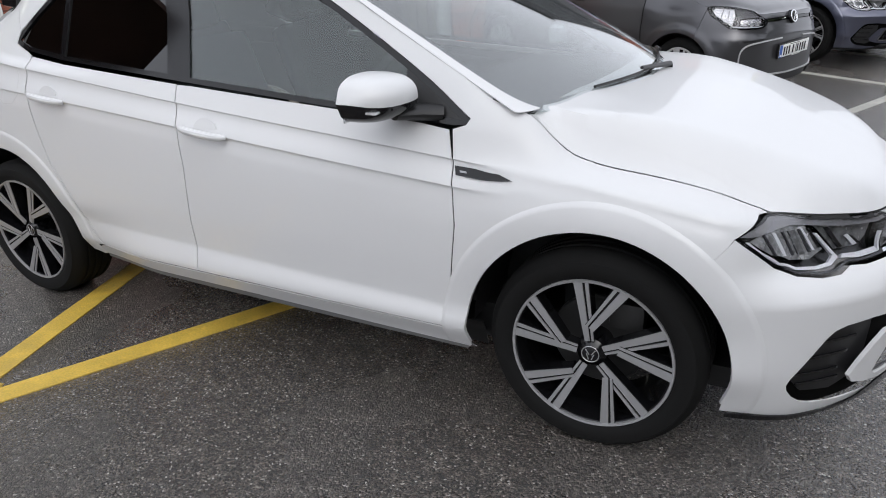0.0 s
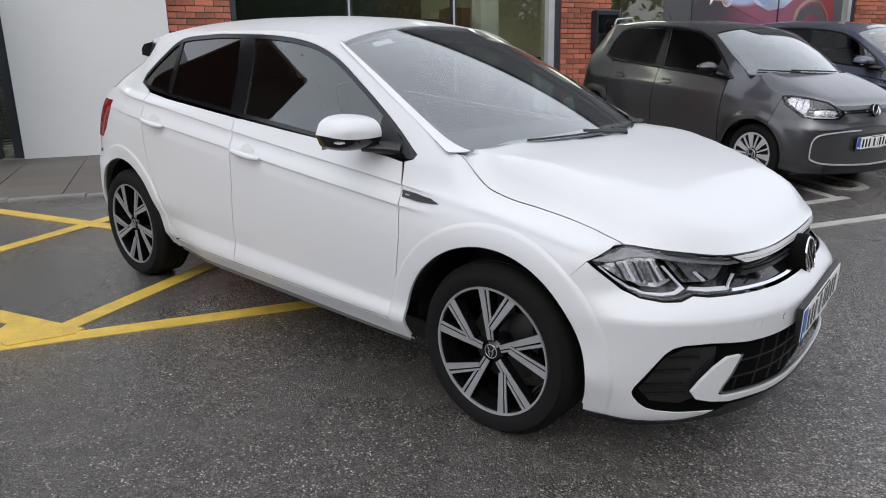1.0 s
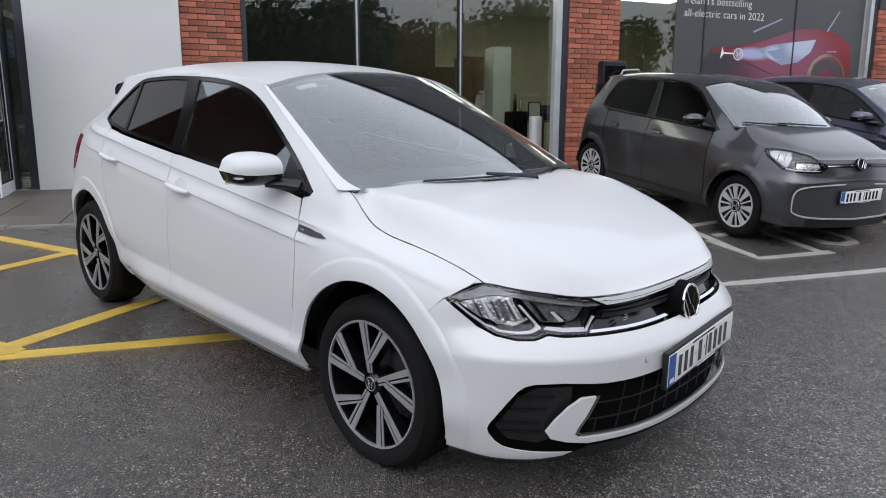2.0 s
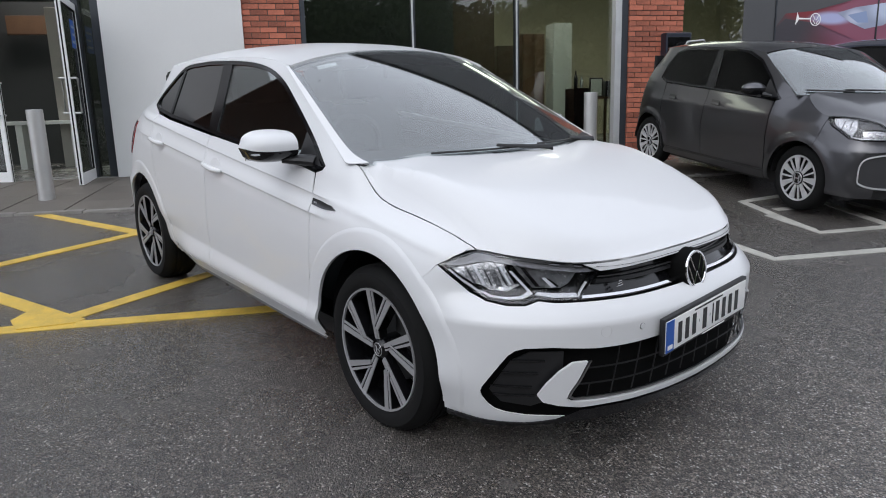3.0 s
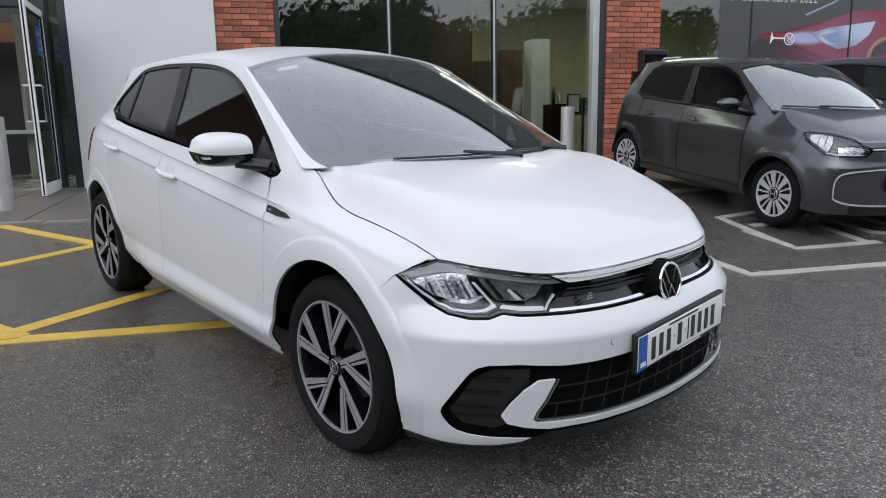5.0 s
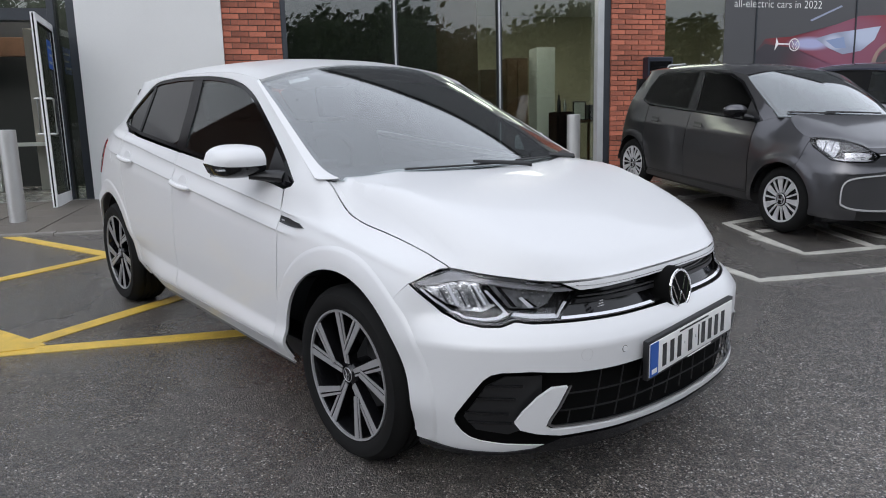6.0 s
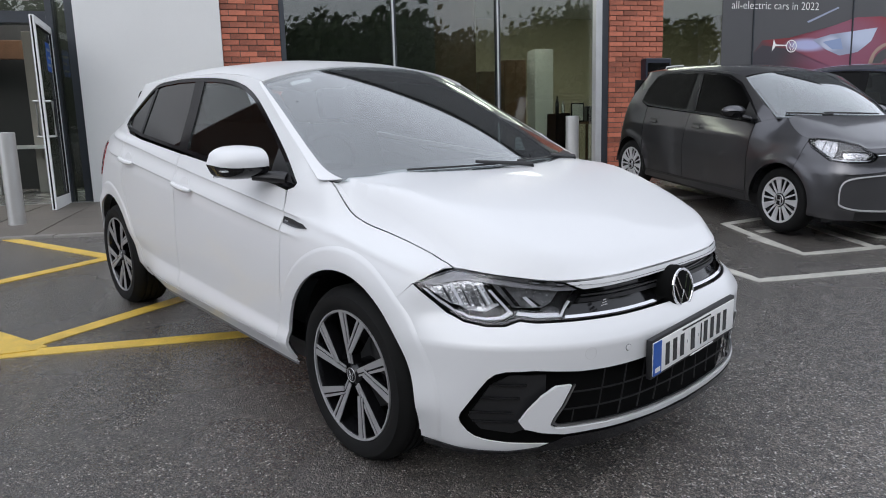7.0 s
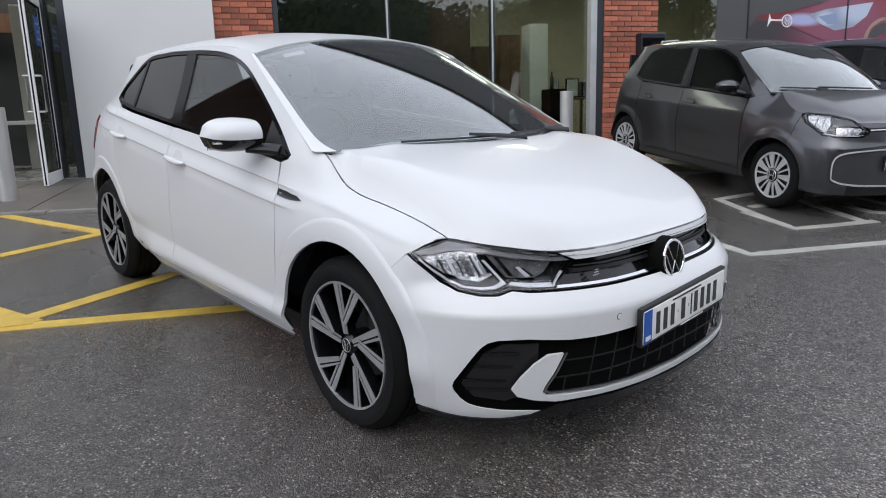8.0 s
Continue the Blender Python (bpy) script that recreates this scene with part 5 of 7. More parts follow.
def make_city_wheel(parent, x, side):
    """A black wheel with a bright turbine face."""
    R, rim = 0.295, 0.208
    w = new("wheel")
    w.parent = parent
    w.location = (x, side * 0.768, R)
    w.rotation_euler = (0, 0, 0 if side < 0 else math.pi)
    bm = lathe(bmesh.new(), [(rim - 0.004, 0.012), (rim + 0.012, 0.0), (rim + 0.04, -0.004), (R - 0.02, 0.006), (R - 0.004, 0.022), (R, 0.04), (R, 0.13), (R - 0.006, 0.15), (R - 0.03, 0.162), (rim - 0.004, 0.155)], 56)
    part("tyre", bm, rubber, w, "black rubber tyre")
    bm = lathe(bmesh.new(), [(0.0, 0.028), (rim - 0.03, 0.030), (rim - 0.006, 0.02), (rim - 0.02, 0.12)], 56)
    part("rim", bm, gloss_black, w)
    for k in range(14):
        a = 2 * math.pi * k / 14
        n = 0.5 if k % 2 else 1.0
        bm = bmesh.new()
        vs = []
        for r, wd, y in ((0.060, 0.0135 * n, 0.012), (0.12, 0.019 * n ** 1.4, 0.008), (rim - 0.012, 0.032 * n ** 2.0, 0.010)):
            for sgn in (-1, 1):
                vs.append(bm.verts.new(Matrix.Rotation(a, 3, "Y") @ Vector((r, y, sgn * wd))))
        for i in (0, 2):
            bm.faces.new((vs[i], vs[i + 1], vs[i + 3], vs[i + 2]))
        thicken(bm, 0.012, Vector((0, -1, 0)))
        part("wheel_blade" if k % 2 == 0 else "wheel_rib", bm, wheel_silver, w, "bright machined wheel blade" if k % 2 == 0 else "", smooth=False)
    part("rim_lip", lathe(bmesh.new(), [(rim + 0.002, 0.010), (rim - 0.001, 0.004), (rim - 0.016, 0.006), (rim - 0.018, 0.014)], 56), wheel_silver, w)
    bm = lathe(bmesh.new(), [(0.0, 0.000), (0.052, 0.001), (0.062, 0.008), (0.066, 0.03)], 32)
    hub = part("hub", bm, gloss_black, w)
    part("hub_ring", lathe(bmesh.new(), [(0.056, 0.003), (0.052, -0.002), (0.046, -0.001), (0.044, 0.002)], 32), alloy, hub)
    part("hub_mark", boxes((-0.030, -0.020, -0.003, 0.001, -0.03, 0.03), (0.020, 0.030, -0.003, 0.001, -0.03, 0.03), (-0.018, 0.018, -0.003, 0.001, -0.006, 0.006)), alloy, hub, smooth=False)
    return w


def make_city_car(place):
    car = empty("city_car", place, "dark grey small electric hatchback plugged into a wall charger", "car")
    P = lambda name, pts, mat, fn=vskin, th=-0.004, su=0.05, sv=0.03, parent=car, label="": part(name, sheet(pts, su, sv, fn, th), mat, parent, label)
    A = lambda ax, r, a0, a1, n: [(vx(x), z) for x, z in arc(ax, 0.30, r, a0, a1, n)]
    g = grey_car_paint
    # nose: painted bumper round a black panel framed in silver
    lamp = [tuple(q) for q in spline([(0.41, 0.743), (0.45, 0.708), (0.55, 0.701), (0.69, 0.698), (0.82, 0.708), (0.925, 0.763), (1.0, 0.80), (1.046, 0.846), (1.01, 0.874), (0.81, 0.868), (0.555, 0.838), (0.44, 0.778)], 3)]
    upper = [(0.0, 0.752), (0.385, 0.745), (0.405, 0.725), (0.45, 0.702), (0.55, 0.695), (0.69, 0.692), (0.825, 0.702), (0.93, 0.757), (1.006, 0.795), (1.052, 0.843)]
    upper += A(0.0, 0.335, 62, 0, 12) + [(vx(0.325), 0.22), (0.72, 0.215), (0.55, 0.215), (0.55, 0.30), (0.68, 0.31), (0.72, 0.36), (0.715, 0.52), (0.66, 0.60), (0.30, 0.632), (0.0, 0.64)]
    P("front_bumper", mirrored(upper), g, su=0.035, sv=0.025)
    P("bumper_panel", mirrored([(0.0, 0.645), (0.30, 0.637), (0.665, 0.604), (0.722, 0.52), (0.726, 0.355), (0.685, 0.305), (0.55, 0.295), (0.0, 0.275)]), panel_grey, bend(vskin, -0.012), label="dark grey bumper panel")
    fr = [(0.19, 0.601), (0.40, 0.591), (0.60, 0.565), (0.680, 0.512), (0.685, 0.388), (0.659, 0.341), (0.50, 0.311), (0.0, 0.292),
          (0.0, 0.280), (0.50, 0.298), (0.665, 0.330), (0.695, 0.385), (0.69, 0.515), (0.61, 0.575), (0.40, 0.602), (0.19, 0.612)]
    fr = [tuple(q) for half in (fr[:8], fr[8:]) for q in spline(half, 4)]
    for s in (1, -1):
        P("bumper_frame", [(s * u, z) for u, z in fr], wheel_silver, bend(vskin, 0.002), -0.012, label="silver frame of the bumper panel")
    P("chin", mirrored([(0.0, 0.272), (0.5, 0.285), (0.70, 0.30), (0.72, 0.216), (0.0, 0.20)]), black_plastic, bend(vskin, -0.02))
    P("nose_strip", mirrored([(0.0, 0.757), (0.385, 0.750), (0.40, 0.772), (0.0, 0.782)]), gloss_black, bend(vskin, -0.004), label="black strip between the headlamps")
    P("nose_chrome", mirrored([(0.07, 0.765), (0.385, 0.757), (0.385, 0.763), (0.07, 0.771)][::1])[:4], chrome, bend(vskin, 0.001), -0.003)
    P("brow", mirrored([(0.0, 0.786), (0.40, 0.776), (0.435, 0.783), (0.50, 0.812), (0.30, 0.812), (0.0, 0.812)]), g, su=0.03, sv=0.01)
    rim = [(float(x), float(y)) for x, y, z in VRIM]
    P("bonnet", [(x, -y) for x, y in reversed(rim[1:])] + rim + [(-0.16, 0.62), (-0.03, 0.4), (0.01, 0.0), (-0.03, -0.4), (-0.16, -0.62)], g, vhood, -0.01, su=0.03, sv=0.025)
    for s in (1, -1):
        Q = lambda name, pts, mat, off=0.0, th=-0.004, parent=car, label="", su=0.05, sv=0.025: part(name, sheet([(s * u, z) for u, z in pts], su, sv, bend(vskin, off), th), mat, parent, label)
        Q("front_wing", [(1.056, 0.845), (1.060, 0.866), (1.18, 0.897), (1.305, 0.946), (1.402, 1.003), (vx(-0.235), 1.021), (vx(-0.365), 0.968), (vx(-0.415), 0.946), (vx(-0.42), 0.60), (vx(-0.40), 0.34), (vx(-0.40), 0.22), (vx(-0.33), 0.22)] + A(0.0, 0.335, 180, 62.6, 22), g, su=0.04, sv=0.02)
        d1 = Q("front_door", [(vx(-0.425), 0.945), (vx(-0.43), 0.60), (vx(-0.41), 0.31), (vx(-1.36), 0.30), (vx(-1.40), 0.60), (vx(-1.38), 0.98), (vx(-0.9), 0.965)], g)
        d2 = Q("rear_door", [(vx(-1.388), 0.98), (vx(-1.408), 0.60), (vx(-1.368), 0.30), (vx(-2.02), 0.30), (vx(-2.10), 0.45), (vx(-2.17), 0.66), (vx(-2.17), 1.005)], g)
        for d, x0 in ((d1, -1.32), (d2, -2.08)):
            bm = sheet([(s * vx(x0), 0.875), (s * vx(x0 + 0.19), 0.865), (s * vx(x0 + 0.19), 0.845), (s * vx(x0), 0.855)], 0.03, 0.01, bend(vskin, 0.03), -0.012)
            part("door_handle", bm, g, d)
            bm = sheet([(s * vx(x0 + 0.03), 0.89), (s * vx(x0 + 0.16), 0.885), (s * vx(x0 + 0.16), 0.83), (s * vx(x0 + 0.03), 0.835)], 0.03, 0.02, bend(vskin, 0.002), -0.004)
            part("handle_cup", bm, black_plastic, d)
        Q("sill", [(vx(-0.405), 0.215), (vx(-0.405), 0.305), (vx(-1.36), 0.294), (vx(-2.02), 0.294), (vx(-2.08), 0.215)], g)
        Q("sill_line", [(vx(-0.42), 0.296), (vx(-2.02), 0.285), (vx(-2.02), 0.276), (vx(-0.42), 0.287)], dull_metal, 0.004)
        win = [(vx(-0.36), 0.966), (vx(-0.60), 0.966), (vx(-0.9), 0.974), (vx(-1.38), 0.990), (vx(-1.8), 1.003), (vx(-2.20), 1.020), (vx(-2.33), 1.06), (vx(-2.30), 1.20), (vx(-2.20), 1.345), (vx(-2.05), 1.395), (vx(-1.7), 1.413),
               (vx(-1.3), 1.412), (vx(-1.0), 1.385), (vx(-0.80), 1.315), (vx(-0.58), 1.155)]
        part("window_trim", ring([(s * u, z) for u, z in win], [(s * u, z) for u, z in shrunk(win, 0.02)], bend(vskin, -0.001), 0.006), gloss_black, car, "black window surround")
        Q("pillar_trim", [(vx(-1.33), 1.005), (vx(-1.47), 1.005), (vx(-1.50), 1.395), (vx(-1.42), 1.395)], gloss_black, -0.002)
        Q("pillar_edge", [(vx(-1.322), 1.02), (vx(-1.331), 1.02), (vx(-1.418), 1.37), (vx(-1.408), 1.37)], dull_metal, 0.0)
        Q("mirror_triangle", [(vx(-0.40), 0.985), (vx(-0.60), 0.985), (vx(-0.60), 1.14)], black_plastic, -0.002)
        Q("door_window", [(vx(-0.60), 0.985), (vx(-1.33), 1.005), (vx(-1.42), 1.392), (vx(-1.05), 1.372), (vx(-0.80), 1.29), (vx(-0.60), 1.145)], city_glass, -0.008, -0.003, su=0.04, sv=0.03, label="side window with dark cabin behind")
        Q("rear_door_window", [(vx(-1.47), 1.005), (vx(-2.19), 1.038), (vx(-2.31), 1.068), (vx(-2.28), 1.19), (vx(-2.19), 1.33), (vx(-2.04), 1.377), (vx(-1.50), 1.392)], city_glass, -0.008, -0.003, su=0.04, sv=0.03, label="dark tinted rear side window")
        top = [(vx(x), vrail(x)) for x in (-0.80, -1.0, -1.3, -1.6, -1.9, -2.2, -2.45, -2.60)]
        wb = [(vx(-2.335), 1.062), (vx(-2.303), 1.202), (vx(-2.203), 1.348), (vx(-2.05), 1.398), (vx(-1.7), 1.416), (vx(-1.3), 1.415), (vx(-1.0), 1.388), (vx(-0.798), 1.318), (vx(-0.578), 1.158)]
        Q("roof_rail", [(vx(-0.365), 0.970), (vx(-0.235), 1.022), (vx(-0.40), 1.12), (vx(-0.60), 1.25)] + top + [(vx(-2.63), 1.30), (vx(-2.40), 1.20)] + wb[1:], g, su=0.04, sv=0.03)
        Q("rear_quarter", [(vx(-2.18), 1.008), (vx(-2.335), 1.058), wb[1], (vx(-2.40), 1.195), (vx(-2.63), 1.295), (vx(-2.72), 1.10), (vx(-2.78), 0.90), (vx(-2.80), 0.60), (vx(-2.78), 0.25), (vx(-2.75), 0.22)] + A(-2.417, 0.335, 192, -8, 26) + [(vx(-2.09), 0.305), (vx(-2.11), 0.45), (vx(-2.178), 0.66)], g)
        Q("tail_panel", [(vx(-2.79), 0.25), (vx(-2.81), 0.90), (vx(-2.65), 1.30), (UARC[-1], 1.36), (UARC[-1], 0.25)], gloss_black, label="black tailgate")
        lp = Q("headlamp", lamp, lamp_black, -0.04, label="clear headlamp with bright reflectors")
        Q("lamp_reflector", [(0.80, 0.72), (0.90, 0.765), (0.975, 0.80), (1.015, 0.842), (0.98, 0.86), (0.80, 0.857), (0.77, 0.80)], lamp_silver, -0.022, -0.004, lp, su=0.03, sv=0.02)
        Q("lamp_reflector", [(0.45, 0.745), (0.48, 0.722), (0.58, 0.712), (0.70, 0.712), (0.71, 0.765), (0.60, 0.775), (0.47, 0.768)], lamp_silver, -0.022, -0.004, lp, su=0.03, sv=0.02)
        Q("lamp_bezel", [(0.715, 0.715), (0.785, 0.72), (0.755, 0.80), (0.785, 0.855), (0.56, 0.825), (0.48, 0.785), (0.60, 0.787), (0.72, 0.775)], lamp_grey, -0.016, -0.006, lp, su=0.03, sv=0.02)
        Q("light_strip", [(0.44, 0.718), (0.50, 0.708), (0.69, 0.705), (0.81, 0.714), (0.80, 0.721), (0.69, 0.713), (0.50, 0.716)], drl_white, -0.012, -0.006, lp)
        for k in range(2):
            c0 = 0.845 + 0.07 * k
            Q("reflector_rib", [(c0, 0.85), (c0 + 0.007, 0.85), (c0 + 0.007, 0.775), (c0, 0.765)], lamp_grey, -0.019, -0.004, lp)
        part("lamp_rim", ring([(s * a, b) for a, b in lamp], [(s * a, b) for a, b in shrunk(lamp, 0.007)], bend(vskin, -0.004), 0.02), gloss_black, lp)
        Q("lamp_lens", lamp, lens_glass, 0.0, -0.003, lp, "clear lens", su=0.06, sv=0.05)
        for ax in (0.0, -2.417):
            bm = bmesh.new()
            rows = [[bm.verts.new((x, -s * yy, z)) for x, z in arc(ax, 0.30, r, 0, 180, 20)] for yy, r in ((0.76, 0.34), (0.48, 0.34), (0.48, 0.02))]
            for a, b in zip(rows, rows[1:]):
                for i in range(20):
                    bm.faces.new((a[i], a[i + 1], b[i + 1], b[i]))
            part("arch_liner", bm, black_plastic, car)
            make_city_wheel(car, ax, -s)
        bm = bmesh.new()
        bmesh.ops.create_uvsphere(bm, u_segments=20, v_segments=14, radius=1)
        bmesh.ops.transform(bm, matrix=Matrix.Translation((-0.58, -s * 0.885, 1.045)) @ Matrix.Diagonal((0.075, 0.128, 0.062, 1)), verts=bm.verts)
        for v in bm.verts:
            v.co.x = max(v.co.x, -0.63)
        mr = part("door_mirror", bm, gloss_black, car, "gloss black door mirror with a silver cap")
        bm = bmesh.new()
        bmesh.ops.create_uvsphere(bm, u_segments=20, v_segments=14, radius=1)
        bmesh.ops.delete(bm, geom=[v for v in bm.verts if v.co.z < 0.15], context="VERTS")
        bmesh.ops.transform(bm, matrix=Matrix.Translation((-0.58, -s * 0.885, 1.045)) @ Matrix.Diagonal((0.078, 0.131, 0.065, 1)), verts=bm.verts)
        for v in bm.verts:
            v.co.x = max(v.co.x, -0.63)
        part("mirror_cap", bm, g, mr)
        part("mirror_arm", tube(bmesh.new(), [(-0.50, -s * 0.73, 0.985), (-0.54, -s * 0.82, 1.0)], 0.025, 10), gloss_black, mr)
        Q("inner_panel", [(vx(-0.36), 0.25), (vx(-2.05), 0.25), (vx(-2.17), 0.60), (vx(-2.2), 0.98), (vx(-0.40), 0.93)], seam_grey, -0.02)
    rx = [-0.80, -1.0, -1.3, -1.6, -1.9, -2.2, -2.45, -2.60]
    rl = [(x, vskin(vx(x), vrail(x))[1]) for x in rx]
    P("roof", rl + [(-2.72, -0.4), (-2.75, 0.0), (-2.72, 0.4)] + [(x, -y) for x, y in reversed(rl)] + [(-0.745, 0.3), (-0.735, 0.0), (-0.745, -0.3)], g, vroof, -0.02, su=0.08, sv=0.08)
    P("windscreen", [(-0.695, 0.02), (0.0, 0.0), (0.695, 0.02), (0.695, 0.98), (0.0, 0.995), (-0.695, 0.98)], wet_screen, vscreen, -0.005, su=0.07, sv=0.08, label="windscreen reflecting the overcast sky")
    part("screen_frit", ring([(-0.70, 0.0), (0.0, -0.02), (0.70, 0.0), (0.70, 0.99), (0.0, 1.0), (-0.70, 0.99)], [(-0.665, 0.06), (0.0, 0.05), (0.665, 0.06), (0.665, 0.94), (0.0, 0.93), (-0.665, 0.94)], bend(vscreen, -0.006), 0.001, 8), black_plastic, car)
    for y0, y1 in ((0.30, -0.32), (-0.25, -0.62)):
        bm = tube(bmesh.new(), [vscreen(y0 + (y1 - y0) * k / 6, 0.05 + 0.03 * k / 6, 0.016) for k in range(7)], 0.008, 6)
        part("wiper", bm, black_plastic, car, "black wiper")
    bm = lathe(bmesh.new(), [(0.0, -0.02), (0.050, -0.02), (0.058, -0.014), (0.06, 0.01)], 32)
    bd = part("nose_badge", bm, gloss_black, car, "round chrome badge")
    bd.matrix_basis = Matrix.Translation((0.605, 0, 0.772)) @ Matrix.Rotation(radians(-20), 4, "Y") @ Matrix.Rotation(radians(90), 4, "Z")
    part("badge_ring", lathe(bmesh.new(), [(0.056, -0.019), (0.054, -0.024), (0.046, -0.024), (0.044, -0.02)], 32), chrome, bd)
    bm = bmesh.new()
    for a, b in (((-0.026, 0.034), (-0.008, -0.002)), ((0.026, 0.034), (0.008, -0.002)), ((-0.036, 0.012), (-0.016, -0.036)), ((0.036, 0.012), (0.016, -0.036)), ((-0.016, -0.036), (0.0, -0.006)), ((0.016, -0.036), (0.0, -0.006))):
        tube(bm, [(a[0], -0.021, a[1]), (b[0], -0.021, b[1])], 0.004, 6)
    part("badge_bar", bm, chrome, bd)
    make_plate(car, pose(0.672, 0, 0.505, 0, -3, 90))
    part("dashboard", boxes((-0.55, -0.10, -0.66, 0.66, 0.6, 0.98), bevel=0.05), dash_black, car)
    for yy in (-0.34, 0.34):
        seat = part("front_seat", boxes((-1.45, -0.95, yy - 0.24, yy + 0.24, 0.36, 0.58), bevel=0.05), fabric, car)
        bm = boxes((-0.06, 0.06, -0.22, 0.22, 0.0, 0.82), bevel=0.05)
        bmesh.ops.transform(bm, matrix=Matrix.Translation((-1.42, yy, 0.55)) @ Matrix.Rotation(radians(-18), 4, "Y"), verts=bm.verts)
        part("seat_back", bm, fabric, seat)
    part("rear_bench", boxes((-2.35, -2.2, -0.58, 0.58, 0.40, 1.02), bevel=0.05), fabric, car)
    part("floor_pan", boxes((-2.7, 0.35, -0.62, 0.62, 0.16, 0.30)), black_plastic, car, smooth=False)
    part("tail_wall", boxes((-2.72, -2.68, -0.6, 0.6, 0.3, 1.3)), black_plastic, car, smooth=False)
    tube_bm = tube(bmesh.new(), [(-2.1, 0.0, 1.488), (-2.16, 0.0, 1.56)], [0.006, 0.003], 6)
    part("aerial", tube_bm, black_plastic, car)
    return car



# ---- the yard ----
TH = radians(62)
TAU, OUT = Vector((math.cos(TH), math.sin(TH), 0)), Vector((math.sin(TH), -math.cos(TH), 0))
WALL_AT = -6.97
# frame of the showroom front: x along it, y into the building, z up
FRONT = Matrix(((TAU.x, -OUT.x, 0, OUT.x * WALL_AT), (TAU.y, -OUT.y, 0, OUT.y * WALL_AT), (0, 0, 1, 0), (0, 0, 0, 1)))
FLOOR = 0.42


def yard(x, y):
    """Height of the ground: it falls from the showroom to the road and levels out far off."""
    z = -0.0559 * x + 0.0157 * y
    k = -0.0293 * (x + 0.379) + 0.0569 * (y - 5.0) + 0.063
    z += 0.5 * (k + math.sqrt(k * k + 0.0004)) - 0.004 if k > -0.3 else 0.0
    top = 0.40
    d = z - top
    z = top + 0.5 * (d - math.sqrt(d * d + 0.0025))
    low = -0.75
    d = z - low
    return low + 0.5 * (d + math.sqrt(d * d + 0.04))


def on_yard(x, y, up=0.0):
    return (x, y, yard(x, y) + up)


def make_ground():
    n = 150
    cs = [math.copysign(0.09 * abs(i) + 900 * (abs(i) / n) ** 6, i) for i in range(-n, n + 1)]
    verts = [(cx - 1.5, cy + 0.5, yard(cx - 1.5, cy + 0.5)) for cy in cs for cx in cs]
    w = 2 * n + 1
    faces = [(j * w + i, j * w + i + 1, (j + 1) * w + i + 1, (j + 1) * w + i) for j in range(w - 1) for i in range(w - 1)]
    me = bpy.data.meshes.new("ground")
    me.from_pydata(verts, [], faces)
    me.polygons.foreach_set("use_smooth", [True] * len(faces))
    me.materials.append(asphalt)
    return tagged(new("ground", me), "wet dark grey asphalt yard with pale stone flecks", "ground", kind="structure")


def stroke(name, pts, width, mat, label, group, up=0.004):
    """A painted line along points on the yard, 4 mm thick."""
    bm = bmesh.new()
    fine = []
    for a, b in zip(pts, pts[1:]):
        n = max(2, int(math.dist(a, b) / 0.12))
        fine += [Vector((a[0] + (b[0] - a[0]) * k / n, a[1] + (b[1] - a[1]) * k / n)) for k in range(n)]
    fine.append(Vector(pts[-1]))
    rows = []
    for i, p in enumerate(fine):
        d = (fine[min(i + 1, len(fine) - 1)] - fine[max(i - 1, 0)]).normalized()
        s = Vector((-d.y, d.x)) * width / 2 * (1 + 0.05 * noise.noise((p.x * 7, p.y * 7, 3.0)))
        rows.append([bm.verts.new(on_yard(*(p + s * k), up=u)) for k, u in ((-1, -0.01), (-1, up), (1, up), (1, -0.01))])
    for a, b in zip(rows, rows[1:]):
        for k in range(3):
            bm.faces.new((a[k], a[k + 1], b[k + 1], b[k]))
    bm.faces.new(rows[0])
    bm.faces.new(rows[-1])
    return tagged(part(name, bm, mat, smooth=False), label, "road marking", group, "structure")


make_ground()
for n, pts in enumerate((((-2.62, -2.80), (-0.75, 0.95)), ((-2.05, -1.43), (-2.95, 1.15)), ((-1.96, -1.395), (-4.2, -2.13)), ((-5.60, -1.035), (-2.3, 0.07)),
            ((-3.35, -2.10), (-4.45, 0.92)), ((-5.95, -1.75), (-4.2, 1.55)), ((-2.62, -2.80), (-5.95, -1.75)))):
    stroke("yellow_line", pts, 0.105, yellow_road_paint, "worn yellow hatching line painted on wet asphalt", "yellow hatching", 0.004 + 0.0006 * n)
bm = bmesh.new()
bm.faces.new([bm.verts.new(on_yard(x, y, 0.0095)) for x, y in ((-1.94, -1.40), (-2.34, -1.53), (-2.20, -1.66), (-2.03, -1.66))])
thicken(bm, 0.01, Vector((0, 0, 1)))
tagged(part("yellow_corner", bm, yellow_road_paint, smooth=False), "worn yellow paint filling the corner of the hatching", "road marking", "yellow hatching", "structure")
for n, pts in enumerate((((-2.6, 3.78), (-0.10, 2.67), (0.40, 3.70), (1.35, 5.65), (2.6, 8.3)), ((1.25, 5.72), (-2.2, 7.40)), ((1.75, 7.05), (-1.3, 8.55)))):
    stroke("bay_line", pts, 0.095, white_road_paint, "worn white parking bay line on wet asphalt", "bay lines", 0.004 + 0.0006 * n)
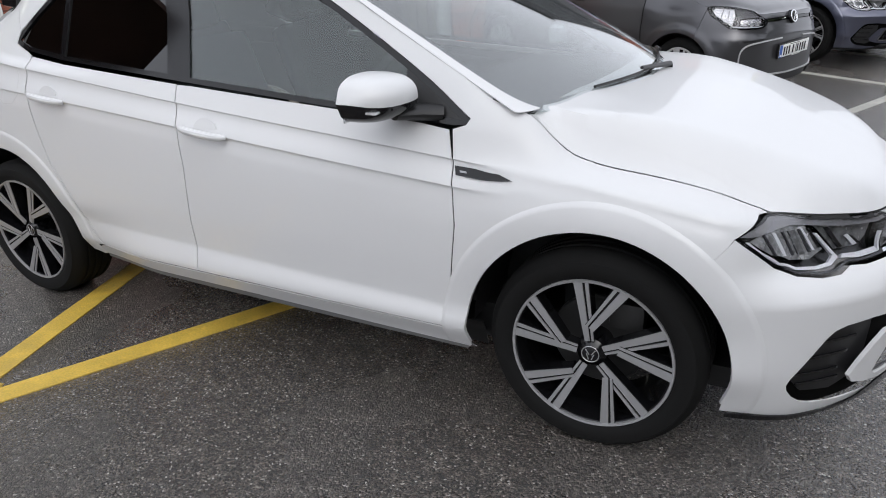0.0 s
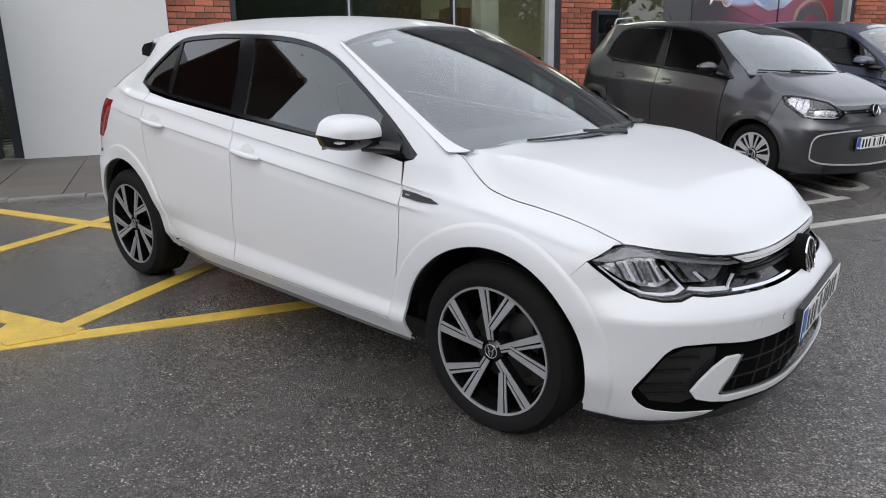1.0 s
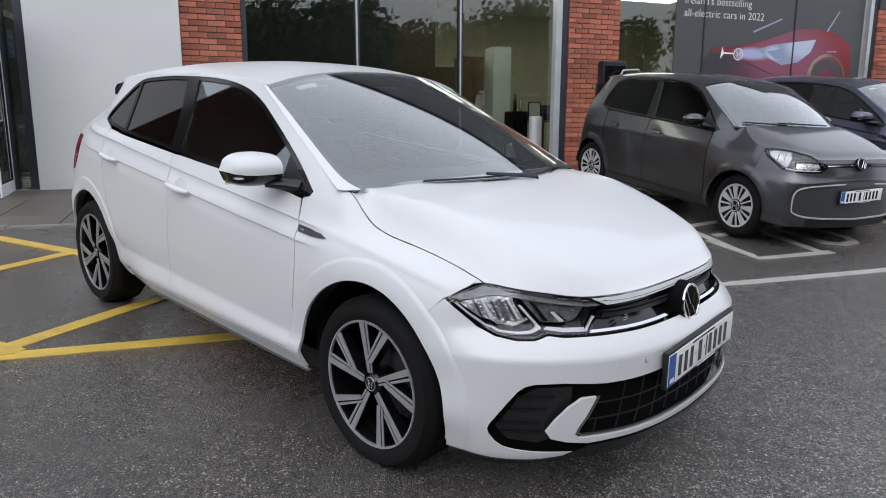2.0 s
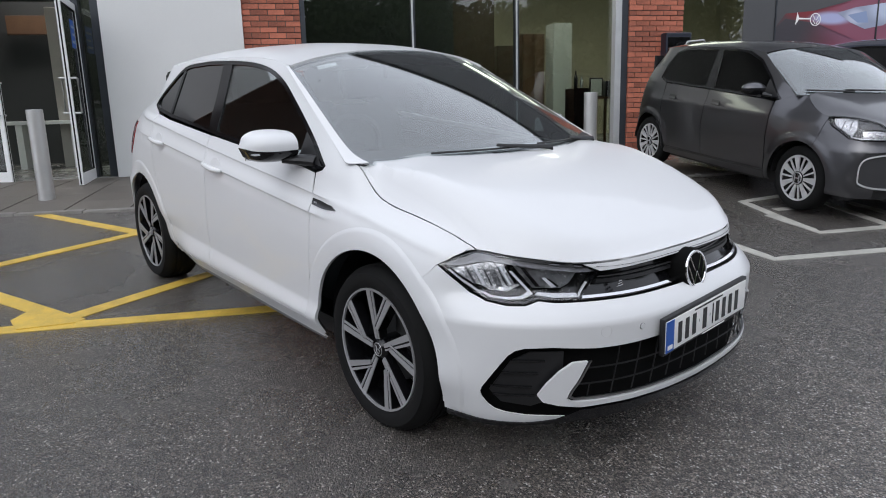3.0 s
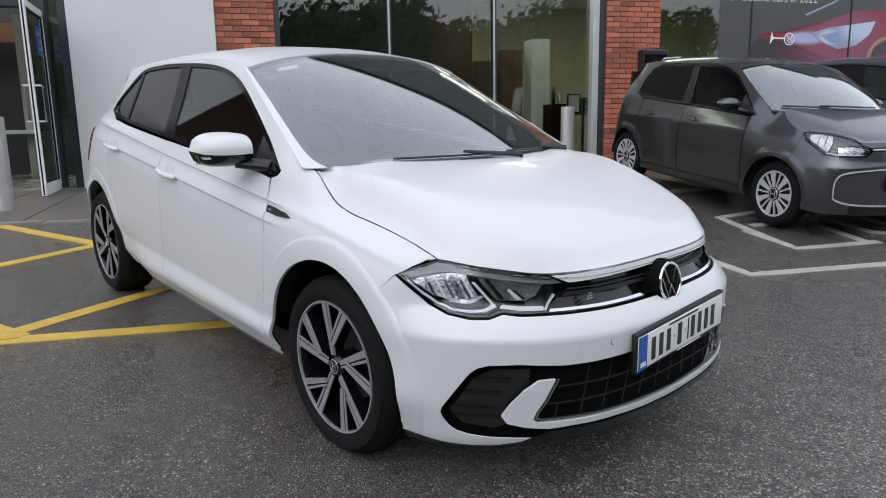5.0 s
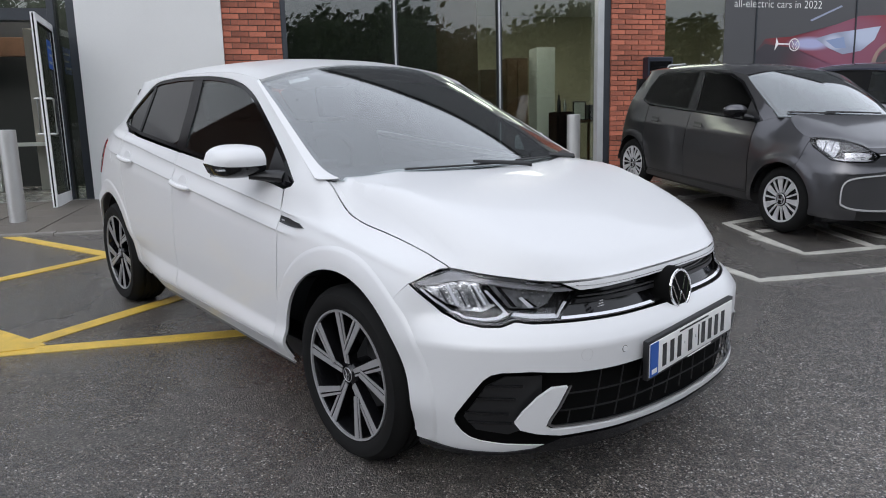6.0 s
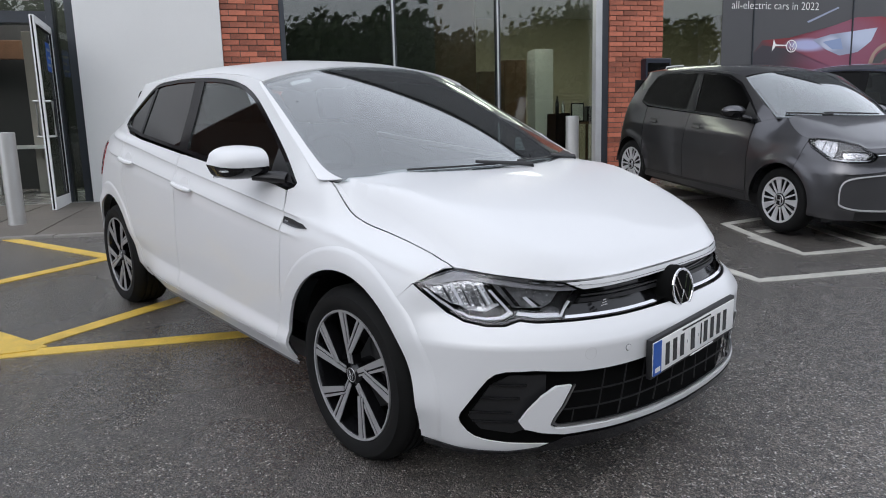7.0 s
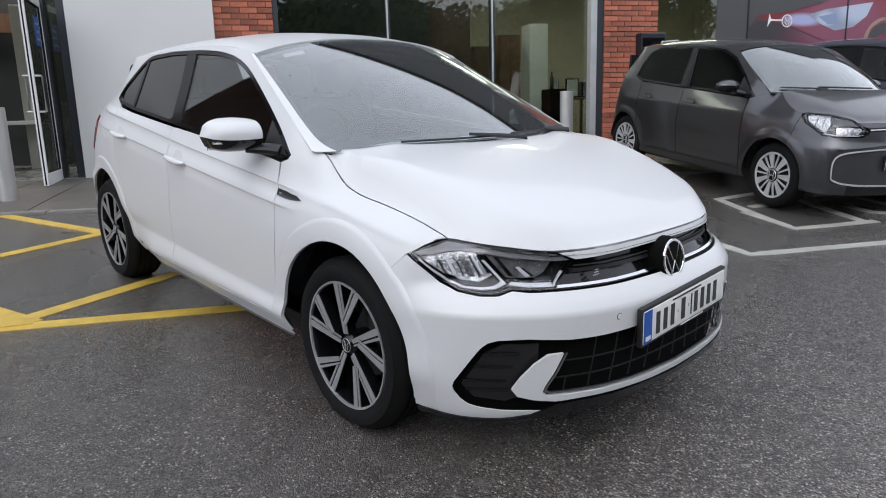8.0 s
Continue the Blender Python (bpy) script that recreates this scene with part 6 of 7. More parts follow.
for n, pts in enumerate((((-1.02, 4.88), (-1.18, 4.38), (-0.22, 3.76), (0.16, 4.50)), ((-0.82, 4.28), (-0.65, 4.62)), ((-0.30, 3.82), (-0.78, 4.06)),
            ((-0.62, 4.86), (0.10, 4.40)), ((-0.45, 5.02), (0.02, 4.80), (0.16, 4.86), (0.22, 5.02), (0.12, 5.16), (-0.30, 5.36)))):
    stroke("bay_letter", pts, 0.085, white_road_paint, "worn white letter stroke painted in the parking bay", "painted letters", 0.004 + 0.0006 * n)


# ---- the showroom ----
def place(name, bm, mat, label="", category="", kind="", parent=None, smooth=False, group=""):
    ob = part(name, bm, mat, parent, smooth=smooth)
    if parent is None:
        ob.matrix_world = FRONT
    return tagged(ob, label, category, group, kind)


def brick_pier(name, x0, x1, z0, z1):
    """A brick pier in stretcher bond: a mortar core, each brick its own piece, an added dark box above for reflections.
    """
    wall = place(name, boxes((x0 + 0.012, x1 - 0.012, 0.012, 0.40, z0 - 0.3, 4.299)), mortar, "red brick pier with recessed grey mortar joints", "wall", "structure")
    shapes = {}
    rng = random.Random(name)
    z, k = z0, 0
    while z < z1:
        x = x0 - (0.1125 if k % 2 else 0.0)
        while x < x1 - 0.02:
            a, b = max(x, x0), min(x + 0.215, x1)
            if b - a > 0.04:
                key = (round(b - a, 3), rng.randrange(3))
                if key not in shapes:
                    bm = bmesh.new()
                    j = [rng.uniform(-0.0015, 0.0015) for _ in range(4)]
                    box(bm, 0, b - a, j[0], 0.10, 0, 0.065 + j[1], bevel=0.003)
                    me = bpy.data.meshes.new("brick")
                    bm.to_mesh(me)
                    bm.free()
                    me.materials.append(brick_red)
                    shapes[key] = me
                ob = new("brick", shapes[key])
                ob.parent = wall
                ob.location = (a, rng.uniform(-0.002, 0.002), z)
            x += 0.225
        z += 0.075
        k += 1
    # dark box added out of view so the windscreen reflects no brick
    place("unseen_cap", boxes((x0, x1, 0.0, 0.40, z + 0.004, 4.298)), cladding, parent=wall)
    return wall


place("wall_white", boxes((-3.29, -1.54, -0.05, 0.40, 0.18, 5.2), bevel=0.006), render_white, "smooth white rendered wall beside the entrance", "wall", "structure")
place("wall_top", boxes((-3.28, 11.2, 0.02, 0.40, 4.3, 7.6)), cladding, "dark grey cladding above the glazing", "wall", "structure")
place("wall_side", boxes((-3.28, -2.98, 0.41, 12, 4.46, 7.6)), cladding, "dark grey cladding above the low wing", "wall", "structure")
place("wall_top", boxes((-20, -3.30, 0.02, 0.40, 4.3, 4.44)), cladding, "dark grey cladding strip over the low entrance wing", "wall", "structure")
place("roof_edge", boxes((-3.3, 11.3, -0.12, 0.45, 7.6, 7.78), bevel=0.01), cladding, "dark metal roof edge", "roof edge", "structure")
place("roof", boxes((-3.28, 11.19, 0.41, 12, 7.45, 7.6)), cladding, "flat showroom roof", "roof", "structure")
# unseen wall added to grey the reflections in the hatchback's side windows
place("reflected_wall", boxes((-20, -5.5, -0.02, 0.015, 3.3, 5.75)), wing_grey, "unseen pale grey wall added above the wing for window reflections", "wall", "structure")
place("roof", boxes((-20, -3.30, 0.41, 12, 4.31, 4.44)), cladding, "flat roof of the low entrance wing", "roof", "structure")
place("floor", boxes((-20, 11.19, 0.0, 12, 0.2, FLOOR)), showroom_tile, "pale grey showroom floor tiles", "floor", "structure")


def slab(corners, z0, z1):
    """A flat slab over corners given along the front and out from it."""
    bm = bmesh.new()
    low, high = ([bm.verts.new((x, -q, z)) for x, q in corners] for z in (z0, z1))
    bm.faces.new(low)
    bm.faces.new(high)
    for i in range(len(corners)):
        j = (i + 1) % len(corners)
        bm.faces.new((low[i], low[j], high[j], high[i]))
    return bm


BLADE = [(-4.9, 4.3), (-4.4, 3.75), (-7.7, 0.0), (-9.2, 0.0), (-5.95, 3.65)]
canopy = place("entrance_canopy", slab(BLADE, 3.83, 3.88), soffit_brown, "dark brown angled canopy blade over the pavement beyond the entrance", "canopy", "structure")
place("ceiling", boxes((-20, 11.19, 0.2, 12, 4.2, 4.3)), ceiling_white, "white showroom ceiling", "ceiling", "structure")
place("wall_back", boxes((-20, 11.19, 8.0, 8.3, 0.2, 4.3)), inner_wall, "brown-grey inner wall of the showroom", "wall", "structure")
place("wall_end", boxes((10.9, 11.18, 0.4, 12, 0.2, 4.19)), inner_wall, "plain end wall of the showroom", "wall", "structure")
place("wall_end", boxes((-20, -19.7, 0.4, 8.0, 0.2, 4.3)), inner_wall, "plain end wall of the showroom", "wall", "structure")
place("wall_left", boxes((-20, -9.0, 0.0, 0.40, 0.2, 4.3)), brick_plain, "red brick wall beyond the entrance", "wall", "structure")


def glazing(name, x0, x1, posts, z0, label, zt=4.3, depth=0.14, bold=True):
    """A shop window: sill, head, posts and a pane in each bay."""
    win = place(name, boxes((x0, x1, depth - 0.06, depth + 0.08, z0 - 0.3, z0)), frame_dark, label, "window", "structure")
    place("window_head", boxes((x0, x1, depth - 0.05, depth + 0.07, zt - 0.10, zt)), frame_dark, parent=win)
    xs = sorted(posts)
    for p, w in [(q, 0.05) for q in xs]:
        if not bold:
            place("mullion", boxes((p - 0.012, p + 0.012, depth - 0.03, depth + 0.06, z0, zt - 0.10), bevel=0.003), frame_dark, parent=win)
            continue
        post = place("mullion", boxes((p - w / 2, p + w / 2, depth - 0.07, depth + 0.06, z0, zt - 0.10), bevel=0.004), frame_dark, parent=win)
        place("mullion_cap", boxes((p - w / 2 - 0.002, p - 0.002, depth - 0.082, depth - 0.071, z0, zt - 0.10), bevel=0.003), alu, parent=post)
    edges = [x0] + xs + [x1]
    for a, b in zip(edges, edges[1:]):
        ob = place("pane", boxes((a + 0.02, b - 0.02, depth - 0.006, depth + 0.006, z0, zt - 0.08)), shop_glass, parent=win)
        ob.visible_shadow = False
    return win


w1 = glazing("window_1", -0.79, 4.04, (0.775, 2.31), FLOOR, "tall dark shop window between brick piers")
place("window_jamb", boxes((-0.79, -0.72, 0.02, 0.16, FLOOR, 4.2), bevel=0.004), frame_dark, parent=w1)
place("window_jamb", boxes((3.93, 4.04, 0.03, 0.16, FLOOR, 4.2), bevel=0.004), frame_dark, parent=w1)
place("window_jamb", boxes((3.83, 3.93, 0.02, 0.16, FLOOR, 4.2), bevel=0.004), alu, parent=w1)
w2 = glazing("window_2", 4.93, 10.30, (6.62, 8.52), FLOOR, "tall shop window with a large car poster", bold=False)
place("window_jamb", boxes((10.12, 10.20, 0.02, 0.16, FLOOR, 4.2), bevel=0.004), alu, parent=w2)
place("window_jamb", boxes((10.20, 10.30, 0.03, 0.16, FLOOR, 4.2), bevel=0.004), frame_dark, parent=w2)
glazing("window_3", -9.0, -5.5, (-7.2,), FLOOR, "dark shop window beyond the entrance", 3.29)
brick_pier("wall_pier_1", -1.54, -0.79, 0.30, 3.55)
brick_pier("wall_pier_2", 4.04, 4.93, 0.30, 3.55)
brick_pier("wall_pier_3", 10.30, 11.20, 0.30, 3.30)

# poster in the second window
def flat(name, pts, depth, mat, parent, label=""):
    bm = bmesh.new()
    bm.faces.new([bm.verts.new((x, depth, z)) for x, z in pts])
    bmesh.ops.triangulate(bm, faces=bm.faces[:])
    thicken(bm, 0.0005, Vector((0, -1, 0)))
    ob = part(name, bm, mat, parent, label, smooth=False)
    return ob


poster = place("window_poster", boxes((6.05, 10.10, 0.127, 0.131, FLOOR, 4.15)), poster_dark, "large dark grey poster of a red car with white writing", "poster")
red = [(6.60, 1.0), (6.62, 2.30), (6.80, 2.52), (7.30, 2.56), (7.75, 2.60), (8.15, 2.76), (8.60, 2.90), (9.10, 2.92), (9.55, 2.84), (9.85, 2.66), (9.95, 1.0)]
flat("poster_car", red, 0.1240, poster_red, poster, "red car shape")
flat("poster_car_front", [(6.60, 1.0), (6.62, 2.30), (6.80, 2.44), (7.35, 2.38), (7.75, 2.20), (8.30, 2.05), (8.75, 1.9), (8.8, 1.0)], 0.1220, poster_maroon, poster)
flat("poster_lamp", [(7.75, 2.53), (8.10, 2.62), (9.03, 2.74), (8.92, 2.52), (8.66, 2.34), (8.30, 2.28), (8.02, 2.38)], 0.1200, poster_pale, poster, "pale blue lamp shape")
flat("poster_lamp_core", [(7.95, 2.50), (8.30, 2.56), (8.36, 2.38), (8.15, 2.38)], 0.1185, poster_blue, poster)
wh = arc(9.33, 2.05, 0.455, -5, 185, 22) + arc(9.33, 2.05, 0.40, 185, -5, 22)
flat("poster_arch", wh, 0.1190, poster_tan, poster)
flat("poster_wheel", arc(9.33, 2.03, 0.38, 0, 350, 26), 0.1195, poster_dark, poster)
flat("poster_hub", arc(9.33, 2.03, 0.22, 0, 350, 18), 0.1180, poster_maroon, poster)
flat("poster_streak", [(7.62, 2.82), (8.22, 3.06), (8.24, 3.04), (7.66, 2.80)], 0.1190, poster_pale, poster)
flat("poster_streak", [(9.25, 2.90), (9.50, 3.25), (9.52, 3.24), (9.28, 2.88)], 0.1190, poster_pale, poster)
flat("poster_streak", [(9.30, 2.55), (9.52, 2.56), (9.52, 2.54), (9.30, 2.53)], 0.1190, poster_pale, poster)
flat("poster_arrow", [(6.98, 2.34), (7.05, 2.43), (7.26, 2.43), (7.26, 2.45), (7.05, 2.455), (7.01, 2.54)], 0.1185, plate_white, poster)
ring_bm = lathe(bmesh.new(), [(0.10, 0.0), (0.10, -0.0005), (0.085, -0.0005), (0.085, 0.0)], 32)
part("poster_ring", ring_bm, plate_white, poster).location = (7.35, 0.1185, 2.43)
for x0, z0, x1, z1 in ((7.30, 2.49, 7.34, 2.42), (7.40, 2.49, 7.36, 2.42), (7.30, 2.42, 7.34, 2.36), (7.40, 2.42, 7.36, 2.36)):
    flat("poster_ring_bar", [(x0, z0), (x0 + 0.014, z0), (x1 + 0.014, z1), (x1, z1)], 0.1180, plate_white, poster)
for words, x, z in (("all-electric cars in 2022", 6.20, 3.00), ("Ireland's bestselling", 6.20, 3.20)):
    cu = bpy.data.curves.new("poster_words", "FONT")
    cu.body, cu.size, cu.extrude, cu.offset = words, 0.175, 0.0005, -0.0022
    ob = new("poster_words", cu)
    ob.data.materials.append(plate_white)
    ob.parent = poster
    ob.matrix_basis = Matrix.Translation((x, 0.1185, z)) @ Matrix.Rotation(radians(90), 4, "X")
    ob["label"] = "white printed words"

# entrance: dark frame, open leaf, closed leaf
ent = place("door_frame", boxes((-3.40, -3.29, 0.02, 0.22, 0.36, 4.3)), frame_dark, "dark metal entrance frame beside the white wall", "door frame", "structure")
place("door_post", boxes((-3.62, -3.54, 0.02, 0.22, 0.36, 4.3), bevel=0.005), frame_dark, parent=ent)
place("door_side_pane", boxes((-3.545, -3.395, 0.10, 0.112, 0.42, 4.2)), shop_glass, parent=ent)
place("door_head", boxes((-5.5, -3.62, 0.02, 0.22, 2.66, 2.80)), frame_dark, parent=ent)
place("door_top_pane", boxes((-5.5, -3.62, 0.10, 0.112, 2.80, 4.2)), shop_glass, parent=ent)


def door_leaf(name, m, width, label):
    """A glazed aluminium door leaf, hinged at x = 0."""
    leaf = part(name, boxes((0.0, 0.055, -0.025, 0.025, 0.02, 2.22), bevel=0.004), white_alu, smooth=False)
    leaf.matrix_world = FRONT @ m
    tagged(leaf, label, "door")
    for nm, d in (("stile", (width - 0.06, width, -0.025, 0.025, 0.02, 2.22)), ("top_rail", (0.055, width - 0.06, -0.025, 0.025, 2.14, 2.22)), ("bottom_rail", (0.055, width - 0.06, -0.025, 0.025, 0.02, 0.16))):
        part(nm, boxes(d, bevel=0.004), white_alu, leaf, smooth=False)
    for d in ((0.056, 0.070, -0.016, 0.016, 0.16, 2.14), (width - 0.075, width - 0.061, -0.016, 0.016, 0.16, 2.14), (0.070, width - 0.075, -0.016, 0.016, 2.124, 2.139), (0.070, width - 0.075, -0.016, 0.016, 0.161, 0.175)):
        part("gasket", boxes(d), rubber, leaf, smooth=False)
    part("edge_seal", boxes((width, width + 0.003, -0.008, 0.008, 0.03, 2.21)), rubber, leaf, smooth=False)
    part("pane", boxes((0.060, width - 0.065, -0.005, 0.005, 0.165, 2.135)), door_glass, leaf, smooth=False)
    part("door_sticker", boxes((0.20, 0.42, 0.006, 0.008, 1.66, 2.00)), plate_blue, leaf, smooth=False)
    for k in range(3):
        part("sticker_bar", boxes((0.23, 0.39 - 0.05 * (k % 2), 0.0085, 0.0095, 1.72 + 0.09 * k, 1.75 + 0.09 * k)), alu, leaf, smooth=False)
    for side in (-1, 1):
        y = side * 0.085
        part("pull_handle", tube(bmesh.new(), [(width - 0.028, side * 0.02, 0.87), (width - 0.028, y, 0.87), (width - 0.13, y, 0.87), (width - 0.13, y, 1.27), (width - 0.028, y, 1.27), (width - 0.028, side * 0.02, 1.27)], 0.012, 8), alu, leaf, "bent steel pull handle")
    return leaf


door_leaf("door_1", Matrix.Translation((-3.60, 0.06, 0.38)) @ Matrix.Rotation(radians(-84), 4, "Z"), 0.98, "glazed aluminium door leaf standing open outwards")
door_leaf("door_2", Matrix.Translation((-5.48, 0.10, 0.38)) @ Matrix.Rotation(radians(-12), 4, "Z"), 0.98, "glazed aluminium door leaf standing ajar")

# pavement in front of the showroom
def make_pavement():
    base = bmesh.new()
    rows = []
    xs = [-14 + 0.5 * i for i in range(37)]
    for q in (0.0, 0.65, 1.3, 1.95, 2.55):
        rows.append([])
        for s in xs:
            p = FRONT @ Vector((s, -q, 0))
            rows[-1].append(base.verts.new((s, -q, yard(p.x, p.y) + 0.004)))
    for a, b in zip(rows, rows[1:]):
        for i in range(len(xs) - 1):
            base.faces.new((a[i], a[i + 1], b[i + 1], b[i]))
    thicken(base, 0.05, Vector((0, 0, 1)))
    pv = place("pavement", base, paving, "damp brown-grey paved strip before the entrance", "pavement", "structure")
    me = {}
    for i in range(14):
        for j in range(5):
            s, q = -7.4 + i * 0.6, 0.06 + j * 0.5
            c = FRONT @ Vector((s + 0.3, -q - 0.25, 0))
            if j not in me:
                bm = boxes((0.002, 0.598, -0.498, -0.002, -0.02, 0.0), bevel=0.003)
                d = bpy.data.meshes.new("paving_slab")
                bm.to_mesh(d)
                bm.free()
                d.materials.append(paving)
                me[j] = d
            ob = new("paving_slab", me[j])
            ob.parent = pv
            g0 = yard(*(FRONT @ Vector((s + 0.3, -q, 0))).xy)
            g1 = yard(*(FRONT @ Vector((s + 0.3, -q - 0.5, 0))).xy)
            ob.matrix_basis = Matrix.Translation((s, -q, g0 + 0.016)) @ Matrix.Rotation(math.atan2(g0 - g1, 0.5), 4, "X")
    kerb = place("kerb", boxes((-9.0, 4.2, -2.69, -2.58, -0.05, 0.01)), mortar, "flush concrete kerb stones", "kerb", "structure")
    bm = boxes((0.003, 0.597, -0.065, 0.065, -0.12, 0.0), bevel=0.006)
    stone = bpy.data.meshes.new("kerb_stone")
    bm.to_mesh(stone)
    bm.free()
    stone.materials.append(kerb_stone)
    for i in range(22):
        p = FRONT @ Vector((-8.7 + i * 0.6, -2.635, 0))
        ob = new("kerb_stone", stone)
        ob.parent = kerb
        ob.location = (-9.0 + i * 0.6, -2.635, yard(p.x, p.y) + 0.022)


make_pavement()


def bollard(s, q, h=0.95):
    p = FRONT @ Vector((s, -q, 0))
    bm = lathe(bmesh.new(), [(0.0, h), (0.074, h), (0.080, h - 0.006), (0.080, 0.012), (0.095, 0.010), (0.095, -0.05)], 32, "Z")
    ob = part("bollard", bm, brushed_steel)
    ob.matrix_world = Matrix.Translation(on_yard(p.x, p.y))
    return tagged(ob, "brushed stainless steel bollard standing on the pavement", "bollard", "bollards")


bollard(-3.58, 1.84)
bollard(2.60, 1.86)

# wall charger with its lead
charger = place("wall_charger", boxes((4.56, 4.98, -0.17, -0.002, 1.62, 2.21), bevel=0.02), charger_black, "dark blue-black wall charger on the brick pier", "charger")
place("charger_face", boxes((4.59, 4.95, -0.176, -0.171, 1.70, 2.14), bevel=0.002), gloss_black, parent=charger)
loop = [(4.80, -0.17, 1.66), (4.80, -0.30, 1.66), (4.80, -0.30, 2.0), (4.83, -0.30, 2.06), (5.10, -0.30, 2.08), (5.14, -0.30, 2.03), (5.14, -0.30, 1.70), (5.10, -0.30, 1.65), (4.82, -0.30, 1.64)]
place("charger_arm", tube(bmesh.new(), loop, 0.015, 8), alu, "bent pale tube hoop", parent=charger, smooth=True)
place("charger_holster", boxes((4.86, 5.08, -0.34, -0.26, 1.70, 2.02), bevel=0.015), charger_black, parent=charger)
lead = [(4.60, -0.10, 1.62), (4.50, -0.16, 1.30), (4.30, -0.20, 1.05), (4.16, -0.25, 0.85), (4.14, -0.35, 0.62), (4.22, -0.55, 0.50), (4.45, -0.85, 0.47), (4.62, -1.05, 0.60), (4.75, -1.12, 0.95)]
pts = [tuple(p) for p in spline(lead, 6)]
place("charging_lead", tube(bmesh.new(), pts, 0.013, 8), rubber, "black charging lead hanging from the wall charger", "cable", smooth=True)

# inside the showroom
def lathe_at(x, y, z, prof):
    """A turned shape standing at a place."""
    bm = lathe(bmesh.new(), prof, 20, "Z")
    bmesh.ops.translate(bm, verts=bm.verts, vec=(x, y, z))
    return bm


place("display_panel", boxes((3.62, 3.97, 2.0, 2.4, FLOOR, 2.62), bevel=0.01), inner_white, "tall white display panel inside the showroom", "panel")
cabinet = place("wood_cabinet", boxes((3.18, 3.60, 2.4, 2.9, FLOOR, 2.48), bevel=0.01), wood_brown, "brown wooden cabinet beside the white panel", "cabinet")
place("cabinet_door", boxes((3.20, 3.385, 2.378, 2.398, FLOOR + 0.08, 2.44), bevel=0.004), wood_brown, parent=cabinet)
place("cabinet_door", boxes((3.395, 3.58, 2.378, 2.398, FLOOR + 0.08, 2.44), bevel=0.004), wood_brown, parent=cabinet)
bookcase = place("bookcase", boxes((2.70, 3.04, 2.4, 2.8, FLOOR, 2.28), bevel=0.01), dark_wood, "low dark brown bookcase against the olive wall", "bookcase")
for z in (0.9, 1.35, 1.8):
    place("shelf", boxes((2.72, 3.02, 2.385, 2.399, z, z + 0.025)), wood_brown, parent=bookcase)
place("dark_partition", boxes((-0.75, 1.85, 2.2, 2.4, FLOOR, 4.19), bevel=0.01), cladding, "dark partition wall inside the showroom", "partition")
place("brown_partition", boxes((1.87, 2.62, 2.3, 2.5, FLOOR, 4.19), bevel=0.01), dark_wood, "dark brown panelled partition inside the showroom", "partition")
cup = place("dark_cupboard", boxes((3.70, 3.97, 1.25, 1.65, FLOOR, FLOOR + 1.05), bevel=0.01), gloss_black, "black cupboard by the window", "cupboard")
place("cupboard_door", boxes((3.715, 3.955, 1.232, 1.248, FLOOR + 0.06, FLOOR + 1.0), bevel=0.004), gloss_black, parent=cup)
table = place("side_table", boxes((4.0, 4.46, 1.2, 1.6, FLOOR + 0.86, FLOOR + 0.90), bevel=0.008), wood_brown, "small brown side table by the window", "table")
for x in (4.02, 4.40):
    for y in (1.22, 1.54):
        place("leg", boxes((x, x + 0.04, y, y + 0.04, FLOOR, FLOOR + 0.86), bevel=0.005), wood_brown, parent=table)
place("bottle", lathe_at(3.79, 1.4, FLOOR + 1.05, [(0.0, 0.0), (0.034, 0.0), (0.036, 0.17), (0.014, 0.23), (0.013, 0.29), (0.0, 0.29)]), gloss_black, "dark bottle standing on the black cupboard", "bottle", smooth=True)
place("bottle", lathe_at(3.89, 1.38, FLOOR + 1.05, [(0.0, 0.0), (0.030, 0.0), (0.030, 0.13), (0.012, 0.17), (0.012, 0.20), (0.0, 0.20)]), reflector, "pale bottle standing on the black cupboard", "bottle", smooth=True)
sign = place("picture_stand", boxes((4.03, 4.27, 1.36, 1.38, FLOOR + 0.90, FLOOR + 1.22), bevel=0.004), gloss_black, "small framed card standing on the side table", "picture frame")
place("card", boxes((4.05, 4.25, 1.354, 1.359, FLOOR + 0.92, FLOOR + 1.20)), inner_white, parent=sign)
place("coffee_machine", boxes((4.30, 4.44, 1.3, 1.52, FLOOR + 0.90, FLOOR + 1.16), bevel=0.02), gloss_black, "black coffee machine on the side table", "machine")
desk = place("entrance_desk", boxes((-5.4, -4.3, 2.2, 2.9, FLOOR + 0.7, FLOOR + 0.76), bevel=0.01), inner_white, "white desk inside the entrance", "desk")
for x in (-5.3, -4.5):
    place("side_panel", boxes((x, x + 0.1, 2.3, 2.8, FLOOR, FLOOR + 0.7), bevel=0.006), inner_white, parent=desk)
place("brown_board", boxes((-5.6, -4.77, 3.4, 3.5, 2.62, 2.93), bevel=0.01), wood_brown, "brown wooden board above the entrance desk", "board")
place("dark_screen_wall", boxes((-8.5, -0.8, 3.7, 3.9, FLOOR, 4.19), bevel=0.01), cladding, "dark screen wall behind the entrance", "partition")
place("board_stand", boxes((-4.74, -4.46, 2.6, 2.9, FLOOR, 2.95), bevel=0.01), pale_board, "pale narrow board standing inside the entrance", "board")
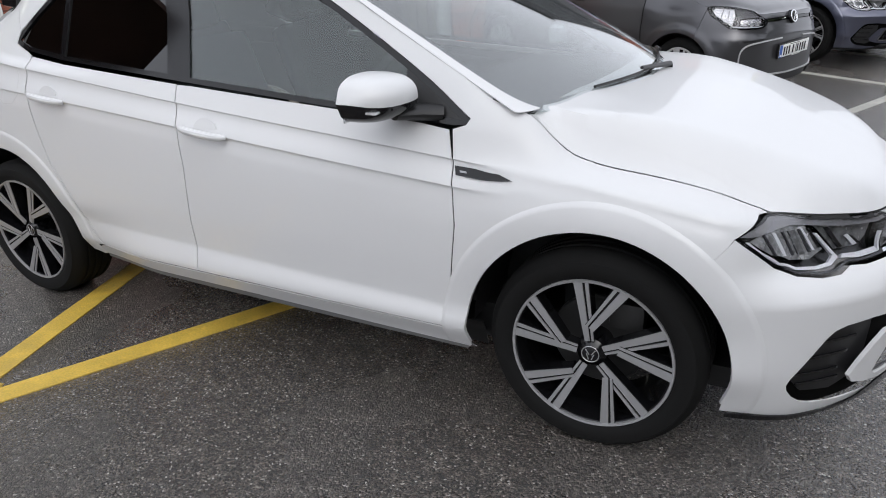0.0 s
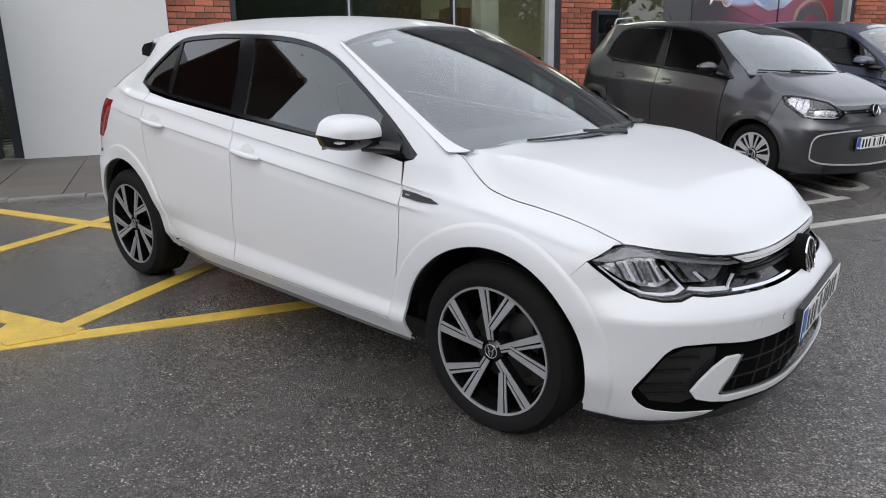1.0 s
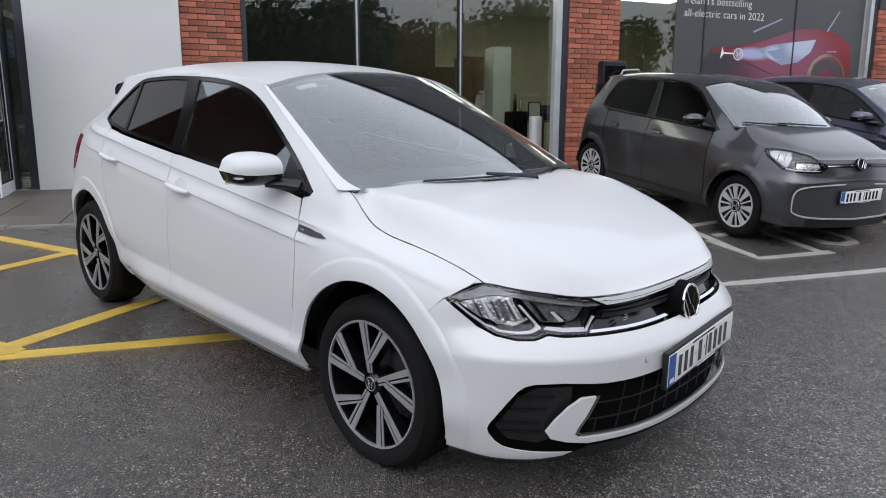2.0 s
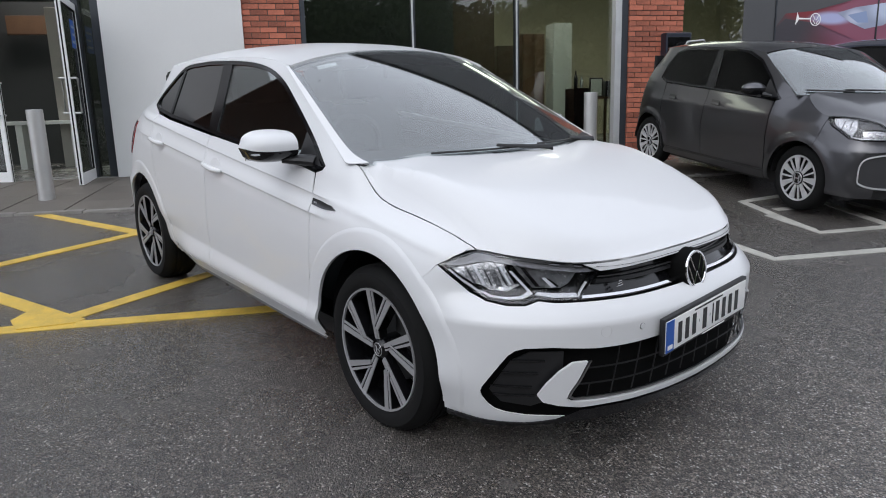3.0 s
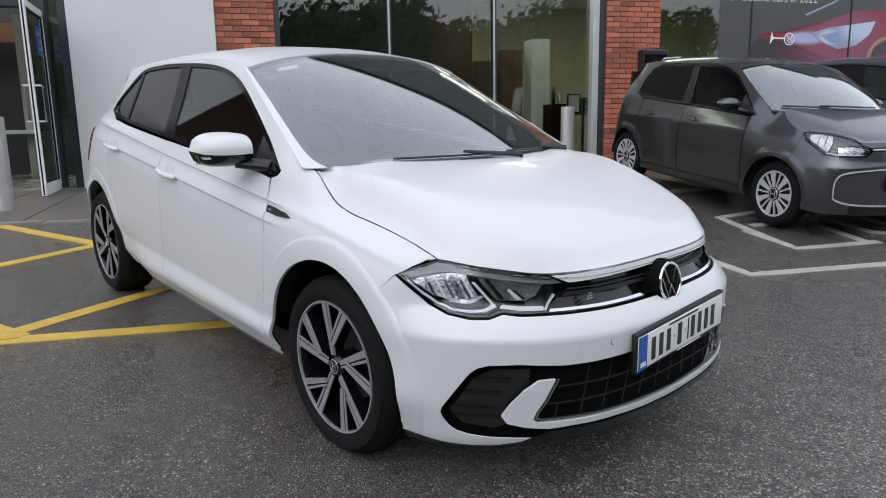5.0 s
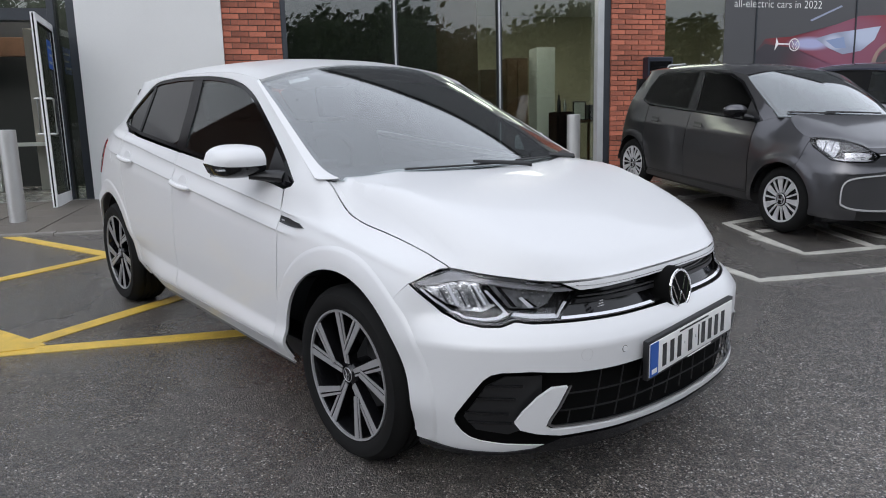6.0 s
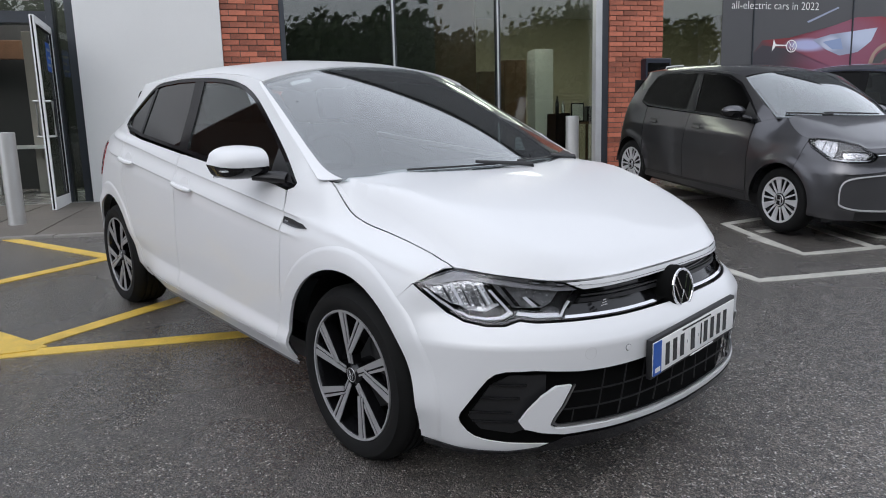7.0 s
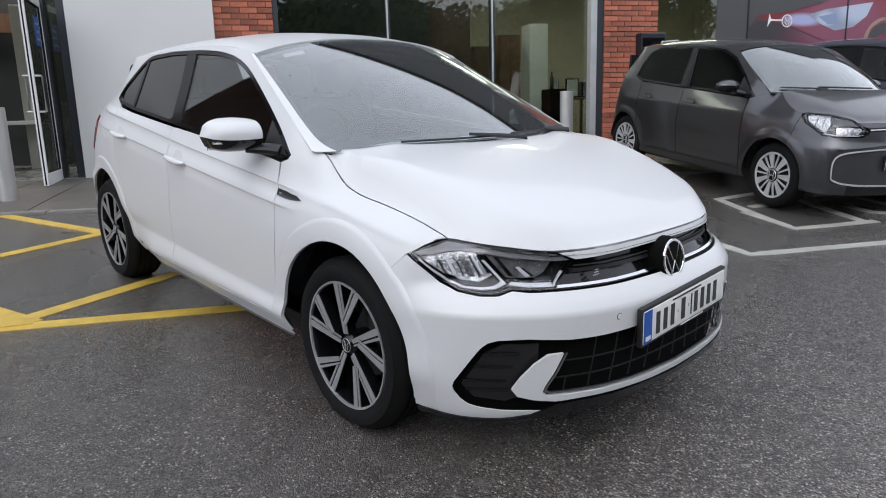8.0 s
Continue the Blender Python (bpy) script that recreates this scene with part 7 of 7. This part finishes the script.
# glowing panels added under the ceiling to brighten interior, display panel and entrance
for x, y, mat in ((3.3, 0.75, small_fill_panel), (0.2, 3.6, fill_panel), (2.6, 3.6, fill_panel), (5.4, 3.6, fill_panel), (8.2, 3.6, fill_panel), (-2.6, 2.4, small_fill_panel), (-5.0, 2.4, small_fill_panel)):
    w, d = (0.6, 0.6) if mat == small_fill_panel else (1.15, 1.25)
    place("ceiling_fill", boxes((x - w, x + w, y, y + d, 4.14, 4.20), bevel=0.01), mat, "flat glowing ceiling panel added to brighten the showroom", "lamp", group="ceiling lamps")



# ---- right of the building ----
def make_van():
    m = Matrix.Translation(on_yard(1.36, 12.2))
    van = empty("panel_van", m, "dark panel van with red and yellow tail chevrons", "van")
    part("van_body", boxes((-0.95, 0.95, 0.0, 4.6, 0.35, 2.25), bevel=0.08), dark_van, van)
    part("rear_glass", boxes((-0.72, -0.08, -0.012, 0.0, 1.35, 1.95), bevel=0.02), gloss_black, van)
    part("rear_glass", boxes((0.08, 0.72, -0.012, 0.0, 1.35, 1.95), bevel=0.02), gloss_black, van)
    for k in range(7):
        bm = bmesh.new()
        z = 0.5 + 0.25 * k
        box(bm, -0.94, -0.84, -0.016, -0.004, z, z + 0.20)
        for v in bm.verts:
            v.co.z += (v.co.x + 0.94) * 0.8
        part("chevron", bm, chev_yellow if k > 4 else red_lens, van, smooth=False)
    for x in (-0.86, 0.86):
        for y in (0.9, 3.7):
            w = part("wheel", lathe(bmesh.new(), [(0.0, -0.1), (0.2, -0.1), (0.33, -0.09), (0.34, 0.09), (0.2, 0.1), (0, 0.1)], 28), rubber, van)
            w.matrix_basis = Matrix.Translation((x, y, 0.34)) @ Matrix.Rotation(radians(90), 4, "Z")
    return van


make_van()


def make_box_truck():
    m = FRONT @ pose(13.2, 3.2, 0.35, 0, 0, 0)
    tr = empty("white_container", m, "plain white container behind the mesh fence", "container")
    part("container_body", boxes((-1.6, 6.5, 0.0, 2.4, 0.1, 3.9), bevel=0.03), white_panel, tr)
    for k in range(28):
        part("container_rib", boxes((-1.5 + k * 0.28, -1.44 + k * 0.28, -0.02, 0.0, 0.2, 3.8), bevel=0.006), white_panel, tr)
    return tr


make_box_truck()


def make_fence():
    m = FRONT @ pose(11.25, 1.4, 0.38, 0, 0, -6)
    f = empty("mesh_fence", m, "galvanised wire mesh fence panels before the container", "fence")
    for k in range(4):
        part("fence_post", tube(bmesh.new(), [(k * 2.2, 0, 0), (k * 2.2, 0, 2.70)], 0.022, 10), steel, f)
    bm = bmesh.new()
    for k in range(111):
        x = 0.06 * k
        tube(bm, [(x, 0, 0.1), (x, 0, 1.3), (x, 0, 2.65)], 0.0048, 4, cap=False)
    for k in range(15):
        tube(bm, [(0, 0.006, 0.1 + 0.182 * k), (6.6, 0.006, 0.1 + 0.182 * k)], 0.0048, 4, cap=False)
    ob = part("wire_mesh", bm, galvanised, f, smooth=False)
    ob["kind"] = "stuff"
    part("blue_notice", boxes((3.75, 4.2, -0.03, -0.012, 1.95, 2.25), bevel=0.003), notice_blue, f, "small faded blue notice")
    return f


make_fence()


# ---- behind the camera: trees, hedge ----
def make_tree(x, y, h, seed):
    rng = random.Random(seed)
    z0 = yard(x, y)
    t = empty("tree", Matrix.Translation((x, y, z0)), "leafy broad tree at the edge of the yard", "tree", "trees")
    bm = bmesh.new()
    tube(bm, [(0, 0, -0.1), (0.05, 0.02, h * 0.25), (0.0, 0.08, h * 0.5), (0.06, 0.0, h * 0.85)], [0.17, 0.13, 0.09, 0.03], 9)
    ends = []
    for k in range(11):
        a = rng.uniform(0, 6.28)
        s = h * rng.uniform(0.25, 0.65)
        r = h * rng.uniform(0.18, 0.34)
        e = Vector((r * math.cos(a), r * math.sin(a), s + h * rng.uniform(0.12, 0.3)))
        tube(bm, [(0, 0.03, s), tuple(e * 0.5 + Vector((0, 0, s * 0.5))), tuple(e)], [0.05, 0.03, 0.012], 6)
        ends.append(e)
    part("trunk", bm, bark, t)
    verts, faces = [], []
    for k in range(9000):
        e = rng.choice(ends + [Vector((0, 0, h * 0.8)), Vector((0, 0, h * 0.65))])
        d = Vector((rng.gauss(0, 1), rng.gauss(0, 1), rng.gauss(0, 0.8)))
        c = e + d * h * 0.085
        n = Vector((rng.gauss(0, 1), rng.gauss(0, 1), rng.gauss(0, 1))).normalized()
        a = n.orthogonal().normalized() * rng.uniform(0.13, 0.24)
        b = n.cross(a) * 0.6
        i = len(verts)
        verts += [tuple(c - a), tuple(c + b), tuple(c + a), tuple(c - b)]
        faces.append((i, i + 1, i + 2, i + 3))
    me = bpy.data.meshes.new("crown")
    me.from_pydata(verts, [], faces)
    me.materials.append(leaves)
    ob = new("crown", me)
    ob.parent = t
    ob["kind"] = "stuff"
    return t


for k, (s, q, h) in enumerate(((-9, 19, 6.0), (-4.5, 21, 6.8), (-0.5, 19.5, 5.6), (3.5, 21, 6.6), (7.5, 20, 5.9), (12, 21.5, 7.0), (17, 20, 6.2), (-13, 18.5, 7.0), (21, 16, 7.2))):
    p = FRONT @ Vector((s, -q, 0))
    make_tree(p.x, p.y, h * 1.12, k + 3)


def make_hedge():
    rng = random.Random(9)
    verts, faces = [], []
    for k in range(16000):
        s, q, z = rng.uniform(-20, 24), rng.gauss(23.5, 0.45), abs(rng.gauss(0, 1.9))
        if z > 3.6 + 0.5 * math.sin(s * 1.7):
            continue
        p = FRONT @ Vector((s, -q, 0))
        c = Vector((p.x, p.y, yard(p.x, p.y) + z))
        n = Vector((rng.gauss(0, 1), rng.gauss(0, 1), rng.gauss(0, 1))).normalized()
        a = n.orthogonal().normalized() * rng.uniform(0.2, 0.36)
        b = n.cross(a) * 0.6
        i = len(verts)
        verts += [tuple(c - a), tuple(c + b), tuple(c + a), tuple(c - b)]
        faces.append((i, i + 1, i + 2, i + 3))
    me = bpy.data.meshes.new("hedge")
    me.from_pydata(verts, [], faces)
    me.materials.append(leaves)
    return tagged(new("hedge", me), "dense green hedge along the road", "hedge", kind="stuff")


make_hedge()



# ---- the parked cars ----
make_polo(SLOPE @ pose(-0.025, 0.03, 0.0, 0.28, 0.04, 0.17), white_car_paint, "glossy white five-door hatchback parked on yellow hatching")
make_polo(SLOPE @ pose(0.61, 7.22, 0.163, 0, 2.5, -24.1), blue_car_paint, "dark blue-grey hatchback parked beside the grey city car")
make_city_car(SLOPE @ pose(-0.379, 5.009, 0.063, 0, 2.9, -24.1))
